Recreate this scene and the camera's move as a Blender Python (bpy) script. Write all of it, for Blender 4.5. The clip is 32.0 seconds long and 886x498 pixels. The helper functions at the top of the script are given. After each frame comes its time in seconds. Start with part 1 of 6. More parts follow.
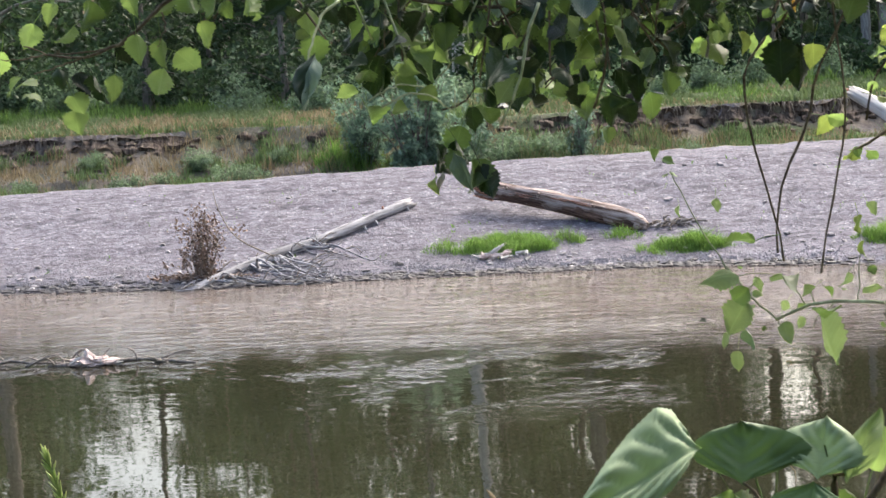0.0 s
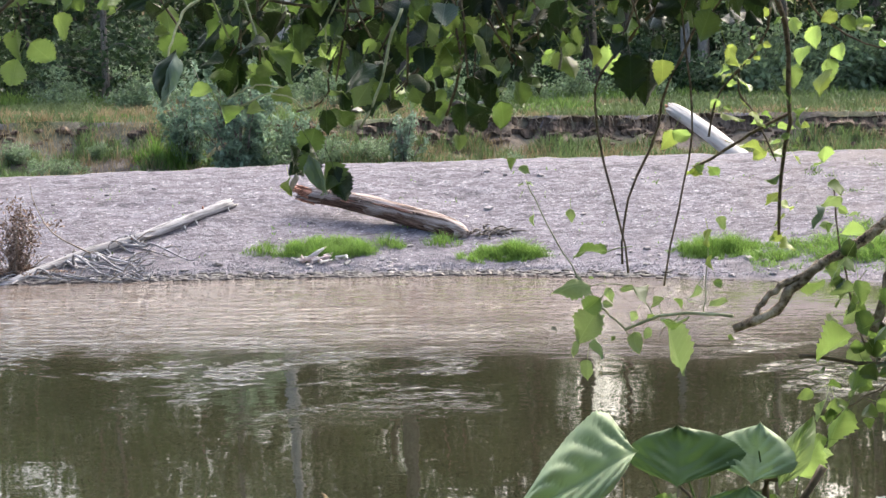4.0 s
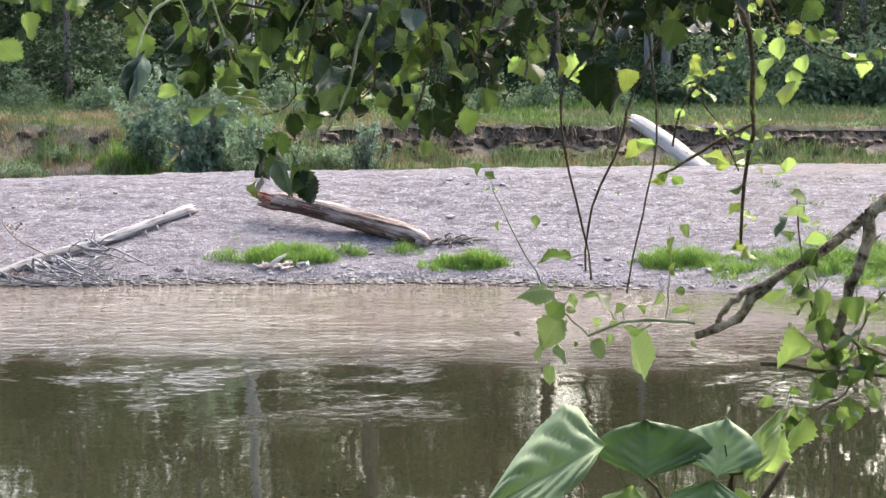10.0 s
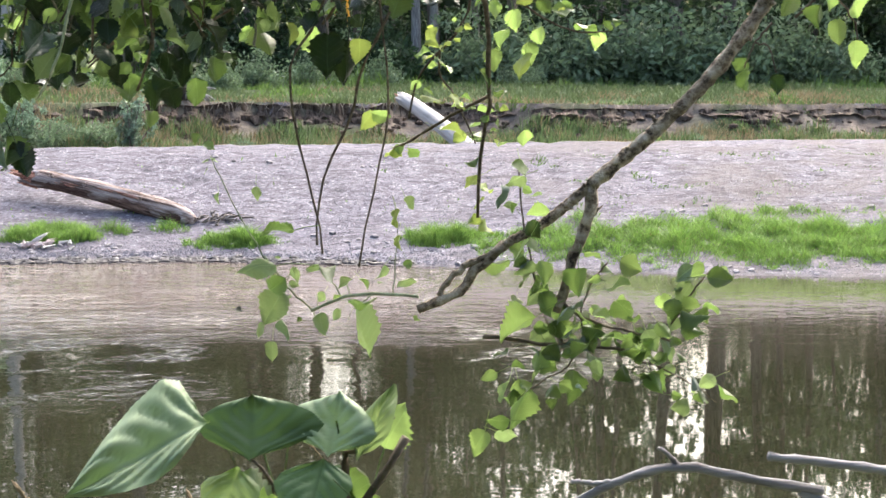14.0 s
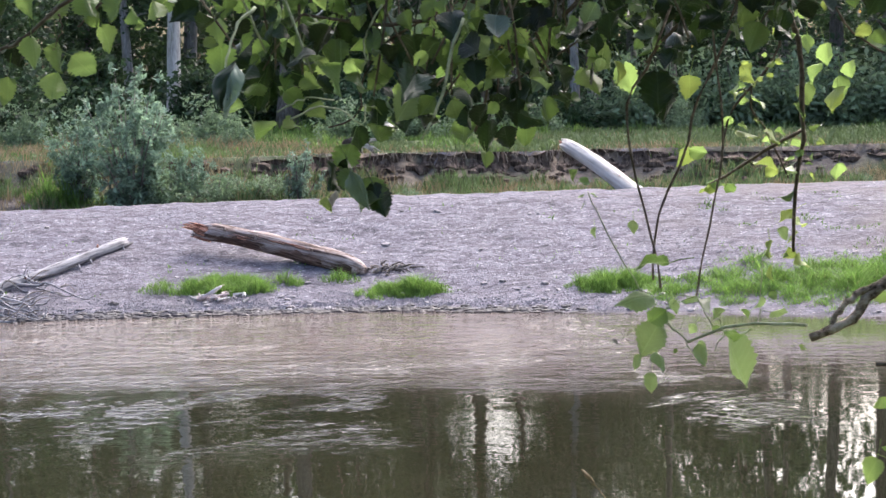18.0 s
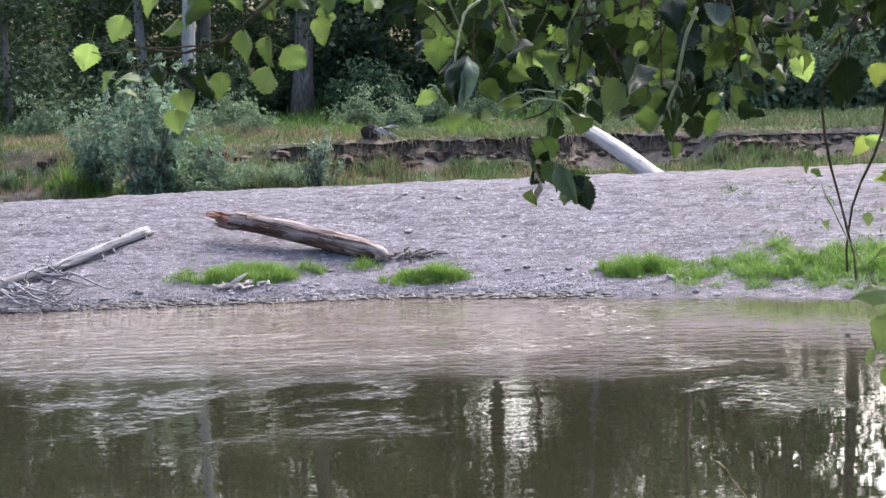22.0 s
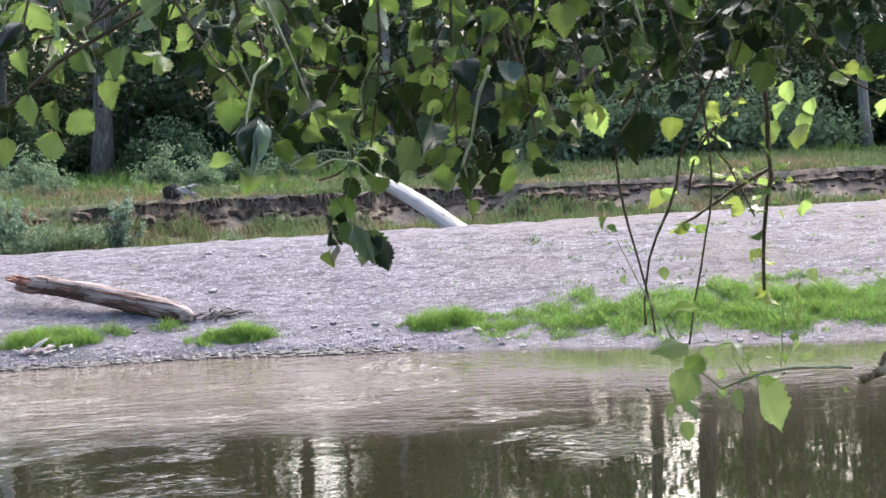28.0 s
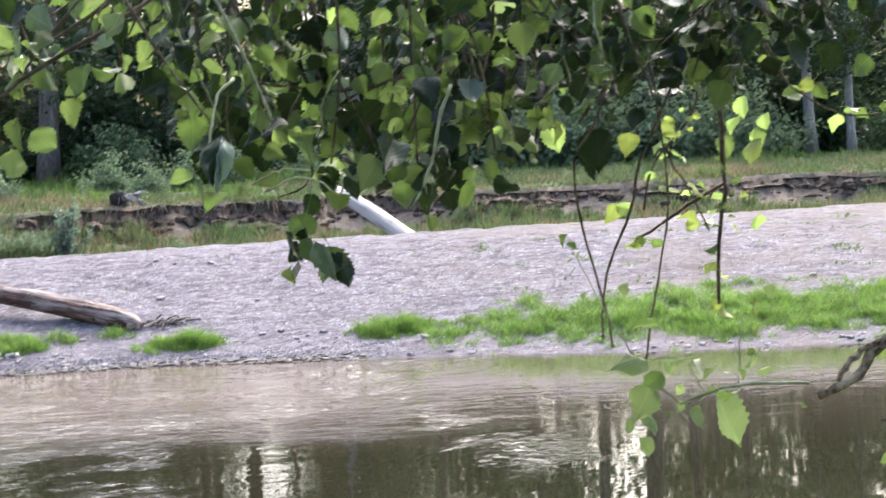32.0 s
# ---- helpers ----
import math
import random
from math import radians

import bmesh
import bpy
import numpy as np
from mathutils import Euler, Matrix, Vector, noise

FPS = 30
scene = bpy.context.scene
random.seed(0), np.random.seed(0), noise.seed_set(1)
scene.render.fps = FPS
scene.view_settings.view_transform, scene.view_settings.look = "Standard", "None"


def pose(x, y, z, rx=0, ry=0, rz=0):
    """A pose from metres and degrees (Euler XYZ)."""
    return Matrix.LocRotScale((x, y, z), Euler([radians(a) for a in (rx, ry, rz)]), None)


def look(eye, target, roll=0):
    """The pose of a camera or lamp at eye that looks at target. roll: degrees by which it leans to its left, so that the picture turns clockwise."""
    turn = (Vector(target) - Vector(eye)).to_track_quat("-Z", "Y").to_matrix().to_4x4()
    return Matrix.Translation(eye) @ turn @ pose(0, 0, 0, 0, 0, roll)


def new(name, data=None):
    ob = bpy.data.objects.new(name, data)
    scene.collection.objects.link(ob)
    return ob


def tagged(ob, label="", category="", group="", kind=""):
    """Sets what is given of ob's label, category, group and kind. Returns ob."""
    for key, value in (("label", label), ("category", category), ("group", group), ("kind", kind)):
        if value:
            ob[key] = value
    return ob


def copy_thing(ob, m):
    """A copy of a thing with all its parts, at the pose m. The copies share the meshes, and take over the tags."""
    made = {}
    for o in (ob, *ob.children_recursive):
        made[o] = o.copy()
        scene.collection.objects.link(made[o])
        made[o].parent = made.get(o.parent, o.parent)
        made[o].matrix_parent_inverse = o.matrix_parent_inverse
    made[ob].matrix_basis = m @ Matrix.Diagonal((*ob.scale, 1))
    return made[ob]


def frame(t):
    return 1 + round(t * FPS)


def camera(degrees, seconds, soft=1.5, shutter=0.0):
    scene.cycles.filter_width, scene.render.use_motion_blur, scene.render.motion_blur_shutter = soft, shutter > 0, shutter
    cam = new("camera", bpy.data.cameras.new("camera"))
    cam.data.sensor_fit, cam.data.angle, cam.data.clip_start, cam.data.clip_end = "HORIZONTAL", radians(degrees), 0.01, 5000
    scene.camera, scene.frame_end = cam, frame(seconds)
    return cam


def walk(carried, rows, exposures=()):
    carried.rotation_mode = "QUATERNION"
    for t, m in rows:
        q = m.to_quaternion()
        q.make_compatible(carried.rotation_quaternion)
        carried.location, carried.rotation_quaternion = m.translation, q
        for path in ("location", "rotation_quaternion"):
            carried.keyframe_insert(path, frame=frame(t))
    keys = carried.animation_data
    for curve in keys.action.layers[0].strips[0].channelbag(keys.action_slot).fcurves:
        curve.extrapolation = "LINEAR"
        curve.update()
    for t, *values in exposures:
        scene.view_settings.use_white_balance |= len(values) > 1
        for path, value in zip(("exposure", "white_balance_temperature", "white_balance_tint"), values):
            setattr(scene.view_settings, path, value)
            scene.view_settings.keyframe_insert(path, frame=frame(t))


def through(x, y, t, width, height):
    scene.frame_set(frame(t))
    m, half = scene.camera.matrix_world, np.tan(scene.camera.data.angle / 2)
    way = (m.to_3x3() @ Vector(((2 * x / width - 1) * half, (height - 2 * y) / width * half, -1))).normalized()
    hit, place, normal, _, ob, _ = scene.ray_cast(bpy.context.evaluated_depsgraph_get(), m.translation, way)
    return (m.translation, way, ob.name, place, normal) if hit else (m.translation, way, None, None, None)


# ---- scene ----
cam = camera(26.0, 32.0, soft=1.45, shutter=0.5)

EXPOSURES = [(0.0, 1.79, 6250, 5), (6.0, 1.97, 6350, 6), (9.0, 1.99, 6350, 6), (13.0, 2.08, 6200, 6), (16.0, 2.06, 6200, 8), (17.0, 2.06, 6100, 9), (18.0, 1.77, 5900, 11), (20.0, 1.77, 5850, 10), (24.0, 1.71, 5850, 11), (28.0, 1.93, 5950, 8), (32.0, 2.09, 6000, 8)]
# seconds, eye, target, roll
PATH = [
    (0.0, (0.0681, 0.0321, 5.0052), (-4.463, 39.605, 1.339), -3.015),
    (0.5, (0.0481, 0.0319, 5.0086), (-4.934, 39.582, 1.693), -2.904),
    (1.0, (0.0201, 0.0271, 5.0052), (-5.670, 39.491, 1.802), -2.765),
    (1.5, (0.0111, 0.0142, 5.0031), (-6.175, 39.381, 1.543), -2.786),
    (2.0, (0.0098, 0.0115, 5.0016), (-5.763, 39.414, 1.244), -2.545),
    (2.5, (0.0167, 0.0166, 5.0028), (-4.739, 39.551, 1.201), -2.283),
    (3.0, (0.0104, 0.0171, 5.0018), (-3.347, 39.699, 1.250), -2.022),
    (3.5, (0.0043, 0.0079, 5.0078), (-1.293, 39.809, 1.236), -1.723),
    (5.5, (0.0017, 0.0594, 5.0009), (-0.493, 39.948, 2.065), 0.224),
    (6.0, (-0.0074, 0.0251, 5.0029), (-0.353, 39.937, 2.374), 0.292),
    (6.5, (-0.0065, 0.0267, 5.0014), (-0.350, 39.946, 2.487), 0.280),
    (7.0, (-0.0023, 0.0287, 4.9980), (-0.279, 39.943, 2.392), 0.463),
    (7.5, (-0.0031, 0.0154, 5.0008), (-0.317, 39.921, 2.267), 0.536),
    (8.0, (-0.0007, 0.0260, 5.0000), (-0.206, 39.927, 2.190), 0.590),
    (8.5, (0.0010, -0.0039, 5.0029), (-0.014, 39.894, 2.147), 0.565),
    (9.0, (-0.0000, -0.0048, 5.0022), (-0.011, 39.876, 1.917), 0.485),
    (9.5, (-0.0017, -0.0013, 5.0006), (-0.012, 39.853, 1.592), 0.459),
    (10.0, (-0.0033, 0.0004, 5.0006), (0.066, 39.845, 1.483), 0.064),
    (10.5, (-0.0012, 0.0006, 4.9990), (0.193, 39.838, 1.403), -0.192),
    (11.0, (-0.0121, -0.0093, 4.9965), (0.242, 39.839, 1.527), -0.286),
    (11.5, (-0.0132, 0.0059, 4.9953), (0.646, 39.878, 1.870), -0.340),
    (12.0, (0.0049, 0.0128, 4.9924), (2.085, 39.839, 1.902), -0.169),
    (12.5, (0.0438, 0.0360, 4.9960), (3.848, 39.735, 1.904), 0.203),
    (13.0, (0.0679, 0.0644, 4.9926), (4.665, 39.673, 1.820), 0.696),
    (13.5, (0.0913, 0.0889, 4.9847), (5.146, 39.605, 1.395), 0.607),
    (15.5, (-0.0008, 0.0150, 4.9845), (2.688, 39.689, 0.655), -0.929),
    (16.0, (-0.0389, 0.0060, 4.9829), (1.654, 39.755, 0.846), -0.971),
    (16.5, (-0.0862, 0.0375, 4.9670), (0.526, 39.847, 1.118), -0.700),
    (17.0, (-0.1521, 0.0648, 4.9583), (0.679, 39.915, 1.596), -0.393),
    (17.5, (-0.2003, 0.0668, 4.9608), (0.790, 39.935, 1.866), -0.243),
    (18.0, (-0.2994, 0.0640, 4.9645), (1.341, 39.922, 2.023), -0.993),
    (18.5, (-0.3947, 0.0453, 4.9668), (1.356, 39.896, 1.989), -1.222),
    (19.0, (-0.4382, 0.0419, 4.9727), (0.191, 39.915, 1.853), -1.748),
    (19.5, (-0.4607, 0.0831, 4.9745), (-0.518, 39.960, 1.844), -2.160),
    (20.0, (-0.4720, 0.1273, 4.9708), (-0.229, 40.014, 1.975), -1.517),
    (20.5, (-0.4911, 0.1475, 4.9662), (0.562, 40.030, 2.083), -0.672),
    (21.0, (-0.5571, 0.1676, 4.9737), (1.153, 40.029, 2.123), -0.878),
    (21.5, (-0.6290, 0.1501, 4.9848), (1.027, 39.995, 1.886), -1.381),
    (22.0, (-0.6705, 0.1479, 4.9840), (0.777, 39.991, 1.751), -1.516),
    (22.5, (-0.6819, 0.1554, 4.9825), (0.659, 40.004, 1.768), -1.574),
    (23.0, (-0.6818, 0.1480, 4.9864), (0.522, 40.012, 1.917), -1.854),
    (23.5, (-0.6855, 0.1425, 4.9849), (0.616, 40.012, 2.033), -1.979),
    (24.0, (-0.6868, 0.1466, 4.9835), (1.424, 39.974, 1.934), -1.799),
    (24.5, (-0.6983, 0.1436, 4.9817), (1.896, 39.932, 1.792), -1.810),
    (26.5, (-0.6698, 0.1882, 4.9782), (2.675, 39.934, 1.969), -1.874),
    (27.0, (-0.6650, 0.1921, 4.9743), (3.195, 39.876, 1.765), -1.973),
    (27.5, (-0.6567, 0.1905, 4.9737), (4.259, 39.772, 1.956), -1.878),
    (28.0, (-0.6517, 0.1894, 4.9916), (4.862, 39.745, 2.775), -2.524),
    (28.5, (-0.6553, 0.1779, 5.0137), (4.963, 39.717, 2.759), -3.435),
    (29.0, (-0.6590, 0.1796, 5.0246), (4.948, 39.703, 2.475), -4.179),
    (29.5, (-0.6653, 0.1861, 5.0341), (4.710, 39.742, 2.504), -4.559),
    (30.0, (-0.6618, 0.1766, 5.0380), (4.995, 39.716, 2.893), -4.277),
    (30.5, (-0.6597, 0.1755, 5.0364), (5.495, 39.659, 3.258), -3.979),
    (31.0, (-0.6600, 0.1591, 5.0334), (6.156, 39.541, 3.413), -3.529),
    (31.5, (-0.6648, 0.1627, 5.0192), (6.577, 39.466, 3.338), -3.199),
    (32.0, (-0.6785, 0.1710, 5.0129), (5.929, 39.564, 2.878), -2.520),
]
walk(cam, [(t, look(eye, target, roll)) for t, eye, target, roll in PATH], EXPOSURES)

# ---- light: a veiled sky, its broad soft sun beyond the river ----
world = bpy.data.worlds.new("sky")
scene.world = world
world.use_nodes = True
wn = world.node_tree.nodes
sky = wn.new("ShaderNodeTexSky")
sky.sky_type = 'NISHITA'
sky.sun_disc = False
sky.sun_elevation = radians(47)
sky.sun_rotation = radians(33)
sky.air_density, sky.dust_density, sky.ozone_density = 1.0, 9.0, 0.5
wn["Background"].inputs["Strength"].default_value = 0.15
world.node_tree.links.new(sky.outputs["Color"], wn["Background"].inputs["Color"])

sun_data = bpy.data.lights.new("sun", 'SUN')
sun_data.energy, sun_data.angle, sun_data.color = 0.9, radians(45), (1.0, 0.95, 0.9)
sun = new("sun", sun_data)
sun.matrix_world = look((27.2, 81.9, 53.6), (0, 40, 0))

# ---- materials ----
def links_of(m):
    return m.node_tree.nodes, m.node_tree.links


def ramp(nodes, links, source, stops):
    r = nodes.new("ShaderNodeValToRGB")
    el = r.color_ramp.elements
    while len(el) < len(stops):
        el.new(0.5)
    for e, (p, c) in zip(el, stops):
        e.position, e.color = p, (*c, 1)
    links.new(source, r.inputs["Fac"])
    return r.outputs["Color"]


def noise_node(nodes, links, coord, scale, detail=4.0, rough=0.6, distortion=0.0):
    n = nodes.new("ShaderNodeTexNoise")
    n.inputs["Scale"].default_value, n.inputs["Detail"].default_value = scale, detail
    n.inputs["Roughness"].default_value, n.inputs["Distortion"].default_value = rough, distortion
    links.new(coord, n.inputs["Vector"])
    return n.outputs["Fac"]


def mix_rgb(nodes, links, fac, a, b, blend='MIX'):
    m = nodes.new("ShaderNodeMix")
    m.data_type, m.blend_type = 'RGBA', blend
    for sock, v in ((m.inputs[0], fac), (m.inputs[6], a), (m.inputs[7], b)):
        if hasattr(v, "is_output"):
            links.new(v, sock)
        else:
            sock.default_value = v if isinstance(v, float) else (*v, 1)
    return m.outputs[2]


def surface(name, stops, grain=8.0, patch=0.6, patch_mix=0.35, rough=0.85, bump=0.3, depth=0.02, stretch=(1, 1, 1), spread=0.0):
    """A rough surface: fine grain through a colour ramp, large patches over it, relief from both."""
    m = bpy.data.materials.new(name)
    m.use_nodes = True
    nodes, links = links_of(m)
    b = nodes["Principled BSDF"]
    tc, mp = nodes.new("ShaderNodeTexCoord"), nodes.new("ShaderNodeMapping")
    mp.inputs["Scale"].default_value = stretch
    links.new(tc.outputs["Object"], mp.inputs["Vector"])
    v = mp.outputs["Vector"]
    fine = noise_node(nodes, links, v, grain, 6.0, 0.65)
    big = noise_node(nodes, links, v, patch, 3.0, 0.55)
    c = ramp(nodes, links, fine, stops)
    dark = tuple(x * 0.55 for x in stops[0][1])
    f = nodes.new("ShaderNodeMapRange")
    f.inputs[1].default_value, f.inputs[2].default_value = 0.42, 0.68
    f.inputs[3].default_value, f.inputs[4].default_value = 0.0, patch_mix
    links.new(big, f.inputs[0])
    c = mix_rgb(nodes, links, f.outputs[0], c, dark)
    if spread:
        info, hs = nodes.new("ShaderNodeObjectInfo"), nodes.new("ShaderNodeHueSaturation")
        mr = nodes.new("ShaderNodeMapRange")
        mr.inputs[3].default_value, mr.inputs[4].default_value = 1 - spread, 1 + spread
        links.new(info.outputs["Random"], mr.inputs[0])
        links.new(mr.outputs[0], hs.inputs["Value"])
        links.new(c, hs.inputs["Color"])
        c = hs.outputs["Color"]
    links.new(c, b.inputs["Base Color"])
    b.inputs["Roughness"].default_value = rough
    b.inputs["Specular IOR Level"].default_value = 0.25
    bp = nodes.new("ShaderNodeBump")
    bp.inputs["Strength"].default_value, bp.inputs["Distance"].default_value = bump, depth
    links.new(fine, bp.inputs["Height"])
    links.new(bp.outputs["Normal"], b.inputs["Normal"])
    return m


def leaf_material(name, face, glow, rough=0.42, through=0.4, spread=0.3, veins=False, island=False, ribs=0.35):
    """A thin leaf: a slightly glossy face and light that passes through the blade."""
    m = bpy.data.materials.new(name)
    m.use_nodes = True
    nodes, links = links_of(m)
    b = nodes["Principled BSDF"]
    if island:
        rnd = nodes.new("ShaderNodeNewGeometry").outputs["Random Per Island"]
    else:
        rnd = nodes.new("ShaderNodeObjectInfo").outputs["Random"]
    mr, hs, hs2 = nodes.new("ShaderNodeMapRange"), nodes.new("ShaderNodeHueSaturation"), nodes.new("ShaderNodeHueSaturation")
    mr.inputs[3].default_value, mr.inputs[4].default_value = 1 - spread, 1 + spread
    links.new(rnd, mr.inputs[0])
    tc = nodes.new("ShaderNodeTexCoord")
    blot = noise_node(nodes, links, tc.outputs["Object"], 3.0 if veins else 0.9, 4.0)
    dark = tuple(x * 0.6 for x in face)
    c = mix_rgb(nodes, links, blot, face, dark)
    if veins:
        sx = nodes.new("ShaderNodeSeparateXYZ")
        links.new(tc.outputs["Object"], sx.inputs[0])

        def calc(op, p, q):
            n = nodes.new("ShaderNodeMath")
            n.operation = op
            for sock, value in zip(n.inputs, (p, q)):
                if hasattr(value, "is_output"):
                    links.new(value, sock)
                else:
                    sock.default_value = value
            return n.outputs[0]

        ax = calc('ABSOLUTE', sx.outputs[0], 0.0)
        run = calc('ADD', sx.outputs[2], calc('MULTIPLY', ax, -0.75))
        rib = calc('ABSOLUTE', calc('SINE', calc('MULTIPLY', run, 22.0), 0.0), 0.0)
        vf = nodes.new("ShaderNodeMapRange")
        vf.inputs[1].default_value, vf.inputs[2].default_value = 0.0, 0.16
        vf.inputs[3].default_value, vf.inputs[4].default_value = 0.4, 0.0
        links.new(rib, vf.inputs[0])
        mid = nodes.new("ShaderNodeMapRange")
        mid.inputs[1].default_value, mid.inputs[2].default_value = 0.006, 0.02
        mid.inputs[3].default_value, mid.inputs[4].default_value = 0.55, 0.0
        links.new(ax, mid.inputs[0])
        vein = calc('MAXIMUM', vf.outputs[0], mid.outputs[0])
        c = mix_rgb(nodes, links, vein, c, tuple(min(1, x * 1.6 + 0.01) for x in face))
        bp = nodes.new("ShaderNodeBump")
        bp.inputs["Strength"].default_value, bp.inputs["Distance"].default_value = ribs, 0.03
        bp.invert = True
        links.new(vein, bp.inputs["Height"])
        links.new(bp.outputs["Normal"], b.inputs["Normal"])
    links.new(c, hs.inputs["Color"])
    links.new(mr.outputs[0], hs.inputs["Value"])
    hs2.inputs["Color"].default_value = (*glow, 1)
    links.new(mr.outputs[0], hs2.inputs["Value"])
    links.new(hs.outputs["Color"], b.inputs["Base Color"])
    b.inputs["Roughness"].default_value = rough
    b.inputs["Specular IOR Level"].default_value = 0.32 if veins else 0.25
    tr, mx = nodes.new("ShaderNodeBsdfTranslucent"), nodes.new("ShaderNodeMixShader")
    links.new(hs2.outputs["Color"], tr.inputs["Color"])
    mx.inputs["Fac"].default_value = through
    links.new(b.outputs["BSDF"], mx.inputs[1])
    links.new(tr.outputs["BSDF"], mx.inputs[2])
    links.new(mx.outputs["Shader"], nodes["Material Output"].inputs["Surface"])
    return m


def ground_material():
    """Gravel on the bar, earth on the cut bank, turf on the flat above it, silt under the river."""
    m = bpy.data.materials.new("river_ground")
    m.use_nodes = True
    nodes, links = links_of(m)
    b = nodes["Principled BSDF"]
    tc = nodes.new("ShaderNodeTexCoord")
    v = tc.outputs["Object"]
    att = nodes.new("ShaderNodeVertexColor")
    att.layer_name = "soil"
    sep = nodes.new("ShaderNodeSeparateColor")
    links.new(att.outputs["Color"], sep.inputs["Color"])
    vor = nodes.new("ShaderNodeTexVoronoi")
    vor.inputs["Scale"].default_value = 17.0
    links.new(v, vor.inputs["Vector"])
    vs = nodes.new("ShaderNodeSeparateColor")
    links.new(vor.outputs["Color"], vs.inputs["Color"])
    stone = ramp(nodes, links, vs.outputs[0], [(0.0, (0.101, 0.096, 0.113)), (0.3, (0.135, 0.128, 0.152)), (0.75, (0.167, 0.158, 0.187)), (0.95, (0.204, 0.194, 0.226)), (0.99, (0.33, 0.325, 0.345))])
    lie = nodes.new("ShaderNodeMapping")
    lie.inputs["Scale"].default_value = (0.8, 1.5, 1.0)
    links.new(v, lie.inputs["Vector"])
    mid = noise_node(nodes, links, lie.outputs["Vector"], 2.4, 6.0, 0.62, 0.9)
    tone = ramp(nodes, links, mid, [(0.35, (0.36, 0.345, 0.36)), (0.46, (0.68, 0.66, 0.69)), (0.56, (0.95, 0.93, 0.96)), (0.72, (1.12, 1.1, 1.13))])
    gravel = mix_rgb(nodes, links, 1.0, stone, tone, 'MULTIPLY')
    big = noise_node(nodes, links, v, 0.35, 5.0, 0.6)
    brown = ramp(nodes, links, big, [(0.42, (0.0, 0.0, 0.0)), (0.58, (0.8, 0.8, 0.8))])
    place_x = nodes.new("ShaderNodeSeparateXYZ")
    links.new(v, place_x.inputs[0])
    upstream = nodes.new("ShaderNodeMapRange")
    upstream.inputs[1].default_value, upstream.inputs[2].default_value = 4.0, 13.0
    upstream.inputs[3].default_value, upstream.inputs[4].default_value = 0.08, 0.85
    links.new(place_x.outputs[0], upstream.inputs[0])
    brown = mix_rgb(nodes, links, 1.0, brown, upstream.outputs[0], 'MULTIPLY')
    gravel = mix_rgb(nodes, links, brown, gravel, mix_rgb(nodes, links, mid, (0.062, 0.053, 0.053), (0.155, 0.133, 0.132)))
    fine = noise_node(nodes, links, v, 5.0, 8.0, 0.7)
    earth = ramp(nodes, links, fine, [(0.3, (0.05, 0.037, 0.03)), (0.5, (0.105, 0.088, 0.078)), (0.7, (0.2, 0.17, 0.145))])
    loam = noise_node(nodes, links, v, 0.55, 5.0, 0.65)
    sandy = ramp(nodes, links, loam, [(0.47, (0.0, 0.0, 0.0)), (0.62, (0.9, 0.9, 0.9))])
    earth = mix_rgb(nodes, links, sandy, earth, mix_rgb(nodes, links, fine, (0.13, 0.1, 0.075), (0.27, 0.215, 0.165)))
    turf = ramp(nodes, links, fine, [(0.3, (0.028, 0.04, 0.016)), (0.5, (0.05, 0.068, 0.028)), (0.72, (0.095, 0.1, 0.045))])
    c = mix_rgb(nodes, links, sep.outputs[0], gravel, earth)
    c = mix_rgb(nodes, links, sep.outputs[1], c, turf)
    c = mix_rgb(nodes, links, sep.outputs[2], c, (0.042, 0.038, 0.038))
    links.new(c, b.inputs["Base Color"])
    b.inputs["Roughness"].default_value = 0.9
    b.inputs["Specular IOR Level"].default_value = 0.2
    bp = nodes.new("ShaderNodeBump")
    bp.inputs["Strength"].default_value, bp.inputs["Distance"].default_value = 0.9, 0.12
    hm = mix_rgb(nodes, links, 0.3, mix_rgb(nodes, links, 0.6, fine, mid), vs.outputs[0])
    links.new(hm, bp.inputs["Height"])
    links.new(bp.outputs["Normal"], b.inputs["Normal"])
    return m


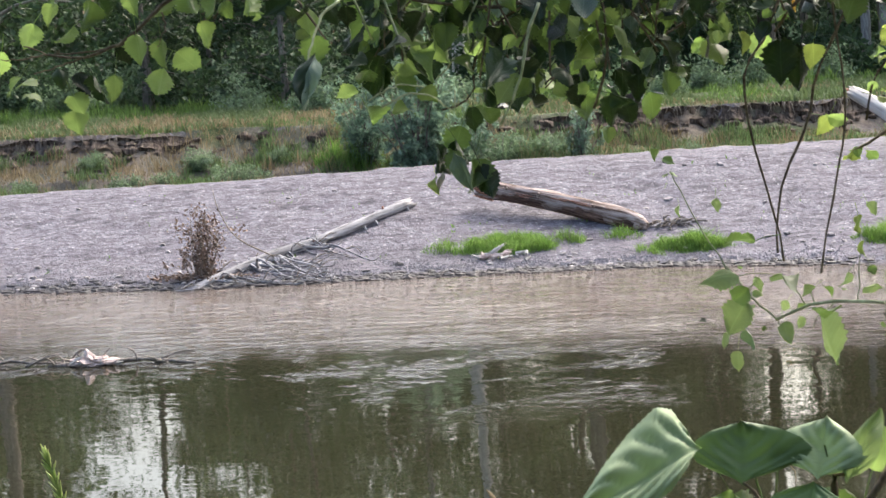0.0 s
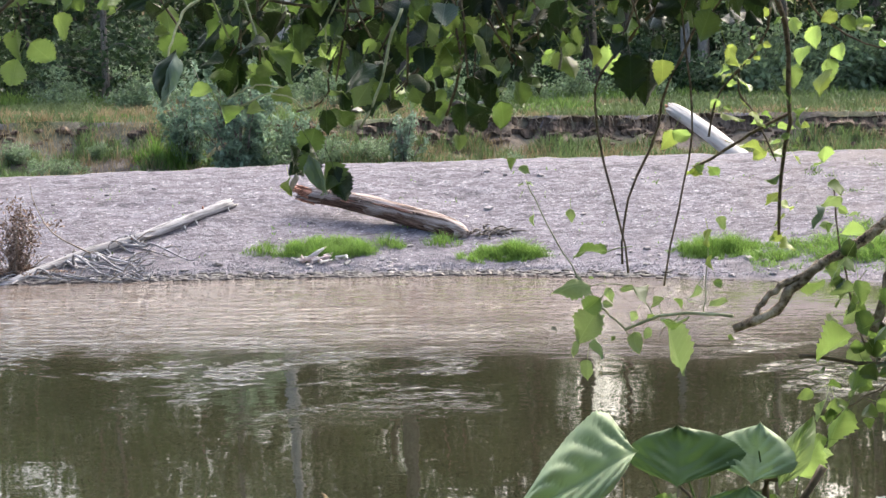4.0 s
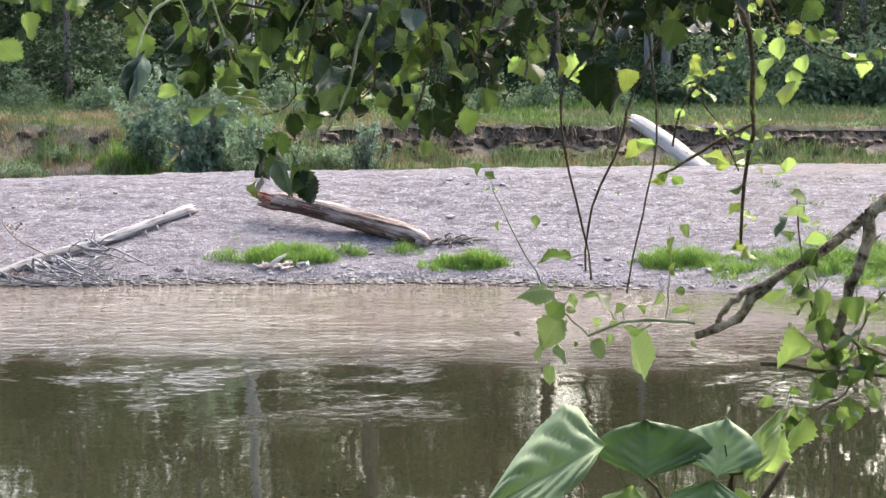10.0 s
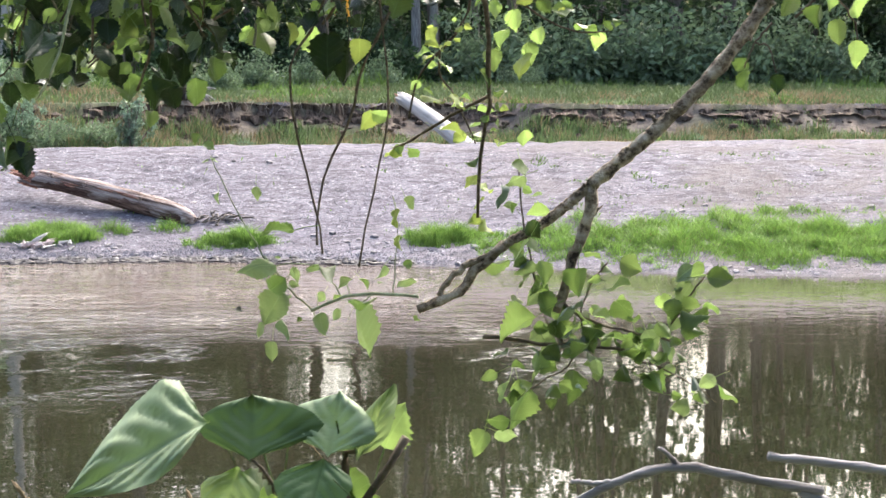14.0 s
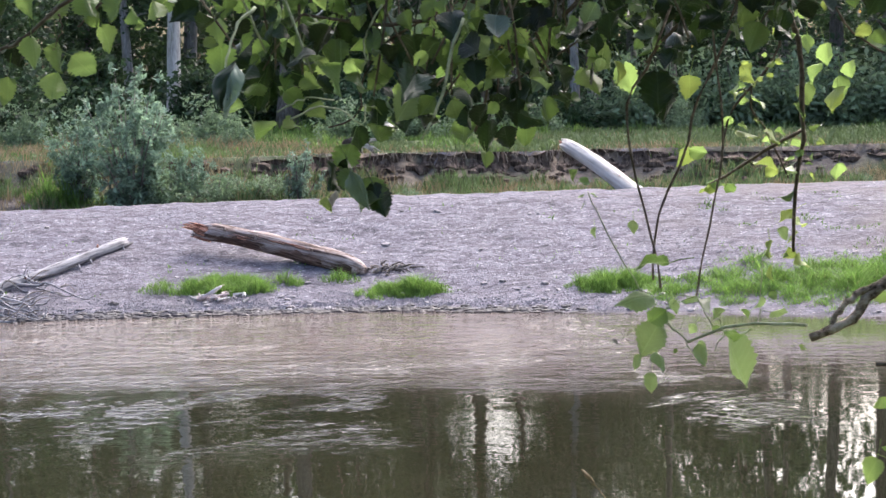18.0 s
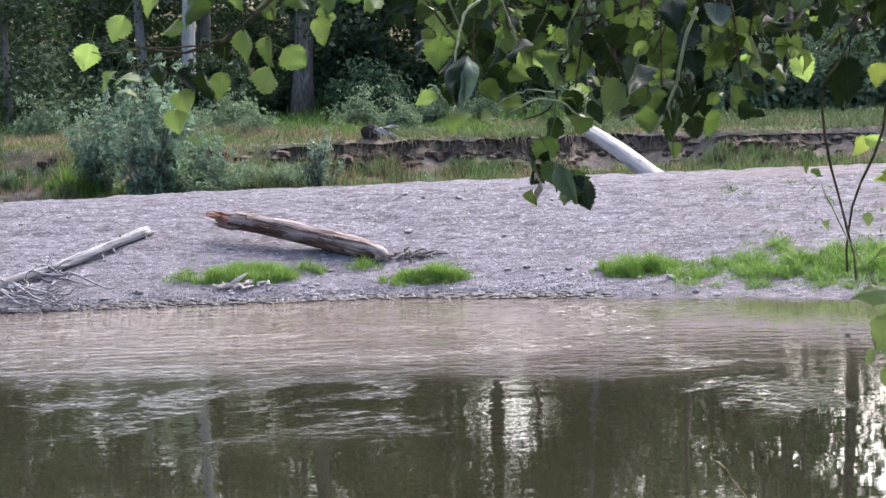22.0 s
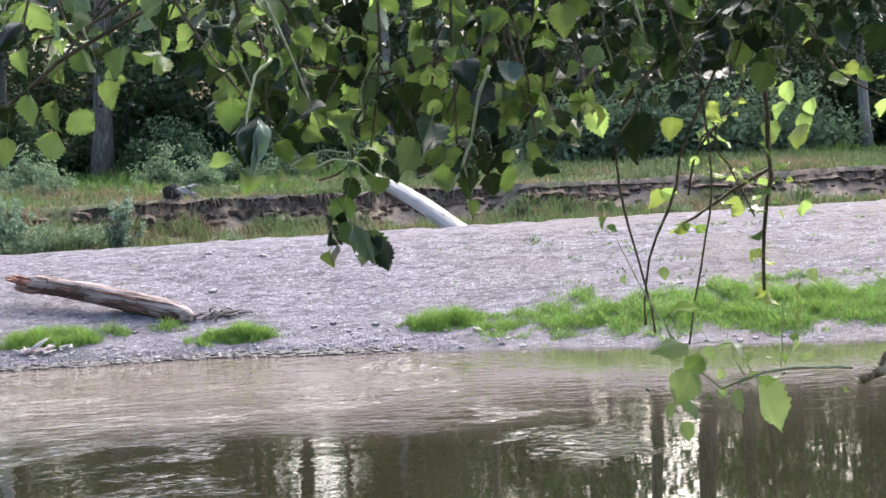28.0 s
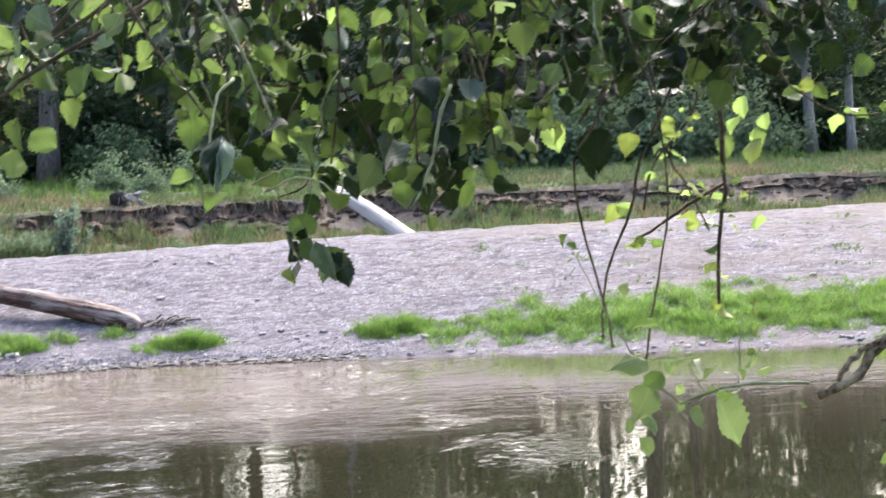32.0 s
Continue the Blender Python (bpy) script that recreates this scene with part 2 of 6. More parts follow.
def water_material():
    """A slow turbid river: a calm swell, and patches of short ripples where wakes and wind roughen it."""
    m = bpy.data.materials.new("river_water")
    m.use_nodes = True
    nodes, links = links_of(m)
    b = nodes["Principled BSDF"]
    b.inputs["Base Color"].default_value = (0.02, 0.0175, 0.011, 1)
    b.inputs["Roughness"].default_value = 0.02
    b.inputs["IOR"].default_value = 1.5
    geo = nodes.new("ShaderNodeNewGeometry")

    def stretched(scale, stretch, detail, rough=0.5, distortion=0.3, turn=0.06):
        mp = nodes.new("ShaderNodeMapping")
        mp.inputs["Scale"].default_value = (*stretch, 1)
        mp.inputs["Rotation"].default_value = (0, 0, turn)
        links.new(geo.outputs["Position"], mp.inputs["Vector"])
        return noise_node(nodes, links, mp.outputs["Vector"], scale, detail, rough, distortion)

    def scaled(value, low, high, top):
        mr = nodes.new("ShaderNodeMapRange")
        mr.interpolation_type = 'SMOOTHSTEP'
        mr.inputs[1].default_value, mr.inputs[2].default_value = low, high
        mr.inputs[3].default_value, mr.inputs[4].default_value = 0.0, top
        links.new(value, mr.inputs[0])
        return mr.outputs[0]

    def relief(height, strength, distance, before):
        bp = nodes.new("ShaderNodeBump")
        bp.inputs["Distance"].default_value = distance
        if hasattr(strength, "is_output"):
            links.new(strength, bp.inputs["Strength"])
        else:
            bp.inputs["Strength"].default_value = strength
        links.new(height, bp.inputs["Height"])
        if before is not None:
            links.new(before, bp.inputs["Normal"])
        return bp.outputs["Normal"]

    def product(p, q, times=1.0, plus=0.0):
        n = nodes.new("ShaderNodeMath")
        n.operation = 'MULTIPLY'
        links.new(p, n.inputs[0])
        if hasattr(q, "is_output"):
            links.new(q, n.inputs[1])
        else:
            n.inputs[1].default_value = q
        k = nodes.new("ShaderNodeMath")
        k.operation = 'MULTIPLY_ADD'
        k.inputs[1].default_value, k.inputs[2].default_value = times, plus
        links.new(n.outputs[0], k.inputs[0])
        return k.outputs[0]

    sep = nodes.new("ShaderNodeSeparateXYZ")
    links.new(geo.outputs["Position"], sep.inputs[0])
    shallow = nodes.new("ShaderNodeMath")
    shallow.operation = 'MULTIPLY_ADD'
    shallow.inputs[1].default_value = 0.16
    links.new(sep.outputs[0], shallow.inputs[0])
    links.new(sep.outputs[1], shallow.inputs[2])
    # the pool under the trees lies still, the rest of the reach stirs
    moving = product(scaled(sep.outputs[0], 1.5, 5.5, 1.0), 1.0, -0.72, 1.0)
    moving = product(moving, product(scaled(sep.outputs[1], 25.0, 34.0, 1.0), 1.0, 0.68, 0.32))
    swell = relief(stretched(0.8, (0.9, 1.0), 2.0), product(moving, 0.28), 0.05, None)
    edge = nodes.new("ShaderNodeMath")
    edge.operation = 'MULTIPLY_ADD'
    edge.inputs[1].default_value = 5.0
    links.new(stretched(0.22, (0.45, 1.2), 5.0, 0.6, 0.8), edge.inputs[0])
    links.new(shallow.outputs[0], edge.inputs[2])
    streak = scaled(stretched(0.5, (0.3, 1.1), 6.0, 0.65, 0.7), 0.4, 0.62, 1.0)
    riffle = product(scaled(edge.outputs[0], 34.3, 38.5, 1.0), product(scaled(sep.outputs[0], -5.0, 8.0, 1.0), 1.0, -0.92, 1.0))
    riffle = product(riffle, product(streak, 1.0, 0.55, 0.45))
    small = relief(stretched(3.4, (0.7, 1.0), 2.0), product(moving, 0.2), 0.02, swell)
    short = relief(stretched(2.6, (0.5, 1.0), 3.0, 0.55, 0.6), riffle, 0.11, small)
    # pale shallows: silt, with sky glare and the bar's reflection put into the colour
    bed_glare = product(scaled(edge.outputs[0], 33.0, 44.0, 1.0), product(scaled(sep.outputs[0], 1.0, 10.0, 1.0), 1.0, -0.6, 1.0))
    cloud = noise_node(nodes, links, geo.outputs["Position"], 0.25, 4.0)
    deep = mix_rgb(nodes, links, cloud, (0.012, 0.012, 0.007), (0.024, 0.022, 0.013))
    shoal_glare = mix_rgb(nodes, links, cloud, (0.15, 0.12, 0.104), (0.1, 0.08, 0.07))
    links.new(mix_rgb(nodes, links, bed_glare, deep, shoal_glare), b.inputs["Base Color"])
    # wakes and gusts: streaks of chop out on the reach
    gust = scaled(stretched(0.25, (0.8, 0.75), 6.0, 0.66, 1.0, 0.08), 0.525, 0.6, 1.0)
    gust = product(product(gust, scaled(sep.outputs[1], 26.0, 31.0, 1.0)), product(scaled(sep.outputs[0], 4.5, 8.0, 1.0), 1.0, -0.9, 1.0))
    chop = relief(stretched(3.7, (1.0, 1.0), 2.0, 0.5, 0.6), gust, 0.062, short)
    links.new(chop, b.inputs["Normal"])
    return m


GROUND, WATER = ground_material(), water_material()
BARK = surface("grey_bark", [(0.3, (0.05, 0.042, 0.038)), (0.5, (0.17, 0.15, 0.14)), (0.7, (0.33, 0.3, 0.285))], 5.0, 0.8, 0.4, 0.9, 0.9, 0.05, (3, 3, 0.5), 0.25)
PALE_BARK = surface("pale_bark", [(0.3, (0.11, 0.105, 0.105)), (0.5, (0.25, 0.24, 0.24)), (0.7, (0.4, 0.385, 0.385))], 4.0, 0.8, 0.3, 0.8, 0.5, 0.03, (3, 3, 0.5), 0.1)
WHITE_WOOD = surface("bare_white_wood", [(0.3, (0.2, 0.185, 0.175)), (0.5, (0.42, 0.4, 0.385)), (0.7, (0.58, 0.555, 0.535))], 4.0, 0.8, 0.3, 0.8, 0.5, 0.03, (3, 3, 0.5), 0.1)
LEAN_WOOD = surface("bleached_trunk", [(0.3, (0.24, 0.215, 0.2)), (0.46, (0.45, 0.425, 0.41)), (0.7, (0.6, 0.575, 0.56))], 2.6, 0.8, 0.35, 0.8, 0.5, 0.03, (0.35, 2.5, 2.5))
DRIFTWOOD = surface("bleached_driftwood", [(0.36, (0.1, 0.094, 0.1)), (0.48, (0.255, 0.248, 0.265)), (0.68, (0.42, 0.41, 0.435))], 6.0, 1.2, 0.4, 0.8, 0.6, 0.02, (0.25, 3, 3))
LOG_WOOD = surface("weathered_log", [(0.36, (0.05, 0.03, 0.023)), (0.46, (0.23, 0.165, 0.14)), (0.62, (0.48, 0.415, 0.4))], 4.5, 0.6, 0.4, 0.8, 0.8, 0.03, (0.16, 3.0, 3.0))
# stain and shade of the log's lower side, in one dark colour
LOG_SHADE_STAIN = surface("log_shade_and_stain", [(0.36, (0.025, 0.015, 0.012)), (0.5, (0.11, 0.065, 0.05)), (0.68, (0.3, 0.2, 0.165))], 5.0, 0.9, 0.4, 0.9, 1.0, 0.03, (0.3, 3.0, 3.0))
BROKEN_WOOD = surface("splintered_wood", [(0.36, (0.05, 0.022, 0.015)), (0.5, (0.32, 0.14, 0.095)), (0.68, (0.58, 0.36, 0.28))], 14.0, 2.0, 0.5, 0.85, 0.9, 0.03, (0.3, 3, 3))
PINK_BARK = surface("pale_inner_bark", [(0.3, (0.32, 0.23, 0.21)), (0.5, (0.55, 0.44, 0.41)), (0.7, (0.68, 0.6, 0.57))], 12.0, 2.0, 0.3)
DEAD_TWIG = surface("dead_twigs", [(0.3, (0.1, 0.08, 0.06)), (0.6, (0.3, 0.26, 0.22))], 20.0, 2.0, 0.3)
TWIG_BARK = surface("twig_bark", [(0.3, (0.04, 0.03, 0.022)), (0.55, (0.13, 0.1, 0.07)), (0.75, (0.27, 0.23, 0.17))], 60.0, 8.0, 0.4, 0.75, 0.6, 0.004, (1, 1, 1), 0.2)
# mature green, its colour taken towards black for shade among the boughs
LEAF_OLD_SHADED = leaf_material("mature_leaf_shaded", (0.016, 0.032, 0.014), (0.032, 0.062, 0.013), 0.34, 0.16, 0.6, True)
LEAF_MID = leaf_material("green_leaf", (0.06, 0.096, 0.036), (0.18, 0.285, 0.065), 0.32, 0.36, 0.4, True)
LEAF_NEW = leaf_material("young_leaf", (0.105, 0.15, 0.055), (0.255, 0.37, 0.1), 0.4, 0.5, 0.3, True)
LEAF_PALE = leaf_material("pale_leaf_underside", (0.2, 0.26, 0.22), (0.14, 0.22, 0.08), 0.3, 0.2, 0.35, True)
LEAF_YELLOW = leaf_material("yellowing_leaf", (0.2, 0.26, 0.08), (0.29, 0.37, 0.08), 0.5, 0.45, 0.2, True)
LEAF_THIN = leaf_material("thin_pale_leaf", (0.17, 0.23, 0.105), (0.29, 0.4, 0.14), 0.45, 0.45, 0.25, True)
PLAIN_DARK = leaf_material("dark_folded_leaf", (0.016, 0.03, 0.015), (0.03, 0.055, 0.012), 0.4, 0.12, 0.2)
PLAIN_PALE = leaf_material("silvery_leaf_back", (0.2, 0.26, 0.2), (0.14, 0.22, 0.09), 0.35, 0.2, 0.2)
PLUME = leaf_material("pale_green_plume", (0.3, 0.37, 0.13), (0.34, 0.44, 0.14), 0.6, 0.35, 0.3)
PETAL = leaf_material("withered_white_leaf", (0.62, 0.56, 0.52), (0.4, 0.34, 0.28), 0.6, 0.25, 0.1)
CROWN = leaf_material("forest_leaves", (0.036, 0.066, 0.036), (0.068, 0.115, 0.043), 0.5, 0.3, 0.5, False, True)
SHRUB = leaf_material("shrub_leaves", (0.044, 0.083, 0.044), (0.068, 0.122, 0.05), 0.5, 0.3, 0.5, False, True)
WILLOW = leaf_material("willow_leaves", (0.2, 0.285, 0.22), (0.21, 0.31, 0.2), 0.5, 0.42, 0.4, False, True)
PALE_WILLOW = leaf_material("pale_willow_leaves", (0.19, 0.26, 0.2), (0.16, 0.24, 0.14), 0.5, 0.3, 0.4, False, True)
GRASS = leaf_material("bar_grass", (0.125, 0.215, 0.05), (0.2, 0.34, 0.065), 0.5, 0.35, 0.5, False, True)
DRY_GRASS = leaf_material("meadow_grass", (0.13, 0.172, 0.076), (0.15, 0.205, 0.08), 0.6, 0.2, 0.25, False, True)
STONE = surface("river_stone", [(0.3, (0.16, 0.145, 0.15)), (0.6, (0.34, 0.315, 0.32)), (0.8, (0.48, 0.46, 0.46))], 3.0, 0.5, 0.2, 0.85, 0.2, 0.02, (1, 1, 1), 0.2)
STRAW = leaf_material("dry_grass", (0.28, 0.22, 0.135), (0.24, 0.19, 0.1), 0.65, 0.25, 0.35, False, True)
WEED = leaf_material("green_weeds", (0.1, 0.17, 0.045), (0.16, 0.26, 0.06), 0.55, 0.3, 0.45, False, True)
SLOPE_WEED = leaf_material("slope_weeds", (0.115, 0.165, 0.07), (0.14, 0.21, 0.07), 0.6, 0.25, 0.5, False, True)
DEAD_LEAF = leaf_material("withered_leaf", (0.24, 0.17, 0.135), (0.12, 0.08, 0.05), 0.8, 0.15, 0.5, False, True)
# warm sunlight is put into this gold leaf colour
GOLD = leaf_material("sun_tinted_leaves", (0.6, 0.44, 0.14), (0.7, 0.5, 0.14), 0.55, 0.45, 0.35, False, True)


def ribbed_material(name, face, glow, gloss):
    m = leaf_material(name, face, glow, gloss, 0.2, 0.15)
    nodes, links = links_of(m)
    b = nodes["Principled BSDF"]
    before = b.inputs["Base Color"].links[0].from_socket
    att = nodes.new("ShaderNodeVertexColor")
    att.layer_name = "vein"
    links.new(mix_rgb(nodes, links, att.outputs["Color"], before, tuple(x * 0.6 for x in face)), b.inputs["Base Color"])
    return m


# one leaf in two painted tones: paler facing the sky, darker in shade
RIBBED_LIT = ribbed_material("sky_lit_ribbed_leaf", (0.4, 0.5, 0.31), (0.2, 0.32, 0.1), 0.6)
RIBBED_SHADED = ribbed_material("shaded_ribbed_leaf", (0.13, 0.205, 0.09), (0.1, 0.18, 0.05), 0.5)
GREEN_STEM = surface("green_stem", [(0.3, (0.16, 0.18, 0.09)), (0.7, (0.42, 0.45, 0.3))], 60.0, 8.0, 0.3, 0.5, 0.3, 0.002)
WET_CLOD = surface("wet_silt", [(0.3, (0.025, 0.022, 0.024)), (0.6, (0.06, 0.055, 0.06)), (0.8, (0.11, 0.105, 0.115))], 8.0, 1.0, 0.3, 0.6, 0.6, 0.02)
EARTH = surface("bank_earth", [(0.34, (0.022, 0.016, 0.013)), (0.5, (0.085, 0.063, 0.051)), (0.68, (0.2, 0.155, 0.125))], 4.0, 0.9, 0.5, 0.95, 1.0, 0.08, (2.6, 1, 0.35))


def pebble_material():
    m = surface("pebbles", [(0.3, (0.2, 0.185, 0.19)), (0.7, (0.34, 0.32, 0.33))], 20.0, 2.0, 0.2)
    nodes, links = links_of(m)
    geo = nodes.new("ShaderNodeNewGeometry")
    c = ramp(nodes, links, geo.outputs["Random Per Island"], [(0.0, (0.105, 0.1, 0.114)), (0.45, (0.138, 0.135, 0.157)), (0.9, (0.18, 0.177, 0.205)), (0.99, (0.38, 0.37, 0.385))])
    links.new(c, nodes["Principled BSDF"].inputs["Base Color"])
    return m


PEBBLE = pebble_material()
LEAF_CROWN = leaf_material("overhead_shade_leaves", (0.05, 0.09, 0.025), (0.1, 0.18, 0.03), 0.4, 0.35, 0.3, False, True)
LIGHT_SHRUB = leaf_material("light_shrub_leaves", (0.15, 0.212, 0.135), (0.22, 0.31, 0.16), 0.5, 0.3, 0.45, False, True)
LIMB_BARK = surface("limb_bark", [(0.38, (0.045, 0.032, 0.022)), (0.48, (0.29, 0.22, 0.155)), (0.62, (0.56, 0.48, 0.38))], 70.0, 14.0, 0.6, 0.85, 1.0, 0.01, (1, 1, 1), 0.1)
DARK_HOLLOW = surface("hollow_shade", [(0.3, (0.012, 0.009, 0.007)), (0.7, (0.05, 0.038, 0.03))], 14.0, 2.0, 0.3)

# ---- helpers for meshes ----
def lerp_table(x, table):
    xs, ys = zip(*table)
    return float(np.interp(x, xs, ys))


def part(name, bm, material, parent=None, label="", smooth=True):
    """Links a bmesh, or (vertices, faces), as one mesh object under a thing or a part."""
    me = bpy.data.meshes.new(name)
    if isinstance(bm, tuple):
        me.from_pydata(bm[0], [], bm[1])
    else:
        bm.to_mesh(me)
        bm.free()
    me.materials.append(material)
    if smooth:
        me.shade_smooth()
    ob = new(name, me)
    if parent is not None:
        ob.parent = parent
    if label:
        ob["label"] = label
    return ob


def thing(name, label, category, group="", kind="", at=(0, 0, 0)):
    ob = new(name)
    ob.location = at
    ob.empty_display_size = 0.2
    return tagged(ob, label, category, group, kind)


def tube(points, radii, sides=8, bm=None, rough=0.0, rng=None, cap=True):
    """A tapered limb through the points, with an uneven skin."""
    bm = bm or bmesh.new()
    pts = [Vector(p) for p in points]
    rings = []
    for i, p in enumerate(pts):
        d = (pts[min(i + 1, len(pts) - 1)] - pts[max(i - 1, 0)]).normalized()
        ref = Vector((0, 0, 1)) if abs(d.z) < 0.9 else Vector((1, 0, 0))
        u = d.cross(ref).normalized()
        w = d.cross(u)
        ring = []
        for k in range(sides):
            a = 2 * math.pi * k / sides
            r = radii[i] * (1 + (rng.uniform(-rough, rough) if rng else 0))
            ring.append(bm.verts.new(p + (u * math.cos(a) + w * math.sin(a)) * r))
        rings.append(ring)
    for a, b in zip(rings, rings[1:]):
        for k in range(sides):
            bm.faces.new((a[k], a[(k + 1) % sides], b[(k + 1) % sides], b[k]))
    if cap:
        bm.faces.new(rings[0][::-1])
        bm.faces.new(rings[-1])
    return bm


def curve_points(points, n):
    """n points on a smooth line through the given ones."""
    p = [Vector(q) for q in points]
    p = [2 * p[0] - p[1]] + p + [2 * p[-1] - p[-2]]
    out = []
    for i in range(n):
        s = i / (n - 1) * (len(p) - 3)
        k = min(int(s), len(p) - 4)
        t = s - k
        a, b, c, d = p[k:k + 4]
        out.append(0.5 * ((2 * b) + (c - a) * t + (2 * a - 5 * b + 4 * c - d) * t * t + (3 * b - a - 3 * c + d) * t ** 3))
    return out


# ---- the ground: near bank, river bed, gravel bar, swale, cut bank, wooded flat ----
SHORE = [(-90, 52), (-40, 48.5), (-20, 46.9), (-11, 46.0), (-6, 46.6), (0, 46.9), (5, 45.7), (8, 44.9), (11, 43.6), (16, 42.6), (30, 39.5), (90, 30)]
CREST = [(-90, 1.7), (-22, 1.92), (-13, 2.06), (-5, 2.3), (4, 2.42), (12, 2.52), (22, 2.62), (90, 2.8)]
BAR = [(-4, -0.5), (-1, -0.12), (0, 0.0), (0.5, 0.1), (2.2, 0.42), (3.2, 0.66), (6.8, 1.66), (9.0, 2.2), (10.5, 2.32), (12.5, 2.1), (15, 1.75), (16.5, 1.9)]


def shore(x):
    return lerp_table(x, SHORE)


def lip(x):
    """The line of the cut bank's edge."""
    return 66.0 + 0.7 * math.sin(x * 0.31) + 0.5 * math.sin(x * 0.83 + 1.0) + 1.2 * math.sin(x * 0.11) + 0.6 * noise.noise((x * 0.9, 17.0, 0.0)) + 0.25 * noise.noise((x * 2.9, 27.0, 0.0))


CUT = [(-48, 0.45), (-30, 0.6), (-21.5, 0.8), (-20, 0.3), (-18, 0.5), (-15.7, 0.45), (-14.5, 0.05), (-12, -0.2), (-8, -0.2), (-6.5, 0.1), (-4.6, 0.15), (-3.2, 0.5), (-1.6, 0.6), (0, 0.9), (6.5, 1.0), (9, 0.75), (11, 0.35), (14, 0.45), (18, 0.25), (22, 0.4), (26, 0.3), (52, 0.5)]


def cut_face(x):
    """How high the raw face stands at x, from a grassed slump (0) to a clean cut (1)."""
    return min(1.0, max(0.0, lerp_table(x, CUT) * (0.85 + 0.7 * noise.noise((x * 0.8, 13.0, 0))) + 0.35 * noise.noise((x * 0.5, 3.3, 0)) + 0.25 * noise.noise((x * 1.6, 6.3, 0))))


def ground(x, y):
    if y < 24:
        table = [(-1500, 30), (-320, 22), (-150, 15), (-40, 4.5), (-30, 3.6), (0, 3.35), (1.2, 3.2), (4, 1.9), (7, 0.5), (9, -0.3), (14, -1.2), (24, -1.4)]
        return lerp_table(y, table) + (0.06 * noise.noise((x * 0.7, y * 0.7, 3.0)))
    s = shore(x)
    d = y - s
    edge = lip(x)
    if y < edge - 2.8:
        k = lerp_table(x, CREST) / 2.32
        scale = (56.5 - 46.5) / max(56.5 - s, 6.0)
        z = lerp_table(d * scale, BAR) if d > -4 else max(-1.4, -0.5 + (d + 4) * 0.12)
        if d > 0:
            z *= k
        n = noise.noise((x * 0.45, y * 0.45, 0.0)) * (0.08 if d < 7 else 0.03) + noise.noise((x * 1.3, y * 1.7, 5.0)) * 0.06 + noise.noise((x * 2.1, y * 3.0, 6.0)) * 0.035
        return z + n * min(1, max(0, d * 0.5))
    slump = 0.5 + 0.5 * noise.noise((x * 0.13, 7.0, 1.0))
    e = y - edge
    if e < 0:
        c = cut_face(x)
        steep = lerp_table(e, [(-2.8, 1.95), (-1.2, 2.2), (-0.55 - slump * 0.3, 2.5), (-0.16, 2.7 + 0.1 * slump), (0, 3.36)])
        low = steep * c + (1 - c) * lerp_table(e, [(-2.8, 1.95), (-1.6, 2.35), (-0.7, 2.85), (0, 3.3), (0.2, 3.36)])
        return low + noise.noise((x * 1.1, y * 1.1, 2.0)) * 0.12
    return lerp_table(y, [(60, 3.36), (75, 3.5), (95, 3.75), (130, 4.2), (400, 8.0)]) + noise.noise((x * 0.3, y * 0.3, 4.0)) * 0.1


def make_ground():
    ys = [-1500, -320, -240, -150, -120, -90, -60, -40] + list(np.arange(-30, 0, 5)) + list(np.arange(0, 12, 0.8)) + list(np.arange(12, 40, 2.5)) + list(np.arange(40, 58, 0.28)) + list(np.arange(58, 62, 0.5))
    ys += list(np.arange(62, 69, 0.16)) + list(np.arange(69, 90, 1.4)) + [92, 96, 102, 110, 125, 150, 220, 400, 1500]
    xs = [-1500, -500, -200, -120, -80, -60] + list(np.arange(-50, -26, 1.2)) + list(np.arange(-26, 34, 0.33)) + list(np.arange(34, 60, 1.3)) + [70, 90, 130, 220, 500, 1500]
    verts, cols = [], []
    for y in ys:
        for x in xs:
            z = ground(x, y)
            verts.append((x, y, z))
            e, d = y - lip(x), y - shore(x)
            earth = 0.85 + 0.15 * cut_face(x) if -0.9 < e < 0.16 + 0.5 * noise.noise((x * 0.6, 5, 5)) else (0.8 + 0.3 * noise.noise((x * 0.4, y * 0.4, 9)) if -3.2 < e <= -0.75 else 0.0)
            g = 0.0
            if e >= 0.06:
                g = 1.0
            if -5.5 < e <= 0.3:
                g = min(1, max(0, ((0.3 if x < -10.5 else 0.5) if e < -0.75 else 0.1 + 0.4 * (cut_face(x) < 0.25)) + 1.3 * noise.noise((x * 0.35, y * 0.5, 11))))
            if y < 12:
                g, earth = 0.8, 0.6
            silt = 1.0 if d < -0.5 and 9 < y < 60 else max(0.0, min(1.0, (0.95 if x < 4 else 0.5) - d * (1.9 if x < 4 else 2.5)), 0.5 * min(1.0, max(0.0, -0.25 * x)) * (1 - d / 3.5) * (0.6 + 0.8 * noise.noise((x * 0.9, y * 1.6, 51)))) if 9 < y < 60 else 0.0
            cols.append((max(0, earth), g, silt, 1))
    nx = len(xs)
    faces = [(j * nx + i, j * nx + i + 1, (j + 1) * nx + i + 1, (j + 1) * nx + i) for j in range(len(ys) - 1) for i in range(nx - 1)]
    ob = part("ground", (verts, faces), GROUND)
    layer = ob.data.color_attributes.new("soil", 'FLOAT_COLOR', 'POINT')
    layer.data.foreach_set("color", np.array(cols, dtype=np.float32).ravel())
    return tagged(ob, "grey gravel bar, eroded earth bank and grassy flat along a river", "ground", kind="structure")


make_ground()


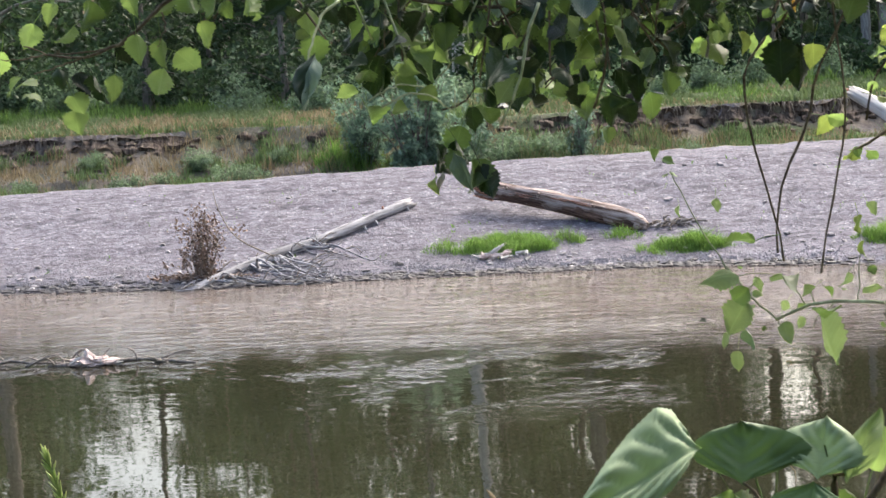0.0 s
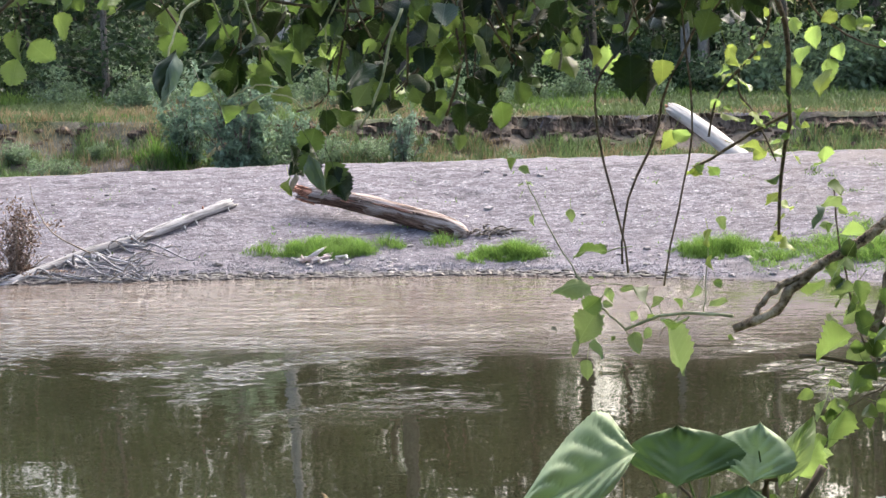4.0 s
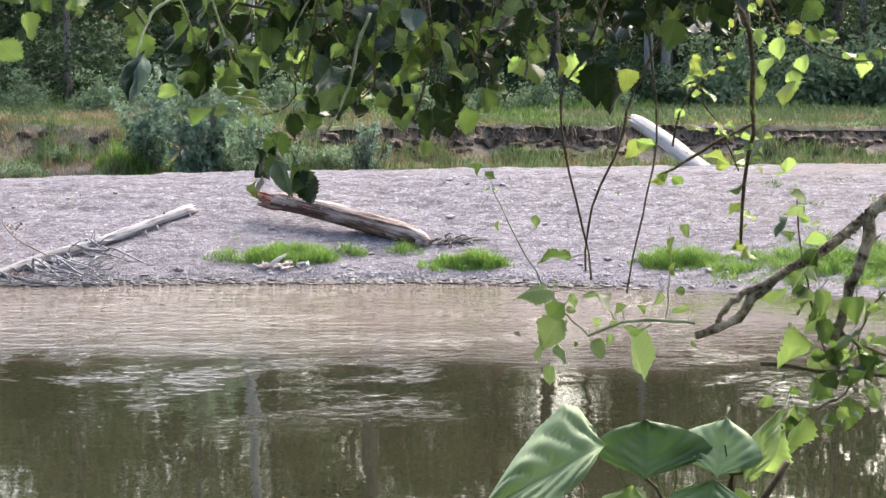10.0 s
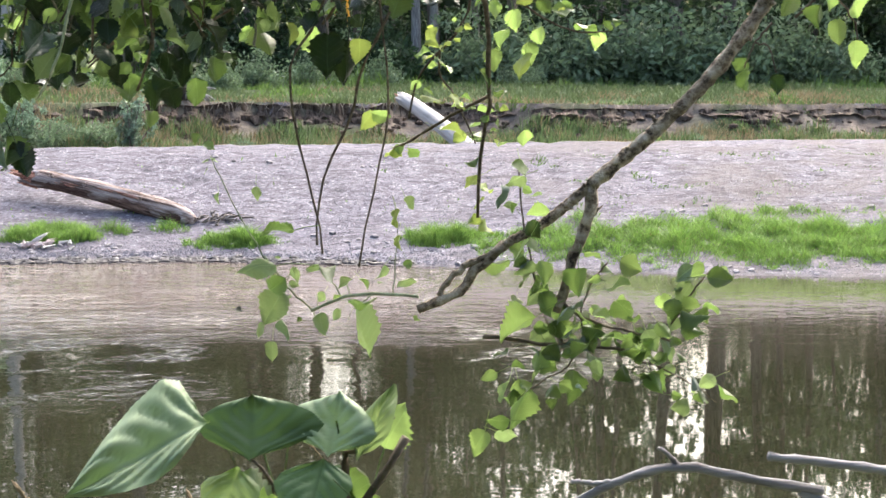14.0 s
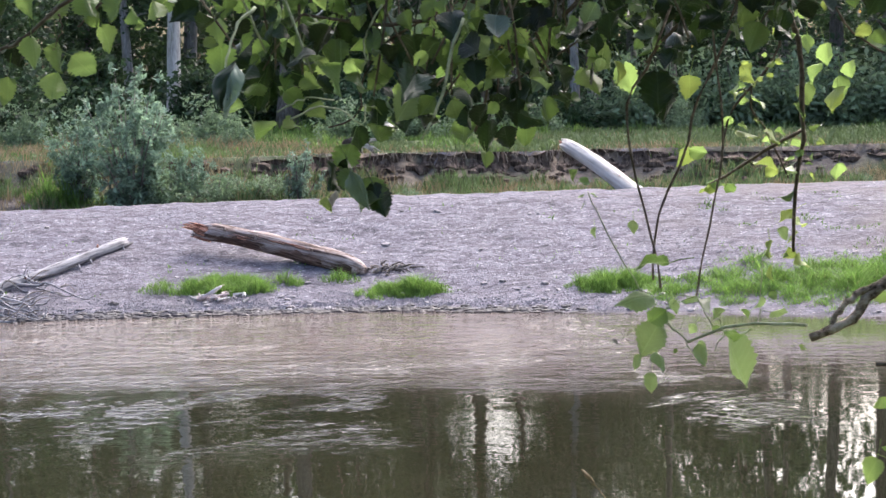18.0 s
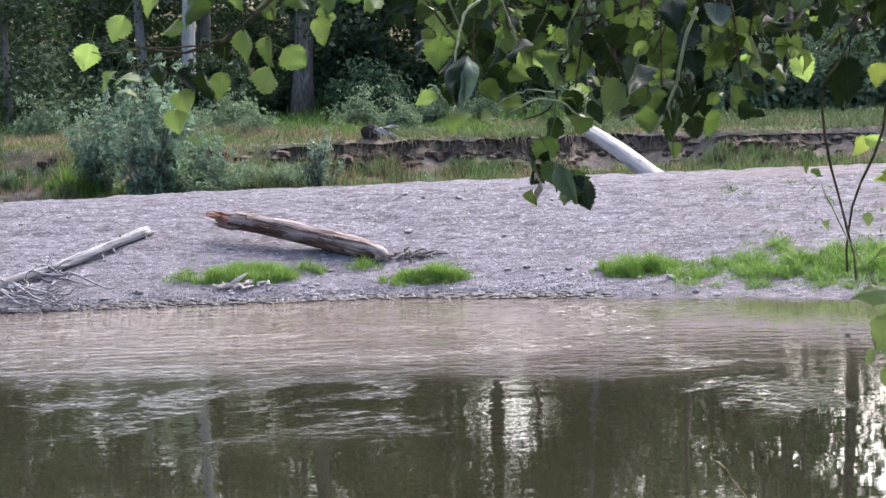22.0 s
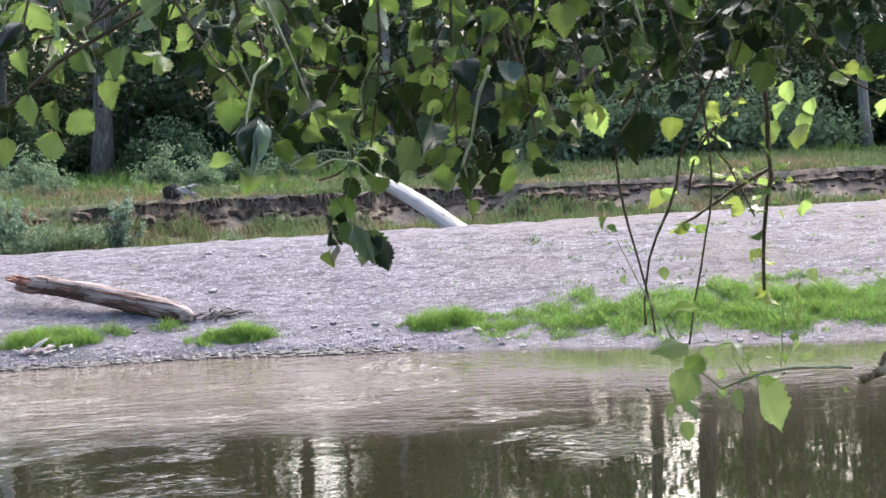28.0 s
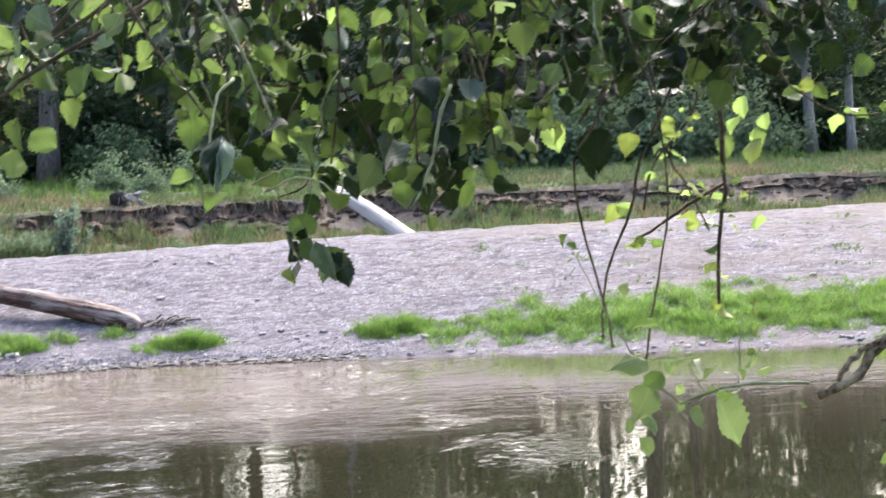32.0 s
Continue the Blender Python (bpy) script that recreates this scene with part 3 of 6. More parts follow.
def make_water():
    bm = bmesh.new()
    xs = [-300, -60, 60, 300]
    ys = [6.0, 30, 49, 54]
    vs = [[bm.verts.new((x, y if y < 50 else (56 if abs(x) < 100 else 54), 0)) for x in xs] for y in ys[:3]]
    for j in range(2):
        for i in range(3):
            bm.faces.new((vs[j][i], vs[j][i + 1], vs[j + 1][i + 1], vs[j + 1][i]))
    return tagged(part("water", bm, WATER), "calm brown river water with ripples and reflections of trees", "water", kind="structure")


make_water()

# ---- logs on the gravel bar ----
def along(ob, a, b):
    """Turns a part's own x axis along a line, so that its grain follows the wood."""
    d = (Vector(b) - Vector(a)).normalized()
    m = Matrix.Translation(a) @ d.to_track_quat('X', 'Z').to_matrix().to_4x4()
    ob.data.transform(m.inverted())
    ob.matrix_basis = m
    return ob


def cracked_log(pts, radii, seed, ragged=0.0, sides=40):
    """A weathered trunk with lengthwise cracks; its first end may be torn into points."""
    bm = bmesh.new()
    d = (pts[-1] - pts[0]).normalized()
    u = d.cross(Vector((0, 0, 1))).normalized()
    w = u.cross(d)
    rings = []
    n = len(pts)
    for i, (p, r) in enumerate(zip(pts, radii)):
        ring = []
        for k in range(sides):
            a = 2 * math.pi * k / sides
            c, s = math.cos(a), math.sin(a)
            groove = 1 - min(1.0, abs(noise.noise((3.2 * c + seed, 3.2 * s, i * 0.09))) * 7)
            swell = noise.noise((1.3 * c, 1.3 * s + seed, i * 0.35))
            rr = r * (1 + 0.1 * swell - 0.17 * max(0.0, groove))
            q = p + (u * c + w * s) * rr
            if ragged and i < 6:
                tear = 0.5 + 0.9 * noise.noise((2.6 * c + seed, 2.6 * s, 9.0)) + 0.4 * noise.noise((7 * c, 7 * s + seed, 2.0)) + 0.25 * s
                q += d * ragged * max(0.0, tear) * (1 - i / 6) ** 1.5
            ring.append(bm.verts.new(q))
        rings.append(ring)
    for a, b in zip(rings, rings[1:]):
        for k in range(sides):
            bm.faces.new((a[k], a[(k + 1) % sides], b[(k + 1) % sides], b[k]))
    for ring, depth in ((rings[0][::-1], 0.3), (rings[-1], -0.06)):
        c = bm.verts.new(sum((v.co for v in ring), Vector()) / sides + d * depth)
        for k in range(sides):
            bm.faces.new((ring[k], ring[(k + 1) % sides], c))
    return bm


def broken_log():
    """A thick weathered log, its splintered butt raised above the slope."""
    rng = random.Random(4)
    log = thing("driftwood_log", "thick weathered brown log with a splintered reddish end lying on gravel", "log")
    a, b = Vector((-4.95, 52.0, 1.8)), Vector((-0.25, 50.0, 0.72))
    ts = np.linspace(0, 1, 40)
    pts = [a.lerp(b, t) + Vector((0, 0, 0.15 * math.sin(t * math.pi) + 0.015 * math.sin(t * 9))) for t in ts]
    rad = [0.25 * lerp_table(t, [(0, 0.55), (0.05, 0.78), (0.12, 0.95), (0.2, 0.98), (0.88, 1.14), (0.94, 1.02), (0.975, 0.75), (1, 0.4)]) + 0.012 * math.sin(t * 17) for t in ts]
    along(part("trunk", cracked_log(pts, rad, 3.0, 0.75), LOG_WOOD, log), a, b)
    # thin shell that paints the flank dark: stain plus the log's own shade
    shell, n = bmesh.new(), 60
    run = (b - a).normalized()
    su = run.cross(Vector((0, 0, 1))).normalized()
    sw = su.cross(run)
    rings = []
    for i in range(n + 1):
        t = 0.1 + 0.84 * i / n
        p = a.lerp(b, t) + Vector((0, 0, 0.15 * math.sin(t * math.pi) + 0.015 * math.sin(t * 9)))
        r = 0.25 * lerp_table(t, [(0, 0.55), (0.12, 0.95), (0.2, 0.98), (0.9, 1.16), (1, 0.95)]) * 1.03
        high = -0.25 + 0.9 * noise.noise((t * 5.0, 1.0, 31.0)) + 0.5 * noise.noise((t * 17.0, 2.0, 31.0)) + 0.35 * t
        ring = []
        for k in range(9):
            ang = -2.2 + (high + 2.2) * k / 8
            rr = r * (1.0 + 0.04 * noise.noise((t * 30, ang * 4, 3.0)) - (0.09 if k == 8 else 0.0))
            ring.append(shell.verts.new(p + (su * math.cos(ang) + sw * math.sin(ang)) * rr))
        rings.append(ring)
    for p, q in zip(rings, rings[1:]):
        for k in range(8):
            shell.faces.new((p[k], p[k + 1], q[k + 1], q[k]))
    along(part("bark", shell, LOG_SHADE_STAIN, log, "dark red-brown stain and painted shade along the underside", False), a, b)
    d = (a - b).normalized()
    side, up = d.cross(Vector((0, 0, 1))).normalized(), Vector((0, 0, 1))
    core = a - d * 0.62
    for i in range(46):
        ang, r = rng.uniform(0, 6.28), rng.uniform(0.0, 0.2)
        out = side * math.cos(ang) + up * math.sin(ang)
        base = core + out * r
        n = rng.uniform(0.3, 0.85) * (1.1 if math.sin(ang) > 0 else 0.75)
        tip = base + d * n + out * rng.uniform(-0.06, 0.03)
        w = rng.uniform(0.02, 0.055)
        along(part("splinter", tube([base, base.lerp(tip, 0.6), tip], [w, w * 0.8, w * 0.1], 5), BROKEN_WOOD, log, "reddish broken wood splinter" if i == 0 else "", False), base, tip)
    for t, s in ((0.3, 0.1), (0.62, 0.08), (0.8, 0.12)):
        p = b.lerp(a, t) + Vector((0, -0.2, 0.2))
        part("branch_stub", tube([p, p + Vector((rng.uniform(-0.05, 0.05), -0.08, s))], [0.045, 0.03], 7), LOG_WOOD, log)
    for i in range(7):
        t = rng.uniform(0.15, 0.8)
        p = a.lerp(b, t) + Vector((0, -0.235, rng.uniform(-0.02, 0.15) + 0.14 * math.sin(t * math.pi)))
        q = p + (b - a) * rng.uniform(0.06, 0.2)
        along(part("bark_strip", tube([p, p.lerp(q, 0.5) + Vector((0, -0.015, -0.01)), q], [0.008, 0.022, 0.008], 5), BROKEN_WOOD, log), p, q)
    return log


broken_log()


def long_pole():
    """A bleached trunk lying down the slope into the water, with dead branches at its lower end."""
    rng = random.Random(8)
    log = thing("fallen_tree", "long bleached grey fallen trunk with bare branches reaching into water", "log")
    top, foot = Vector((-6.65, 52.55, 1.5)), Vector((-11.6, 45.9, 0.0))
    pts, rad = [], []
    for t in np.linspace(0, 1, 20):
        p = top.lerp(foot, t)
        p.z = max(p.z, ground(p.x, p.y) + 0.1 * (1 - t) + 0.02) + 0.03 * math.sin(t * 11)
        p.x += 0.07 * math.sin(t * 7)
        pts.append(p)
        rad.append(0.14 - 0.045 * t + 0.012 * math.sin(t * 23) + 0.012 * noise.noise((t * 14, 4, 4)))
    along(part("trunk", cracked_log(pts, rad, 8.0, 0.3, 22), DRIFTWOOD, log), top, foot)
    for i in range(9):
        p = pts[rng.randint(1, 12)] + Vector((rng.uniform(-0.06, 0.06), -0.08, rng.uniform(-0.02, 0.08)))
        part("knot", tube([p, p + Vector((rng.gauss(0, 0.03), -0.06, rng.gauss(0.03, 0.05)))], [0.035, 0.018], 6), BROKEN_WOOD if i % 2 else DRIFTWOOD, log)
    for i in range(28):
        t = rng.uniform(0.4, 0.95)
        p = pts[int(t * 19)]
        dx = rng.uniform(0.3, 2.3)
        end = p + Vector((dx * (1 if i % 4 else -0.5), -rng.uniform(0.1, 1.7), 0))
        end.z = max(0.0, ground(end.x, end.y)) + rng.uniform(0.01, 0.12)
        mid = p.lerp(end, rng.uniform(0.35, 0.65)) + Vector((rng.gauss(-0.1, 0.3), rng.gauss(0, 0.2), rng.uniform(-0.3, 0.3)))
        mid.z = max(mid.z, ground(mid.x, mid.y) + 0.05)
        r = rng.uniform(0.028, 0.056)
        bow = p.lerp(mid, 0.5) + Vector((rng.gauss(0.05, 0.12), 0, rng.uniform(-0.3, 0.02)))
        bow.z = max(bow.z, ground(bow.x, bow.y) + 0.04)
        hook = end + Vector((rng.uniform(0.05, 0.35), 0, rng.uniform(0.05, 0.35)))
        branch = part("branch", tube(curve_points([p, bow, mid, end, hook], 14), [r * (1 - 0.06 * k) for k in range(14)], 6), DRIFTWOOD, log)
        for j in range(2):
            s = mid.lerp(end, rng.uniform(0.1, 0.8))
            e = s + Vector((rng.uniform(0.1, 0.6), rng.uniform(-0.3, 0.1), rng.uniform(-0.35, 0.3)))
            part("twig", tube(curve_points([s, s.lerp(e, 0.5) + Vector((rng.gauss(0, 0.08), 0, rng.uniform(0.02, 0.14))), e], 6), [0.014, 0.013, 0.012, 0.01, 0.008, 0.005], 5), DRIFTWOOD if j else DEAD_TWIG, branch)
    for t in (0.08, 0.22, 0.3):
        p = pts[int(t * 19)]
        part("branch_stub", tube([p, p + Vector((0.1, -0.12, -0.16)), p + Vector((0.13, -0.16, -0.28))], [0.04, 0.03, 0.02], 6), DRIFTWOOD, log)


long_pole()


def leaning_log():
    """A pale log that leans from the bar against the cut bank."""
    rng = random.Random(5)
    log = thing("leaning_log", "pale bleached log leaning against the eroded bank behind gravel", "log")
    a, b = Vector((6.22, 61.6, 3.72)), Vector((8.05, 56.9, 2.2))
    pts = [a.lerp(b, t) + Vector((0, 0, 0.05 * math.sin(t * 5))) for t in np.linspace(0, 1, 12)]
    along(part("trunk", cracked_log(pts, [0.22 + 0.06 * t for t in np.linspace(0, 1, 12)], 15.0, 0.12, 28), LEAN_WOOD, log), a, b)
    for i in range(7):
        ang = i * 0.9
        base = a + Vector((0.12 * math.cos(ang), 0, 0.12 * math.sin(ang)))
        part("splinter", tube([base - (a - b).normalized() * 0.1, base + (a - b).normalized() * rng.uniform(0.05, 0.22)], [0.07, 0.02], 5), BROKEN_WOOD if i % 3 == 0 else WHITE_WOOD, log, "", False)
    for t in (0.45, 0.7):
        p = a.lerp(b, t) + Vector((0, -0.2, 0.12))
        part("knot", tube([p, p + Vector((0, -0.1, 0.02))], [0.06, 0.03], 7), BROKEN_WOOD, log)


leaning_log()


def brush_stack():
    """A dead sapling standing at the water's edge, hung with withered leaves and flood litter."""
    rng, nrng = random.Random(6), np.random.default_rng(6)
    base = Vector((-11.45, 47.0, ground(-11.45, 47.0)))
    clump = thing("dead_brush", "upright dead sapling hung with withered brown leaves on gravel", "brush")
    knots = []
    for i in range(15):
        p = base + Vector((rng.gauss(0, 0.16), rng.gauss(0, 0.1), -0.05))
        h = rng.uniform(0.7, 1.75)
        q = p + Vector((rng.gauss(0.05, 0.2), rng.gauss(0, 0.1), h))
        line = curve_points([p, p.lerp(q, 0.5) + Vector((rng.gauss(0, 0.1), 0, 0)), q], 7)
        part("stalk", tube(line, [0.018 - 0.002 * k for k in range(7)], 4, cap=False), DEAD_TWIG, clump)
        knots += [line[k] for k in range(1, 7)]
        for k in (2, 4, 5):
            e = line[k] + Vector((rng.gauss(0, 0.3), rng.gauss(0, 0.1), rng.uniform(-0.2, 0.3)))
            part("twig", tube([line[k], line[k].lerp(e, 0.5) + Vector((0, 0, 0.05)), e], [0.008, 0.006, 0.003], 3, cap=False), DEAD_TWIG, clump)
            knots.append(e)
    part("withered_leaves", scatter_leaves(nrng, knots, (0.1, 0.08, 0.1), 1500, 0.04, 0.0, 1.4), DEAD_LEAF, clump, "curled brown dead leaves", False)
    litter = [base + Vector((rng.gauss(0, 0.55), rng.gauss(0, 0.2), 0.06)) for _ in range(60)]
    part("litter", scatter_leaves(nrng, litter, (0.12, 0.1, 0.03), 700, 0.04, 0.6, 1.6), DEAD_LEAF, clump, "", False)
    p = base + Vector((1.9, -0.1, 0.5))
    part("long_twig", tube(curve_points([p, p + Vector((-0.9, 0, 0.5)), p + Vector((-1.35, 0.1, 1.2)), p + Vector((-1.5, 0.2, 1.75))], 10), [0.022 - 0.0018 * k for k in range(10)], 5), DEAD_TWIG, clump)


def raft_of_wood():
    """Crooked dark branches stranded in the shallows, with a pale crumpled slab of bark caught on them."""
    rng = random.Random(7)
    raft = thing("stranded_driftwood", "low tangle of dark wet branches stranded in the river", "driftwood")
    for x0, x1, r, rise in ((-13.9, -12.3, 0.05, 0.1), (-12.9, -10.6, 0.035, 0.14), (-11.2, -8.4, 0.045, 0.07), (-10.3, -9.0, 0.05, 0.1)):
        pts = [Vector((x0 + (x1 - x0) * k / 5, 33.95 + rng.gauss(0, 0.08), 0.0 + rise * math.sin(k / 5 * math.pi) * rng.uniform(0.4, 1.2))) for k in range(6)]
        line = curve_points(pts, 18)
        part("main_stick", tube(line, [r * (1.1 - 0.035 * k + 0.25 * noise.noise((k * 0.8, x0, 0))) for k in range(18)], 7, rough=0.15, rng=rng), BARK, raft)
    for i in range(22):
        p = Vector((rng.uniform(-13.6, -8.8), 33.95 + rng.gauss(0, 0.12), 0.04))
        side, h = rng.choice((-1, 1)) * rng.uniform(0.15, 0.7), rng.uniform(0.02, 0.32)
        q = p + Vector((side, rng.gauss(0, 0.15), h))
        m = p.lerp(q, 0.55) + Vector((rng.gauss(0, 0.06), 0, rng.uniform(0.0, 0.1)))
        part("stick", tube(curve_points([p, m, q], 7), [0.024 - 0.0028 * k for k in range(7)], 5), BARK if i % 3 else DEAD_TWIG, raft)
    heap = bmesh.new()
    bmesh.ops.create_icosphere(heap, subdivisions=4, radius=1.0)
    for v in heap.verts:
        c = v.co.copy()
        f = 1 + 0.55 * noise.noise(c * 2.2) - 0.35 * abs(noise.noise(c * 5.0 + Vector((3, 0, 0)))) + 0.12 * noise.noise(c * 11.0)
        peak = 1 + 0.9 * math.exp(-((c.x + 0.25) / 0.3) ** 2) * max(0.0, c.z)
        v.co = Vector((-10.35 + c.x * f * 0.42, 33.85 + c.y * f * 0.2, 0.07 + c.z * f * 0.11 * peak))
    part("bark_slab", heap, PINK_BARK, raft, "pale crumpled slab of bark", False)
    for k in range(9):
        p = Vector((-10.75 + 0.1 * k, 33.72 + rng.gauss(0, 0.05), 0.05))
        q = p + Vector((rng.gauss(0.1, 0.16), -0.02, rng.uniform(0.02, 0.2)))
        part("bark_shard", tube([p, p.lerp(q, 0.5), q], [0.03, 0.04, 0.008], 4, rough=0.4, rng=rng), PINK_BARK if k % 2 else WHITE_WOOD, raft, "", False)


raft_of_wood()


def debris_heap():
    rng = random.Random(9)
    heap = thing("wood_debris", "small heap of broken bark and pale sticks on gravel", "driftwood")
    for i in range(22):
        p = Vector((-4.1 + rng.gauss(0, 0.33), 48.0 + rng.gauss(0, 0.2), 0))
        p.z = ground(p.x, p.y) + rng.uniform(0.02, 0.08)
        a, n = rng.uniform(0, 3.14), rng.uniform(0.18, 0.48)
        q = p + Vector((math.cos(a) * n, math.sin(a) * n * 0.5, rng.uniform(0, 0.12)))
        part("stick", tube([p, q], [rng.uniform(0.035, 0.08), 0.025], 5, rough=0.3, rng=rng), PINK_BARK if i % 3 else WHITE_WOOD, heap, "", False)
    p = Vector((-4.3, 48.05, ground(-4.3, 48.05) + 0.1))
    part("slab", tube([p, p + Vector((0.2, 0, 0.12)), p + Vector((0.42, 0, 0.26))], [0.05, 0.065, 0.03], 6), WHITE_WOOD, heap, "pale curved piece of bark")
    root = thing("root_wad", "small dark tangle of roots and earth beside the log", "driftwood")
    for i in range(34):
        p = Vector((0.25 + rng.gauss(0, 0.25), 50.1 + rng.gauss(0, 0.15), 0))
        p.z = ground(p.x, p.y) + 0.05
        q = p + Vector((rng.uniform(-0.1, 0.45), rng.gauss(0, 0.15), rng.uniform(-0.05, 0.12)))
        part("root", tube([p, p.lerp(q, 0.5) + Vector((0, 0, rng.uniform(0.02, 0.09))), q], [0.03, 0.02, 0.008], 5), BARK if i % 3 else DEAD_TWIG, root)


debris_heap()


def bank_stump():
    rng = random.Random(10)
    x, y = -0.75, lip(-0.75) + 0.35
    z = ground(x, y)
    st = thing("tree_stump", "pale grey hollow stump at the edge of the bank", "stump")
    axis = Vector((-0.35, -0.9, 0.15)).normalized()
    a = Vector((x, y - 0.25, z + 0.26))
    part("wood", cracked_log([a - axis * 0.9 * t for t in np.linspace(0, 1, 8)], [0.33, 0.34, 0.33, 0.31, 0.28, 0.25, 0.21, 0.16], 21.0, 0.15, 20), BARK, st)
    # near-black disc over the end, painting the shade inside the hollow
    part("hollow_end", tube([a + axis * 0.02, a + axis * 0.035], [0.23, 0.19], 13, rough=0.2, rng=rng), DARK_HOLLOW, st, "dark disc painted for the shade of the hollow end")
    for i in range(18):
        p = a + Vector((0.12 + 0.03 * i, 0.05, rng.uniform(-0.05, 0.18)))
        q = p + Vector((rng.uniform(-0.1, 0.7), -0.15, rng.uniform(-0.35, 0.2)))
        part("root", tube(curve_points([p, p.lerp(q, 0.5) + Vector((0, -0.05, 0.08)), q], 6), [0.05, 0.045, 0.035, 0.028, 0.02, 0.01], 5), WHITE_WOOD if i % 3 else BARK, st)


bank_stump()


# ---- plants ----
def scatter_leaves(rng, centres, spread, count, size, flat=0.0, long=1.0):
    """Loose leaves round the centres: (vertices, faces) of small bent blades."""
    k = len(centres)
    c = np.array([tuple(q) for q in centres])[rng.integers(0, k, count)]
    p = c + rng.normal(0, 1, (count, 3)) * np.array(spread)
    a, b = rng.normal(0, 1, (count, 3)), rng.normal(0, 1, (count, 3))
    a[:, 2] *= 1 - flat
    a /= np.linalg.norm(a, axis=1)[:, None]
    b -= a * np.sum(a * b, axis=1)[:, None]
    b /= np.linalg.norm(b, axis=1)[:, None]
    s = (size * rng.uniform(0.6, 1.4, count))[:, None]
    n = np.cross(a, b)
    v = np.stack([p - a * s * long, p + b * s * 0.55 + n * s * 0.15, p + a * s * long, p - b * s * 0.55 + n * s * 0.15], 1).reshape(-1, 3)
    f = np.arange(count * 4).reshape(-1, 4)
    return v.tolist(), f.tolist()


brush_stack()


def tree(seed, height, radius, bark, crown_from, spread, leaves, lean=0.0):
    """A broadleaf tree at the origin: tapered trunk, limbs, and a crown of loose leaves."""
    rng, nrng = random.Random(seed), np.random.default_rng(seed)
    ob = thing("tree", "", "tree")
    n = 12
    pts = [Vector((lean * t * height + 0.25 * math.sin(t * 5 + seed), 0.25 * math.cos(t * 4 + seed), -0.3 + t * height * 0.9)) for t in np.linspace(0, 1, n)]
    rad = [radius * (1.35 if i == 0 else 1.0) * (1 - 0.88 * i / (n - 1)) for i in range(n)]
    part("trunk", tube(pts, rad, 10, rough=0.06, rng=rng), bark, ob)
    tips = []
    for i in range(17):
        t = rng.uniform(crown_from, 0.98)
        s = pts[int(t * (n - 1))]
        a = i * 2.4 + rng.uniform(-0.4, 0.4)
        reach = spread * (1.15 - 0.75 * abs(t - 0.45)) * rng.uniform(0.6, 1.1)
        e = s + Vector((math.cos(a) * reach, math.sin(a) * reach, rng.uniform(-0.12, 0.5) * reach))
        m = s.lerp(e, 0.5) + Vector((0, 0, 0.12 * reach))
        r = radius * 0.3 * (1.1 - t)
        part("limb", tube(curve_points([s, m, e], 6), [max(0.015, r * (1 - 0.16 * k)) for k in range(6)], 5), bark, ob)
        for k in range(7):
            tips.append(s.lerp(e, rng.uniform(0.35, 1.08)) + Vector((rng.gauss(0, 0.5), rng.gauss(0, 0.5), rng.gauss(0, 0.45))))
    part("crown", scatter_leaves(nrng, tips, (0.62, 0.62, 0.5), leaves, 0.17, 0.3), CROWN, ob, smooth=False)
    return ob


def shrub(seed, width, height, material, leaves, size, name="shrub", stems=9, apart=False, loose=0.0):
    rng, nrng = random.Random(seed), np.random.default_rng(seed)
    ob = thing(name, "", "bush")
    centres = []
    bm = bmesh.new()
    for i in range(stems):
        a = i * 2.4
        r = rng.uniform(0.2, 1.0) * width * 0.5
        h = height * (rng.uniform(0.3, 1.0) ** (0.7 if loose else 1.0)) * (1 - 0.35 * r / (width * 0.5))
        tip = Vector((math.cos(a) * r, math.sin(a) * r, h))
        if apart:
            bm = bmesh.new()
        tube(curve_points([(tip.x * 0.15, tip.y * 0.15, -0.1), (tip.x * 0.5, tip.y * 0.5, h * 0.55), tip], 6), [0.035, 0.03, 0.025, 0.02, 0.012, 0.006], 4, bm, cap=False)
        if apart:
            part("stem", bm, BARK, ob)
        for k in range(9):
            t = rng.uniform(0.12, 1.05)
            centres.append(Vector((tip.x * (0.2 + 0.8 * t), tip.y * (0.2 + 0.8 * t), h * t)) + Vector((rng.gauss(0, 0.12), rng.gauss(0, 0.12), 0)) * width * (0.3 if loose else 1.0))
    if not apart:
        part("stem_clump", bm, BARK, ob)
    part("foliage", scatter_leaves(nrng, centres, (loose or 0.09) * np.array((width, width, height * 0.9)), leaves, size, 0.1, 1.25), material, ob, smooth=False)
    return ob


def place(ob, x, y, turn=0.0, size=1.0, sink=0.05):
    ob.matrix_basis = Matrix.LocRotScale((x, y, ground(x, y) - sink), Euler((0, 0, turn)), (size, size, size))
    return ob


def clone(ob, x, y, turn, size, sink=0.05):
    m = Matrix.LocRotScale((x, y, ground(x, y) - sink), Euler((0, 0, turn)), None)
    c = copy_thing(ob, m)
    c.scale = (size, size, size)
    return c


GAPS = [(-44, -36), (6.7, 10.8), (29.5, 31), (33.7, 34.6), (36.7, 38.3), (48.5, 50.5), (57.5, 59)]


def in_gap(x, y, margin=0.0):
    """Whether a place lies in one of the lanes through which the sky shows between the trees."""
    b = x / y * 140
    return any(a - margin < b < c + margin for a, c in GAPS)


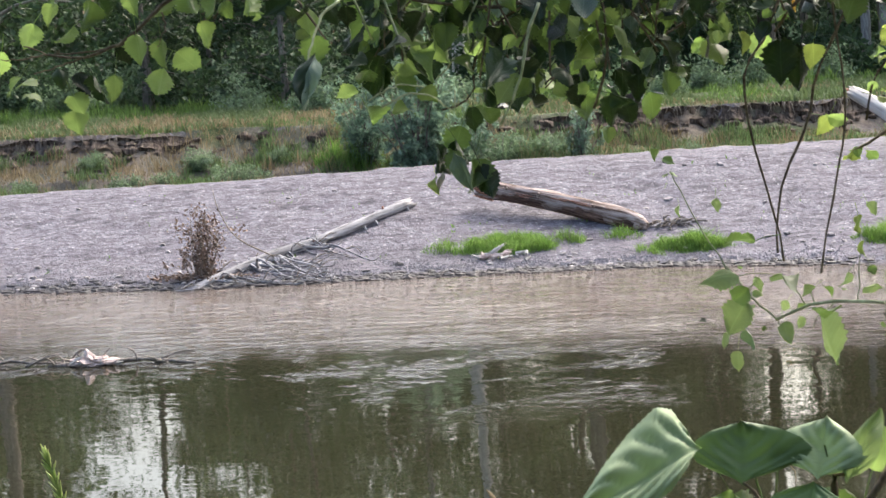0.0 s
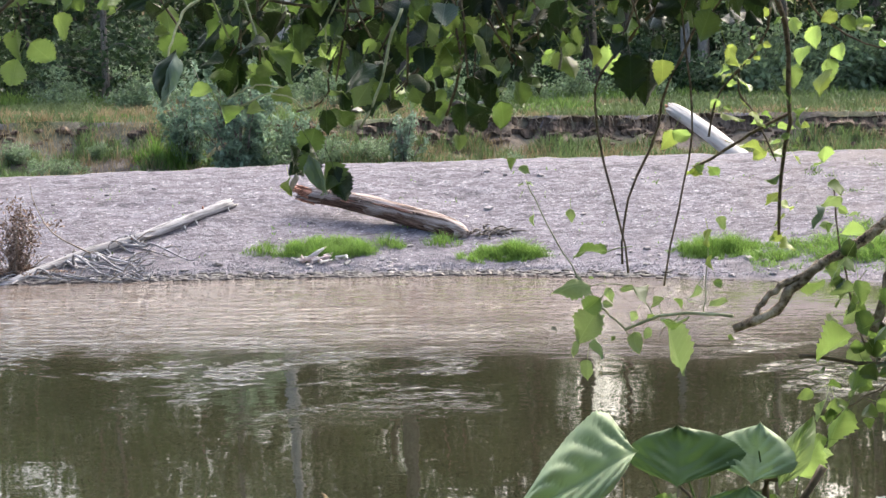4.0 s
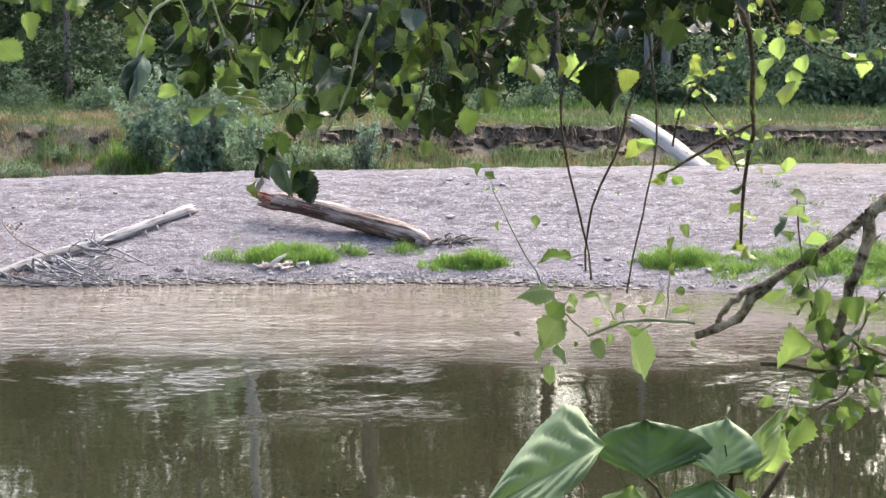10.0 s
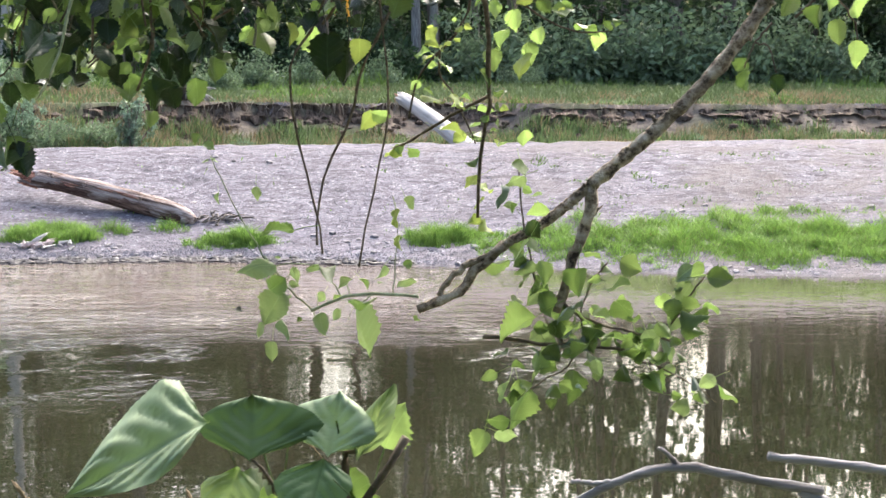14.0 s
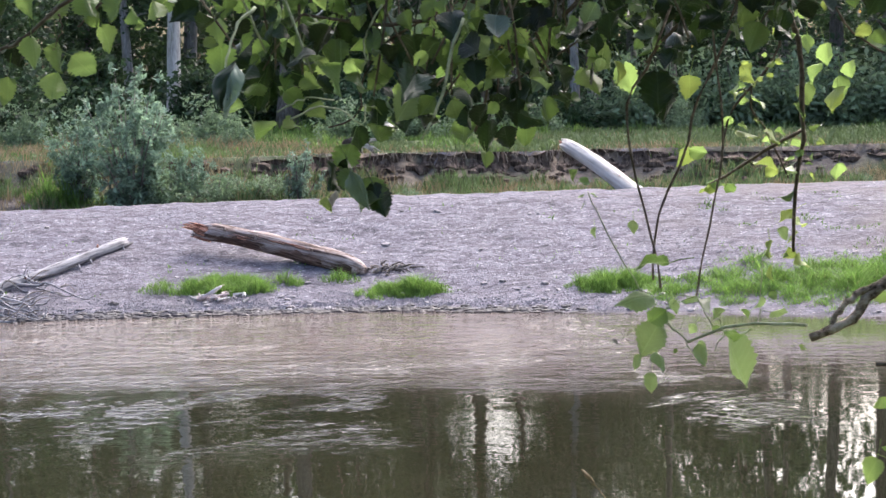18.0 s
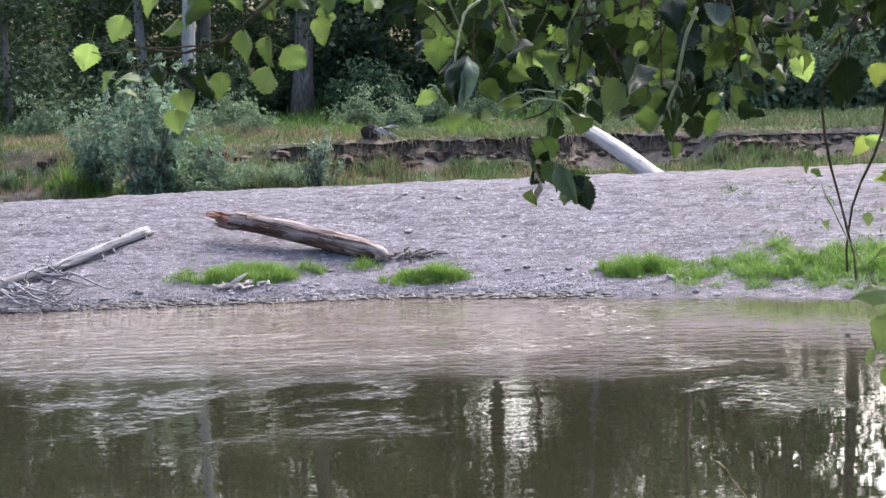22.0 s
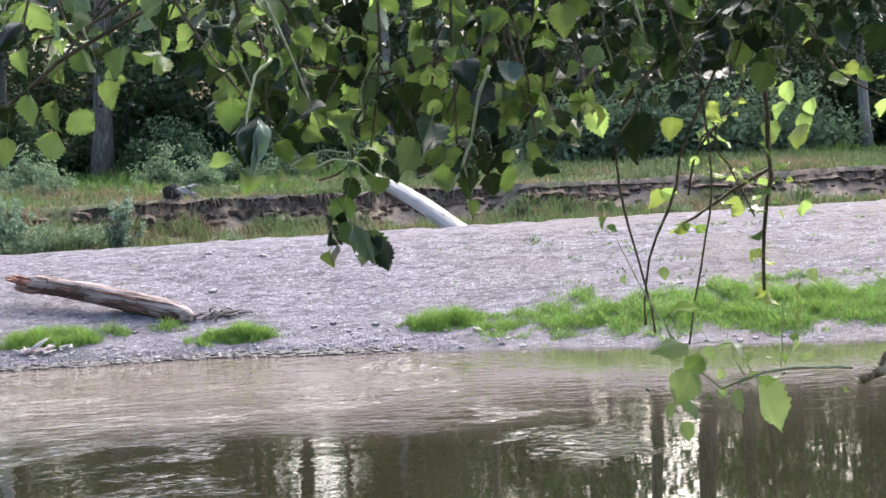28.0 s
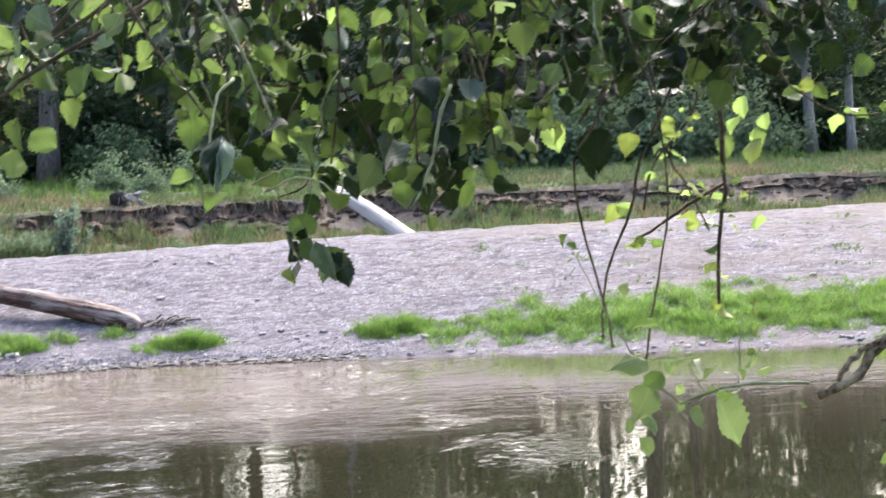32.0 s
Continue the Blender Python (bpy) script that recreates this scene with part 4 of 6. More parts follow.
def wood():
    rng = random.Random(21)
    DARK, PALE = "dark-barked broadleaf tree in the shaded riverside wood", "pale-trunked cottonwood tree in the riverside wood"
    kinds = [tree(31, 26, 0.42, BARK, 0.2, 4.2, 5200), tree(32, 22, 0.28, BARK, 0.12, 3.6, 5200), tree(33, 24, 0.3, PALE_BARK, 0.3, 3.6, 4200),
             tree(34, 17, 0.2, BARK, 0.06, 3.2, 5200, 0.05)]
    for k, ob in enumerate(kinds):
        tagged(ob, PALE if k == 2 else DARK, "tree", "riverside wood")
    # trunks that stand at the front of the wood
    front = [(0, -3.9, 100, 1.35),  (2, 10.4, 98, 0.95), (2, 11.5, 99.5, 0.9), (2, 35.2, 96, 1.0), (2, 35.9, 92, 0.8),
             (0, 6.2, 105, 1.2), (0, -31.3, 88, 1.15), (3, -17.5, 90, 1.0), (0, 3.0, 104, 1.0), (1, 21.5, 99, 1.0), (1, -25.0, 93, 1.0), (0, 27.5, 100, 1.2)]
    snag = tree(36, 30, 0.36, WHITE_WOOD, 0.6, 2.2, 500)
    place(tagged(snag, "dead white tree trunk standing among the leafy trees", "tree"), -8.75, 90.0, 0.2)
    tall = tree(37, 29, 0.4, BARK, 0.66, 3.2, 1300, 0.02)
    tagged(tall, "tall dark cottonwood with a long bare trunk at the wood's edge", "tree", "riverside wood")
    place(tall, 20.6, 100.0, 0.5, 1.0)
    for x, y, n in ((24.3, 99.0, 1.1), (27.6, 101.0, 0.9), (30.2, 102.0, 1.0), (33.0, 103.0, 0.8), (12.4, 104.0, 0.9), (16.5, 103.0, 0.8), (8.4, 106.0, 0.7)):
        clone(tall, x, y, x * 1.7, n)
    used = set()
    for k, x, y, s in front:
        if k in used:
            clone(kinds[k], x, y, rng.uniform(0, 6.28), s)
        else:
            place(kinds[k], x, y, 0.4, s)
            used.add(k)
    for i in range(74):
        x, y = -66 + i * 2.0 + rng.gauss(0, 1.0), rng.uniform(103, 124)
        k = rng.choice((0, 1, 1, 3, 3, 2))
        if in_gap(x, y, 1.5):
            continue
        clone(kinds[k], x, y, rng.uniform(0, 6.28), rng.uniform(0.8, 1.2))
    nrng = np.random.default_rng(23)
    banks = []
    for i in range(2600):
        x, y = nrng.uniform(-80, 95), nrng.uniform(126, 150)
        top = 29 + 4 * noise.noise((x * 0.15, 2.0, 2.0))
        if in_gap(x, y):
            top = (16.5 if x < -20 else 5 if x < 20 else 11) + 1.5 * noise.noise((x * 0.5, 2.0, 2.0))
        banks.append((x, y, 4 + (top - 4) * nrng.uniform(0, 1) ** 1.05))
    tagged(part("far_woods", scatter_leaves(nrng, banks, (0.8, 0.9, 0.8), 90000, 0.42, 0.2), CROWN, smooth=False), "dark mass of leaves deeper in the wood", "woods", kind="stuff")
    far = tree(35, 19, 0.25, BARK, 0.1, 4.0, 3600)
    # gold crown colour stands in for sun on the far trees
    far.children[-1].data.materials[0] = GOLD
    tagged(far, "distant tree with foliage coloured gold for sunlight behind the wood", "tree", "sunlit far trees")
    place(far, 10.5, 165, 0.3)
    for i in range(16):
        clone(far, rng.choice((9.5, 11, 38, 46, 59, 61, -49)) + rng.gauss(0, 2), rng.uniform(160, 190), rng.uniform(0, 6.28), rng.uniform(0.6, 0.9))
    # understorey
    bushes = [shrub(41, 3.6, 3.4, SHRUB, 2600, 0.13), shrub(42, 4.6, 2.5, SHRUB, 2600, 0.12), shrub(43, 3.0, 4.6, CROWN, 2600, 0.15), shrub(44, 3.4, 3.8, LIGHT_SHRUB, 2600, 0.12)]
    for k, b in enumerate(bushes):
        tagged(b, "dense dark green shrub under the trees of the wood" if k < 3 else "lighter green shrub at the edge of the wood", "bush", "wood understorey")
    # bushes added behind the camera, out of view, to darken the leaf fronts
    for x, y, n in ((-4.0, -4.2, 1.5), (-1.4, -4.6, 1.4), (1.4, -4.3, 1.5), (4.2, -3.9, 1.4), (-6.5, -2.6, 1.4), (6.8, -1.5, 1.3), (-2.8, -6.5, 1.7), (0.4, -6.8, 1.7), (3.0, -6.6, 1.7)):
        tagged(clone(bushes[int(n * 10) % 3], x, y, rng.uniform(0, 6.28), n), "unseen green thicket added on the near bank to block light", "bush", "near bank thicket")
    clone(bushes[2], -7.9, 88.5, 1.0, 0.95)
    place(bushes[0], -1.0, 93, 0, 1.1), place(bushes[1], 17, 95, 0, 1.0), place(bushes[2], -20, 97, 0, 1.0), place(bushes[3], -0.2, 95.5, 0.5, 1.0)
    for x, y, n in ((-7.8, 76, 0.5), (-6.4, 79, 0.7), (-5.0, 74, 0.45), (-9.6, 80, 0.7), (-11.5, 78, 0.5), (-1.0, 82, 0.6), (0.6, 79, 0.45), (2.2, 84, 0.6), (-14.5, 82, 0.6), (4.5, 86, 0.6), (-18, 84, 0.6), (8.0, 88, 0.55), (15, 90, 0.5)):
        clone(bushes[3], x, y, rng.uniform(0, 6.28), n)
    for x, y, n in ((8.2, 96, 0.9), (12.9, 95.5, 1.1), (14.6, 94.0, 1.25), (16.4, 95.0, 1.1), (18.2, 93.5, 1.3), (20.2, 94.5, 1.15), (21.8, 93.0, 1.3), (23.8, 94.0, 1.2), (25.6, 93.0, 1.35), (27.6, 94.0, 1.2), (29.6, 93.5, 1.3), (31.8, 94.5, 1.1)):
        clone(bushes[3], x, y, rng.uniform(0, 6.28), n)
    for i in range(110):
        x, y = -56 + i * 1.06 + rng.gauss(0, 0.8), rng.choice((96, 99, 103, 107, 111)) + rng.gauss(0, 1.3)
        if abs(x + 4.4) < 2.6 and y < 101 or abs(x - 12) < 2.5 and y < 100 or abs(x + 9.0) < 1.2 and y < 102 or abs(x - 35.4) < 1.5 and y < 97:
            y += 8
        clone(rng.choice(bushes), x, y, rng.uniform(0, 6.28), rng.uniform(0.75, 1.35))


wood()


def willows():
    rng = random.Random(51)
    w = [shrub(61, 3.7, 5.5, WILLOW, 5200, 0.085, "willow", 30, True, 0.02), shrub(62, 1.3, 1.9, PALE_WILLOW, 1100, 0.05, "willow", 12, True, 0.035), shrub(63, 2.2, 1.3, LIGHT_SHRUB, 2600, 0.05, "shrub", 16, True, 0.06)]
    tagged(w[0], "large grey-green willow bush behind the gravel bar", "bush")
    tagged(w[1], "slim grey-green young willow below the bank edge", "bush")
    tagged(w[2], "low green bush at the foot of the bank", "bush", "bank shrubs")
    place(w[0], -7.6, 61.2, 0.3, 1.0), place(w[1], -2.35, 62.3, 0.2, 1.25), place(w[2], -5.6, 61.8)
    for x, y, s in ((-14.0, 62.3, 0.8), (-6.6, 62.0, 1.1), (-4.6, 62.6, 0.8), (-17.5, 61.8, 0.7), (-21, 62.3, 0.6), (-12.6, 63.6, 0.5), (-15.4, 63.8, 0.7), (-3.3, 63.2, 0.6), (5.0, 62.3, 0.5), (10.5, 62.5, 0.4), (16, 62, 0.5), (-19.0, 63.5, 0.6), (-23.5, 63.2, 0.7), (-7.2, 64.2, 0.7), (-13.2, 62.4, 0.7), (-16.3, 62.5, 0.6), (1.2, 62.6, 0.45), (8.6, 63.0, 0.4)):
        clone(w[2], x, y, rng.uniform(0, 6.28), s)
    clone(w[0], -9.4, 62.3, 2.1, 0.66), clone(w[0], -5.9, 62.0, 4.0, 0.5)
    for x, y, s in ((-6.5, 61.4, 1.3), (-5.0, 61.9, 0.95), (-3.7, 62.3, 0.7)):
        clone(w[2], x, y, rng.uniform(0, 6.28), s)


willows()


def blades(rng, spots, height, width, bend=0.4):
    """Grass blades at the spots: (vertices, faces)."""
    n = len(spots)
    grown = np.array([q[3] * (0.75 + 0.9 * noise.noise((q[0] * 2.2, q[1] * 1.6, 0.7)) + 0.5 * noise.noise((q[0] * 6.0, q[1] * 5.0, 0.7))) for q in spots]).clip(0.12, 1.4)
    p = np.array([q[:3] for q in spots])
    a = rng.uniform(0, 6.28, n)
    h = (height * grown * rng.uniform(0.45, 1.3, n))[:, None]
    side = np.stack([np.cos(a), np.sin(a), np.zeros(n)], 1) * width * 0.5
    b = rng.uniform(0, 6.28, n)
    lean = np.stack([np.cos(b), np.sin(b), np.zeros(n)], 1) * h * bend * rng.uniform(0.2, 1.2, n)[:, None]
    up = np.array([0, 0, 1.0]) * h
    v = np.stack([p - side, p + side, p + side * 0.8 + up * 0.6 + lean * 0.4, p - side * 0.8 + up * 0.6 + lean * 0.4, p + up + lean], 1).reshape(-1, 3)
    f = []
    for i in range(n):
        k = 5 * i
        f += [(k, k + 1, k + 2, k + 3), (k + 3, k + 2, k + 4)]
    return v.tolist(), f


def grass_patch(name, label, seed, count, centre, size, height, width, material, keep, bend=0.6):
    rng = np.random.default_rng(seed)
    spots = []
    for _ in range(count * 4):
        x, y = centre[0] + rng.uniform(-1, 1) * size[0], centre[1] + rng.uniform(-1, 1) * size[1]
        grown = float(keep(x, y))
        if grown > rng.uniform(0, 0.9):
            spots.append((x, y, ground(x, y) - 0.02, 0.2 + 0.8 * min(1.0, grown)))
            if len(spots) >= count:
                break
    return tagged(part(name, blades(rng, spots, height, width, bend), material, smooth=False), label, "grass", kind="stuff")


def tuft(cx, cy, rx, ry):
    return lambda x, y: max(0.0, 1.25 - ((x - cx) / rx) ** 2 - ((y - cy) / ry) ** 2 - 1.1 * abs(noise.noise((x * 1.9, y * 2.6, 1 + cx))) - 0.5 * abs(noise.noise((x * 5, y * 6, 1 + cx))))


for k, (cx, cy, rx, ry, n) in enumerate(((-3.9, 48.9, 1.5, 0.9, 7500), (0.7, 48.4, 1.3, 0.8, 7500), (6.0, 47.9, 1.3, 0.75, 6000), (-2.2, 49.4, 0.6, 0.35, 500), (-0.9, 49.6, 0.7, 0.4, 500), (-5.6, 48.8, 0.6, 0.4, 300))):
    grass_patch("grass", "bright green grass tuft on the gravel near the water", 70 + k, n, (cx, cy), (rx * 1.35, ry * 1.35), 0.42, 0.014, GRASS, tuft(cx, cy, rx, ry), 0.9)


def meadow_on_bar(x, y):
    d = y - shore(x)
    top = lerp_table(x, [(6.5, 2.0), (9, 4.0), (13, 5.2), (20, 5.6), (34, 6)])
    edge = min(d - 1.2, top - d, 1.5) * 0.5
    return max(0.0, edge + 0.28 + 0.8 * noise.noise((x * 0.7, y * 1.2, 3)) + 0.5 * noise.noise((x * 2.3, y * 2.6, 3)))


grass_patch("grass", "strip of bright green grass along the gravel shore", 80, 100000, (19, 46), (12.4, 7), 0.36, 0.018, GRASS, meadow_on_bar, 1.3)
grass_patch("grass", "pale dry stems among the green grass of the shore", 87, 6000, (19, 46), (12.4, 7), 0.26, 0.014, STRAW, lambda x, y: meadow_on_bar(x, y) - 0.1, 0.9)
grass_patch("grass", "patch of short olive weeds on the upper gravel bar", 88, 8000, (21, 49), (12, 6), 0.15, 0.03, WEED, lambda x, y: y - shore(x) > 2 and max(0.0, 1.8 * noise.noise((x * 0.8, y * 1.3, 18)) - 0.15), 1.2)
grass_patch("grass", "sparse low weeds scattered over the gravel bar", 81, 900, (6, 50), (22, 5), 0.1, 0.03, GRASS, lambda x, y: y - shore(x) > 1.5 and noise.noise((x * 0.9, y * 0.9, 8)) > 0.3)
SLOPE = lambda x, y: y < lip(x) - (0.6 if cut_face(x) > 0.3 else -0.1) and noise.noise((x * 0.35, y * 0.5, 11)) > -0.5
grass_patch("grass", "green weeds on the slope below the bank edge", 82, 36000, (3, 63.2), (34, 2.6), 0.42, 0.035, SLOPE_WEED, lambda x, y: SLOPE(x, y) and noise.noise((x * 0.5, y * 0.7, 21)) > (0.12 if x < -10.5 else -0.1))
grass_patch("grass", "tall bright green weeds beside the willow bush", 93, 1500, (-9.9, 62.3), (1.7, 1.0), 0.8, 0.03, GRASS, lambda x, y: max(0.0, 1 - ((x + 9.9) / 1.6) ** 2 - ((y - 62.3) / 0.9) ** 2 + 0.5 * noise.noise((x * 1.5, y * 2, 71))), 0.6)
grass_patch("grass", "dry straw-coloured grass on the slope below the bank edge", 84, 26000, (3, 63.2), (34, 2.6), 0.4, 0.025, STRAW, lambda x, y: SLOPE(x, y) and noise.noise((x * 0.5, y * 0.7, 21)) < 0.2)
grass_patch("grass", "tall meadow grass on the flat above the cut bank", 83, 70000, (3, 77), (34, 12), 0.42, 0.05, DRY_GRASS, lambda x, y: (y > lip(x)) * (0.45 + 0.8 * noise.noise((x * 0.25, y * 0.16, 14)) + 0.3 * noise.noise((x * 0.9, y * 0.5, 15))), 0.9)
grass_patch("grass", "straw-coloured seeding grass on the flat above the bank", 92, 24000, (3, 73), (34, 8), 0.5, 0.035, STRAW, lambda x, y: (y > lip(x)) * (0.1 + 1.1 * noise.noise((x * 0.2, y * 0.2, 24)) + (0.25 if x < 0 else 0)), 0.8)
grass_patch("grass", "tall green weeds at the foot of the wood", 85, 20000, (3, 90), (50, 7), 0.85, 0.06, WEED, lambda x, y: max(0.0, 0.45 + 0.9 * noise.noise((x * 0.3, y * 0.3, 31)) - (0.35 if x > 8 else 0)))
grass_patch("grass", "tall weeds and seedlings on the flat behind the willow", 91, 6000, (-4, 76), (9, 7), 0.55, 0.05, WEED, lambda x, y: (y > lip(x) + 2.5) * max(0.0, 0.3 + 1.1 * noise.noise((x * 0.4, y * 0.3, 61))), 0.8)
grass_patch("grass", "dry grass along the edge of the cut bank", 86, 12000, (3, 66.5), (34, 2.2), 0.3, 0.025, STRAW, lambda x, y: (-0.1 < y - lip(x) < 0.9 + 0.8 * noise.noise((x * 0.3, 1, 41))) * max(0.0, 0.3 + 1.2 * noise.noise((x * 0.8, y * 0.4, 44))), 1.1)
grass_patch("grass", "tufts of green weeds along the edge of the cut bank", 89, 15000, (3, 66.5), (34, 2.6), 0.36, 0.03, WEED, lambda x, y: (-0.25 < y - lip(x) < 1.6) * max(0.0, 1.5 * noise.noise((x * 0.6, y * 0.4, 48))), 0.9)


# ---- the cut bank's raw face ----
def bank_face():
    xs = np.arange(-48, 52, 0.09)
    rows = 10
    verts, faces = [], []
    for x in xs:
        e = lip(x)
        c = cut_face(x)
        tall = 0.03 + 0.77 * c * (0.85 + 0.5 * noise.noise((x * 2.7, 1.3, 0)))
        top = ground(x, e + 0.12) + 0.02 + 0.06 * noise.noise((x * 1.7, 9.1, 0)) - 0.3 * (1 - c)
        for k in range(rows):
            t = k / (rows - 1)
            crumble = 0.2 * noise.noise((x * 1.9, t * 0.9, 7.7)) + 0.2 * noise.noise((x * 5.0, t * 0.8, 2.2)) + 0.07 * noise.noise((x * 9.0, t * 6.0, 5.2))
            verts.append((x, e - 0.12 + 0.2 * math.sin(t * 2.2) * c - 0.4 * t * t + crumble * min(1, 0.3 + t * 2) - (0.02 if k == 0 else 0), top - tall * t))
    for i in range(len(xs) - 1):
        if cut_face(xs[i]) < 0.12:
            continue
        for k in range(rows - 1):
            a = i * rows + k
            faces.append((a, a + 1, a + rows + 1, a + rows))
    tagged(part("earth_bank", (verts, faces), EARTH, smooth=False), "dark crumbling earth face of the eroded bank", "bank", kind="structure")
    rng = random.Random(99)
    bm = bmesh.new()
    for i in range(1000):
        x = rng.uniform(-30, 34)
        if cut_face(x) < rng.uniform(0.3, 1.1):
            continue
        y, z = lip(x) - 0.2, ground(x, lip(x) + 0.2) + 0.02
        n = rng.uniform(0.1, 0.5)
        p = Vector((x, y, z))
        q = p + Vector((rng.gauss(0, 0.12), -rng.uniform(0.02, 0.2), -n))
        tube([p, p.lerp(q, 0.5) + Vector((rng.gauss(0, 0.05), -0.06, 0)), q], [0.018, 0.014, 0.005], 3, bm, cap=False)
    tagged(part("hanging_roots", bm, DEAD_TWIG), "thin roots hanging from the edge of the earth bank", "root", kind="stuff")
    ball = bmesh.new()
    bmesh.ops.create_icosphere(ball, subdivisions=1, radius=1.0)
    shape = [v.co.copy() for v in ball.verts]
    tris = [[v.index for v in f.verts] for f in ball.faces]
    ball.free()
    verts, faces = [], []
    for i in range(900):
        x = rng.uniform(-34, 40)
        if rng.random() > 0.25 + cut_face(x):
            continue
        e = -abs(rng.gauss(0.2, 0.7)) - 0.1
        y = lip(x) + e
        s = rng.uniform(0.04, 0.2) * (1.4 if e > -0.5 else 0.8)
        k, z = len(verts), ground(x, y)
        for co in shape:
            q = co * (1 + 0.5 * noise.noise(co * 1.4 + Vector((i * 3.1, 0, 0))))
            verts.append((x + q.x * s * 1.4, y + q.y * s, z + q.z * s * 0.75))
        faces += [[k + j for j in f] for f in tris]
    tagged(part("earth_clods", (verts, faces), EARTH, smooth=False), "fallen clods of dark earth below the bank edge", "earth", kind="stuff")


bank_face()


def stones():
    """Loose stones and cobbles along the bar."""
    rng = random.Random(101)
    shapes = []
    for k in range(4):
        bm = bmesh.new()
        bmesh.ops.create_icosphere(bm, subdivisions=1, radius=1.0)
        for v in bm.verts:
            v.co *= 1 + 0.22 * noise.noise(v.co * 1.3 + Vector((k * 5, 0, 0)))
            v.co.z *= 0.55
        me = bpy.data.meshes.new("stone")
        bm.to_mesh(me)
        bm.free()
        me.materials.append(STONE)
        shapes.append(me)
    for i in range(230):
        x = rng.uniform(-22, 26)
        d = abs(rng.gauss(0, 1.3)) if i % 3 else rng.uniform(0, 9)
        y = shore(x) + d + 0.1
        ob = new("stone", rng.choice(shapes))
        s = rng.uniform(0.035, 0.11) * (1.4 if i % 17 == 0 else 1)
        ob.matrix_basis = Matrix.LocRotScale((x, y, ground(x, y) + s * 0.15), Euler((rng.uniform(-0.3, 0.3), rng.uniform(-0.3, 0.3), rng.uniform(0, 6.28))), (s * rng.uniform(0.8, 1.5), s, s))
        tagged(ob, "rounded grey river stone on the gravel bar", "stone", "stones on the bar")
    ball = bmesh.new()
    bmesh.ops.create_icosphere(ball, subdivisions=1, radius=1.0)
    shape = [v.co.copy() for v in ball.verts]
    tris = [[v.index for v in f.verts] for f in ball.faces]
    ball.free()
    verts, faces = [], []
    for i in range(1500):
        x = rng.uniform(-26, 5)
        y = shore(x) + rng.uniform(-0.12, 0.2) + abs(rng.gauss(0, 0.28)) * (1.0 if x < -5 else 0.5)
        s = rng.uniform(0.03, 0.095)
        k, z = len(verts), ground(x, y)
        for co in shape:
            q = co * (1 + 0.5 * noise.noise(co * 1.4 + Vector((i * 3.1, 0, 0))))
            verts.append((x + q.x * s * 1.7, y + q.y * s, z + q.z * s * 0.7))
        faces += [[k + j for j in f] for f in tris]
    tagged(part("wet_clods", (verts, faces), WET_CLOD, smooth=False), "dark wet lumps of silt and gravel along the waterline", "gravel", kind="stuff")
    bm_v, bm_f = [], []
    nrng = np.random.default_rng(102)
    for i in range(32000):
        x = nrng.uniform(-24, 28)
        d = (abs(nrng.normal(0, 3.2)), nrng.uniform(0, 10), abs(nrng.normal(0, 0.9)))[i % 3 if x < 7 else i % 2]
        if x < 4 and d < 0.4 and i % 4:
            d += 0.5
        y = shore(x) + d
        s = nrng.uniform(0.012, 0.03 if d > 1.4 or x > 6 else 0.036)
        z = ground(x, y)
        a = nrng.uniform(0, 6.28)
        ca, sa = math.cos(a) * s, math.sin(a) * s
        k = len(bm_v)
        bm_v += [(x + ca, y + sa, z - 0.01), (x - sa, y + ca * 0.8, z - 0.01), (x - ca, y - sa, z - 0.01), (x + sa, y - ca * 0.8, z - 0.01), (x + ca * 0.3, y, z + s * 0.75), (x - ca * 0.4, y + sa * 0.2, z + s * 0.6)]
        bm_f += [(k, k + 1, k + 4), (k + 1, k + 5, k + 4), (k + 1, k + 2, k + 5), (k + 2, k + 3, k + 5), (k + 3, k + 4, k + 5), (k + 3, k, k + 4)]
    tagged(part("pebbles", (bm_v, bm_f), PEBBLE, smooth=False), "scattered grey and white pebbles covering the gravel bar", "pebbles", kind="stuff")


stones()

# ---- the cottonwood that hangs over the camera: twigs (radii, points) and leaves (place, length, roll, turn) ----
SPRAY_TWIGS = [
    (0.005, 0.0026, [(-0.584, 3.55, 5.303), (-0.706, 3.55, 5.228), (-0.817, 3.55, 5.167), (-0.909, 3.55, 5.096), (-0.945, 3.55, 5.082), (-0.995, 3.55, 5.067), (-1.059, 3.55, 5.076)]),
    (0.002, 0.0013, [(-0.945, 3.55, 5.082), (-1.019, 3.55, 5.075), (-1.068, 3.55, 5.081), (-1.107, 3.55, 5.094)]),
    (0.002, 0.0013, [(-0.995, 3.55, 5.067), (-1.05, 3.55, 5.051), (-1.09, 3.55, 5.042)]),
    (0.002, 0.0010, [(-0.838, 3.55, 5.143), (-0.834, 3.55, 5.113), (-0.85, 3.55, 5.079)]),
    (0.002, 0.0010, [(-1.059, 3.55, 5.076), (-1.118, 3.55, 5.071), (-1.153, 3.55, 5.072)]),
]
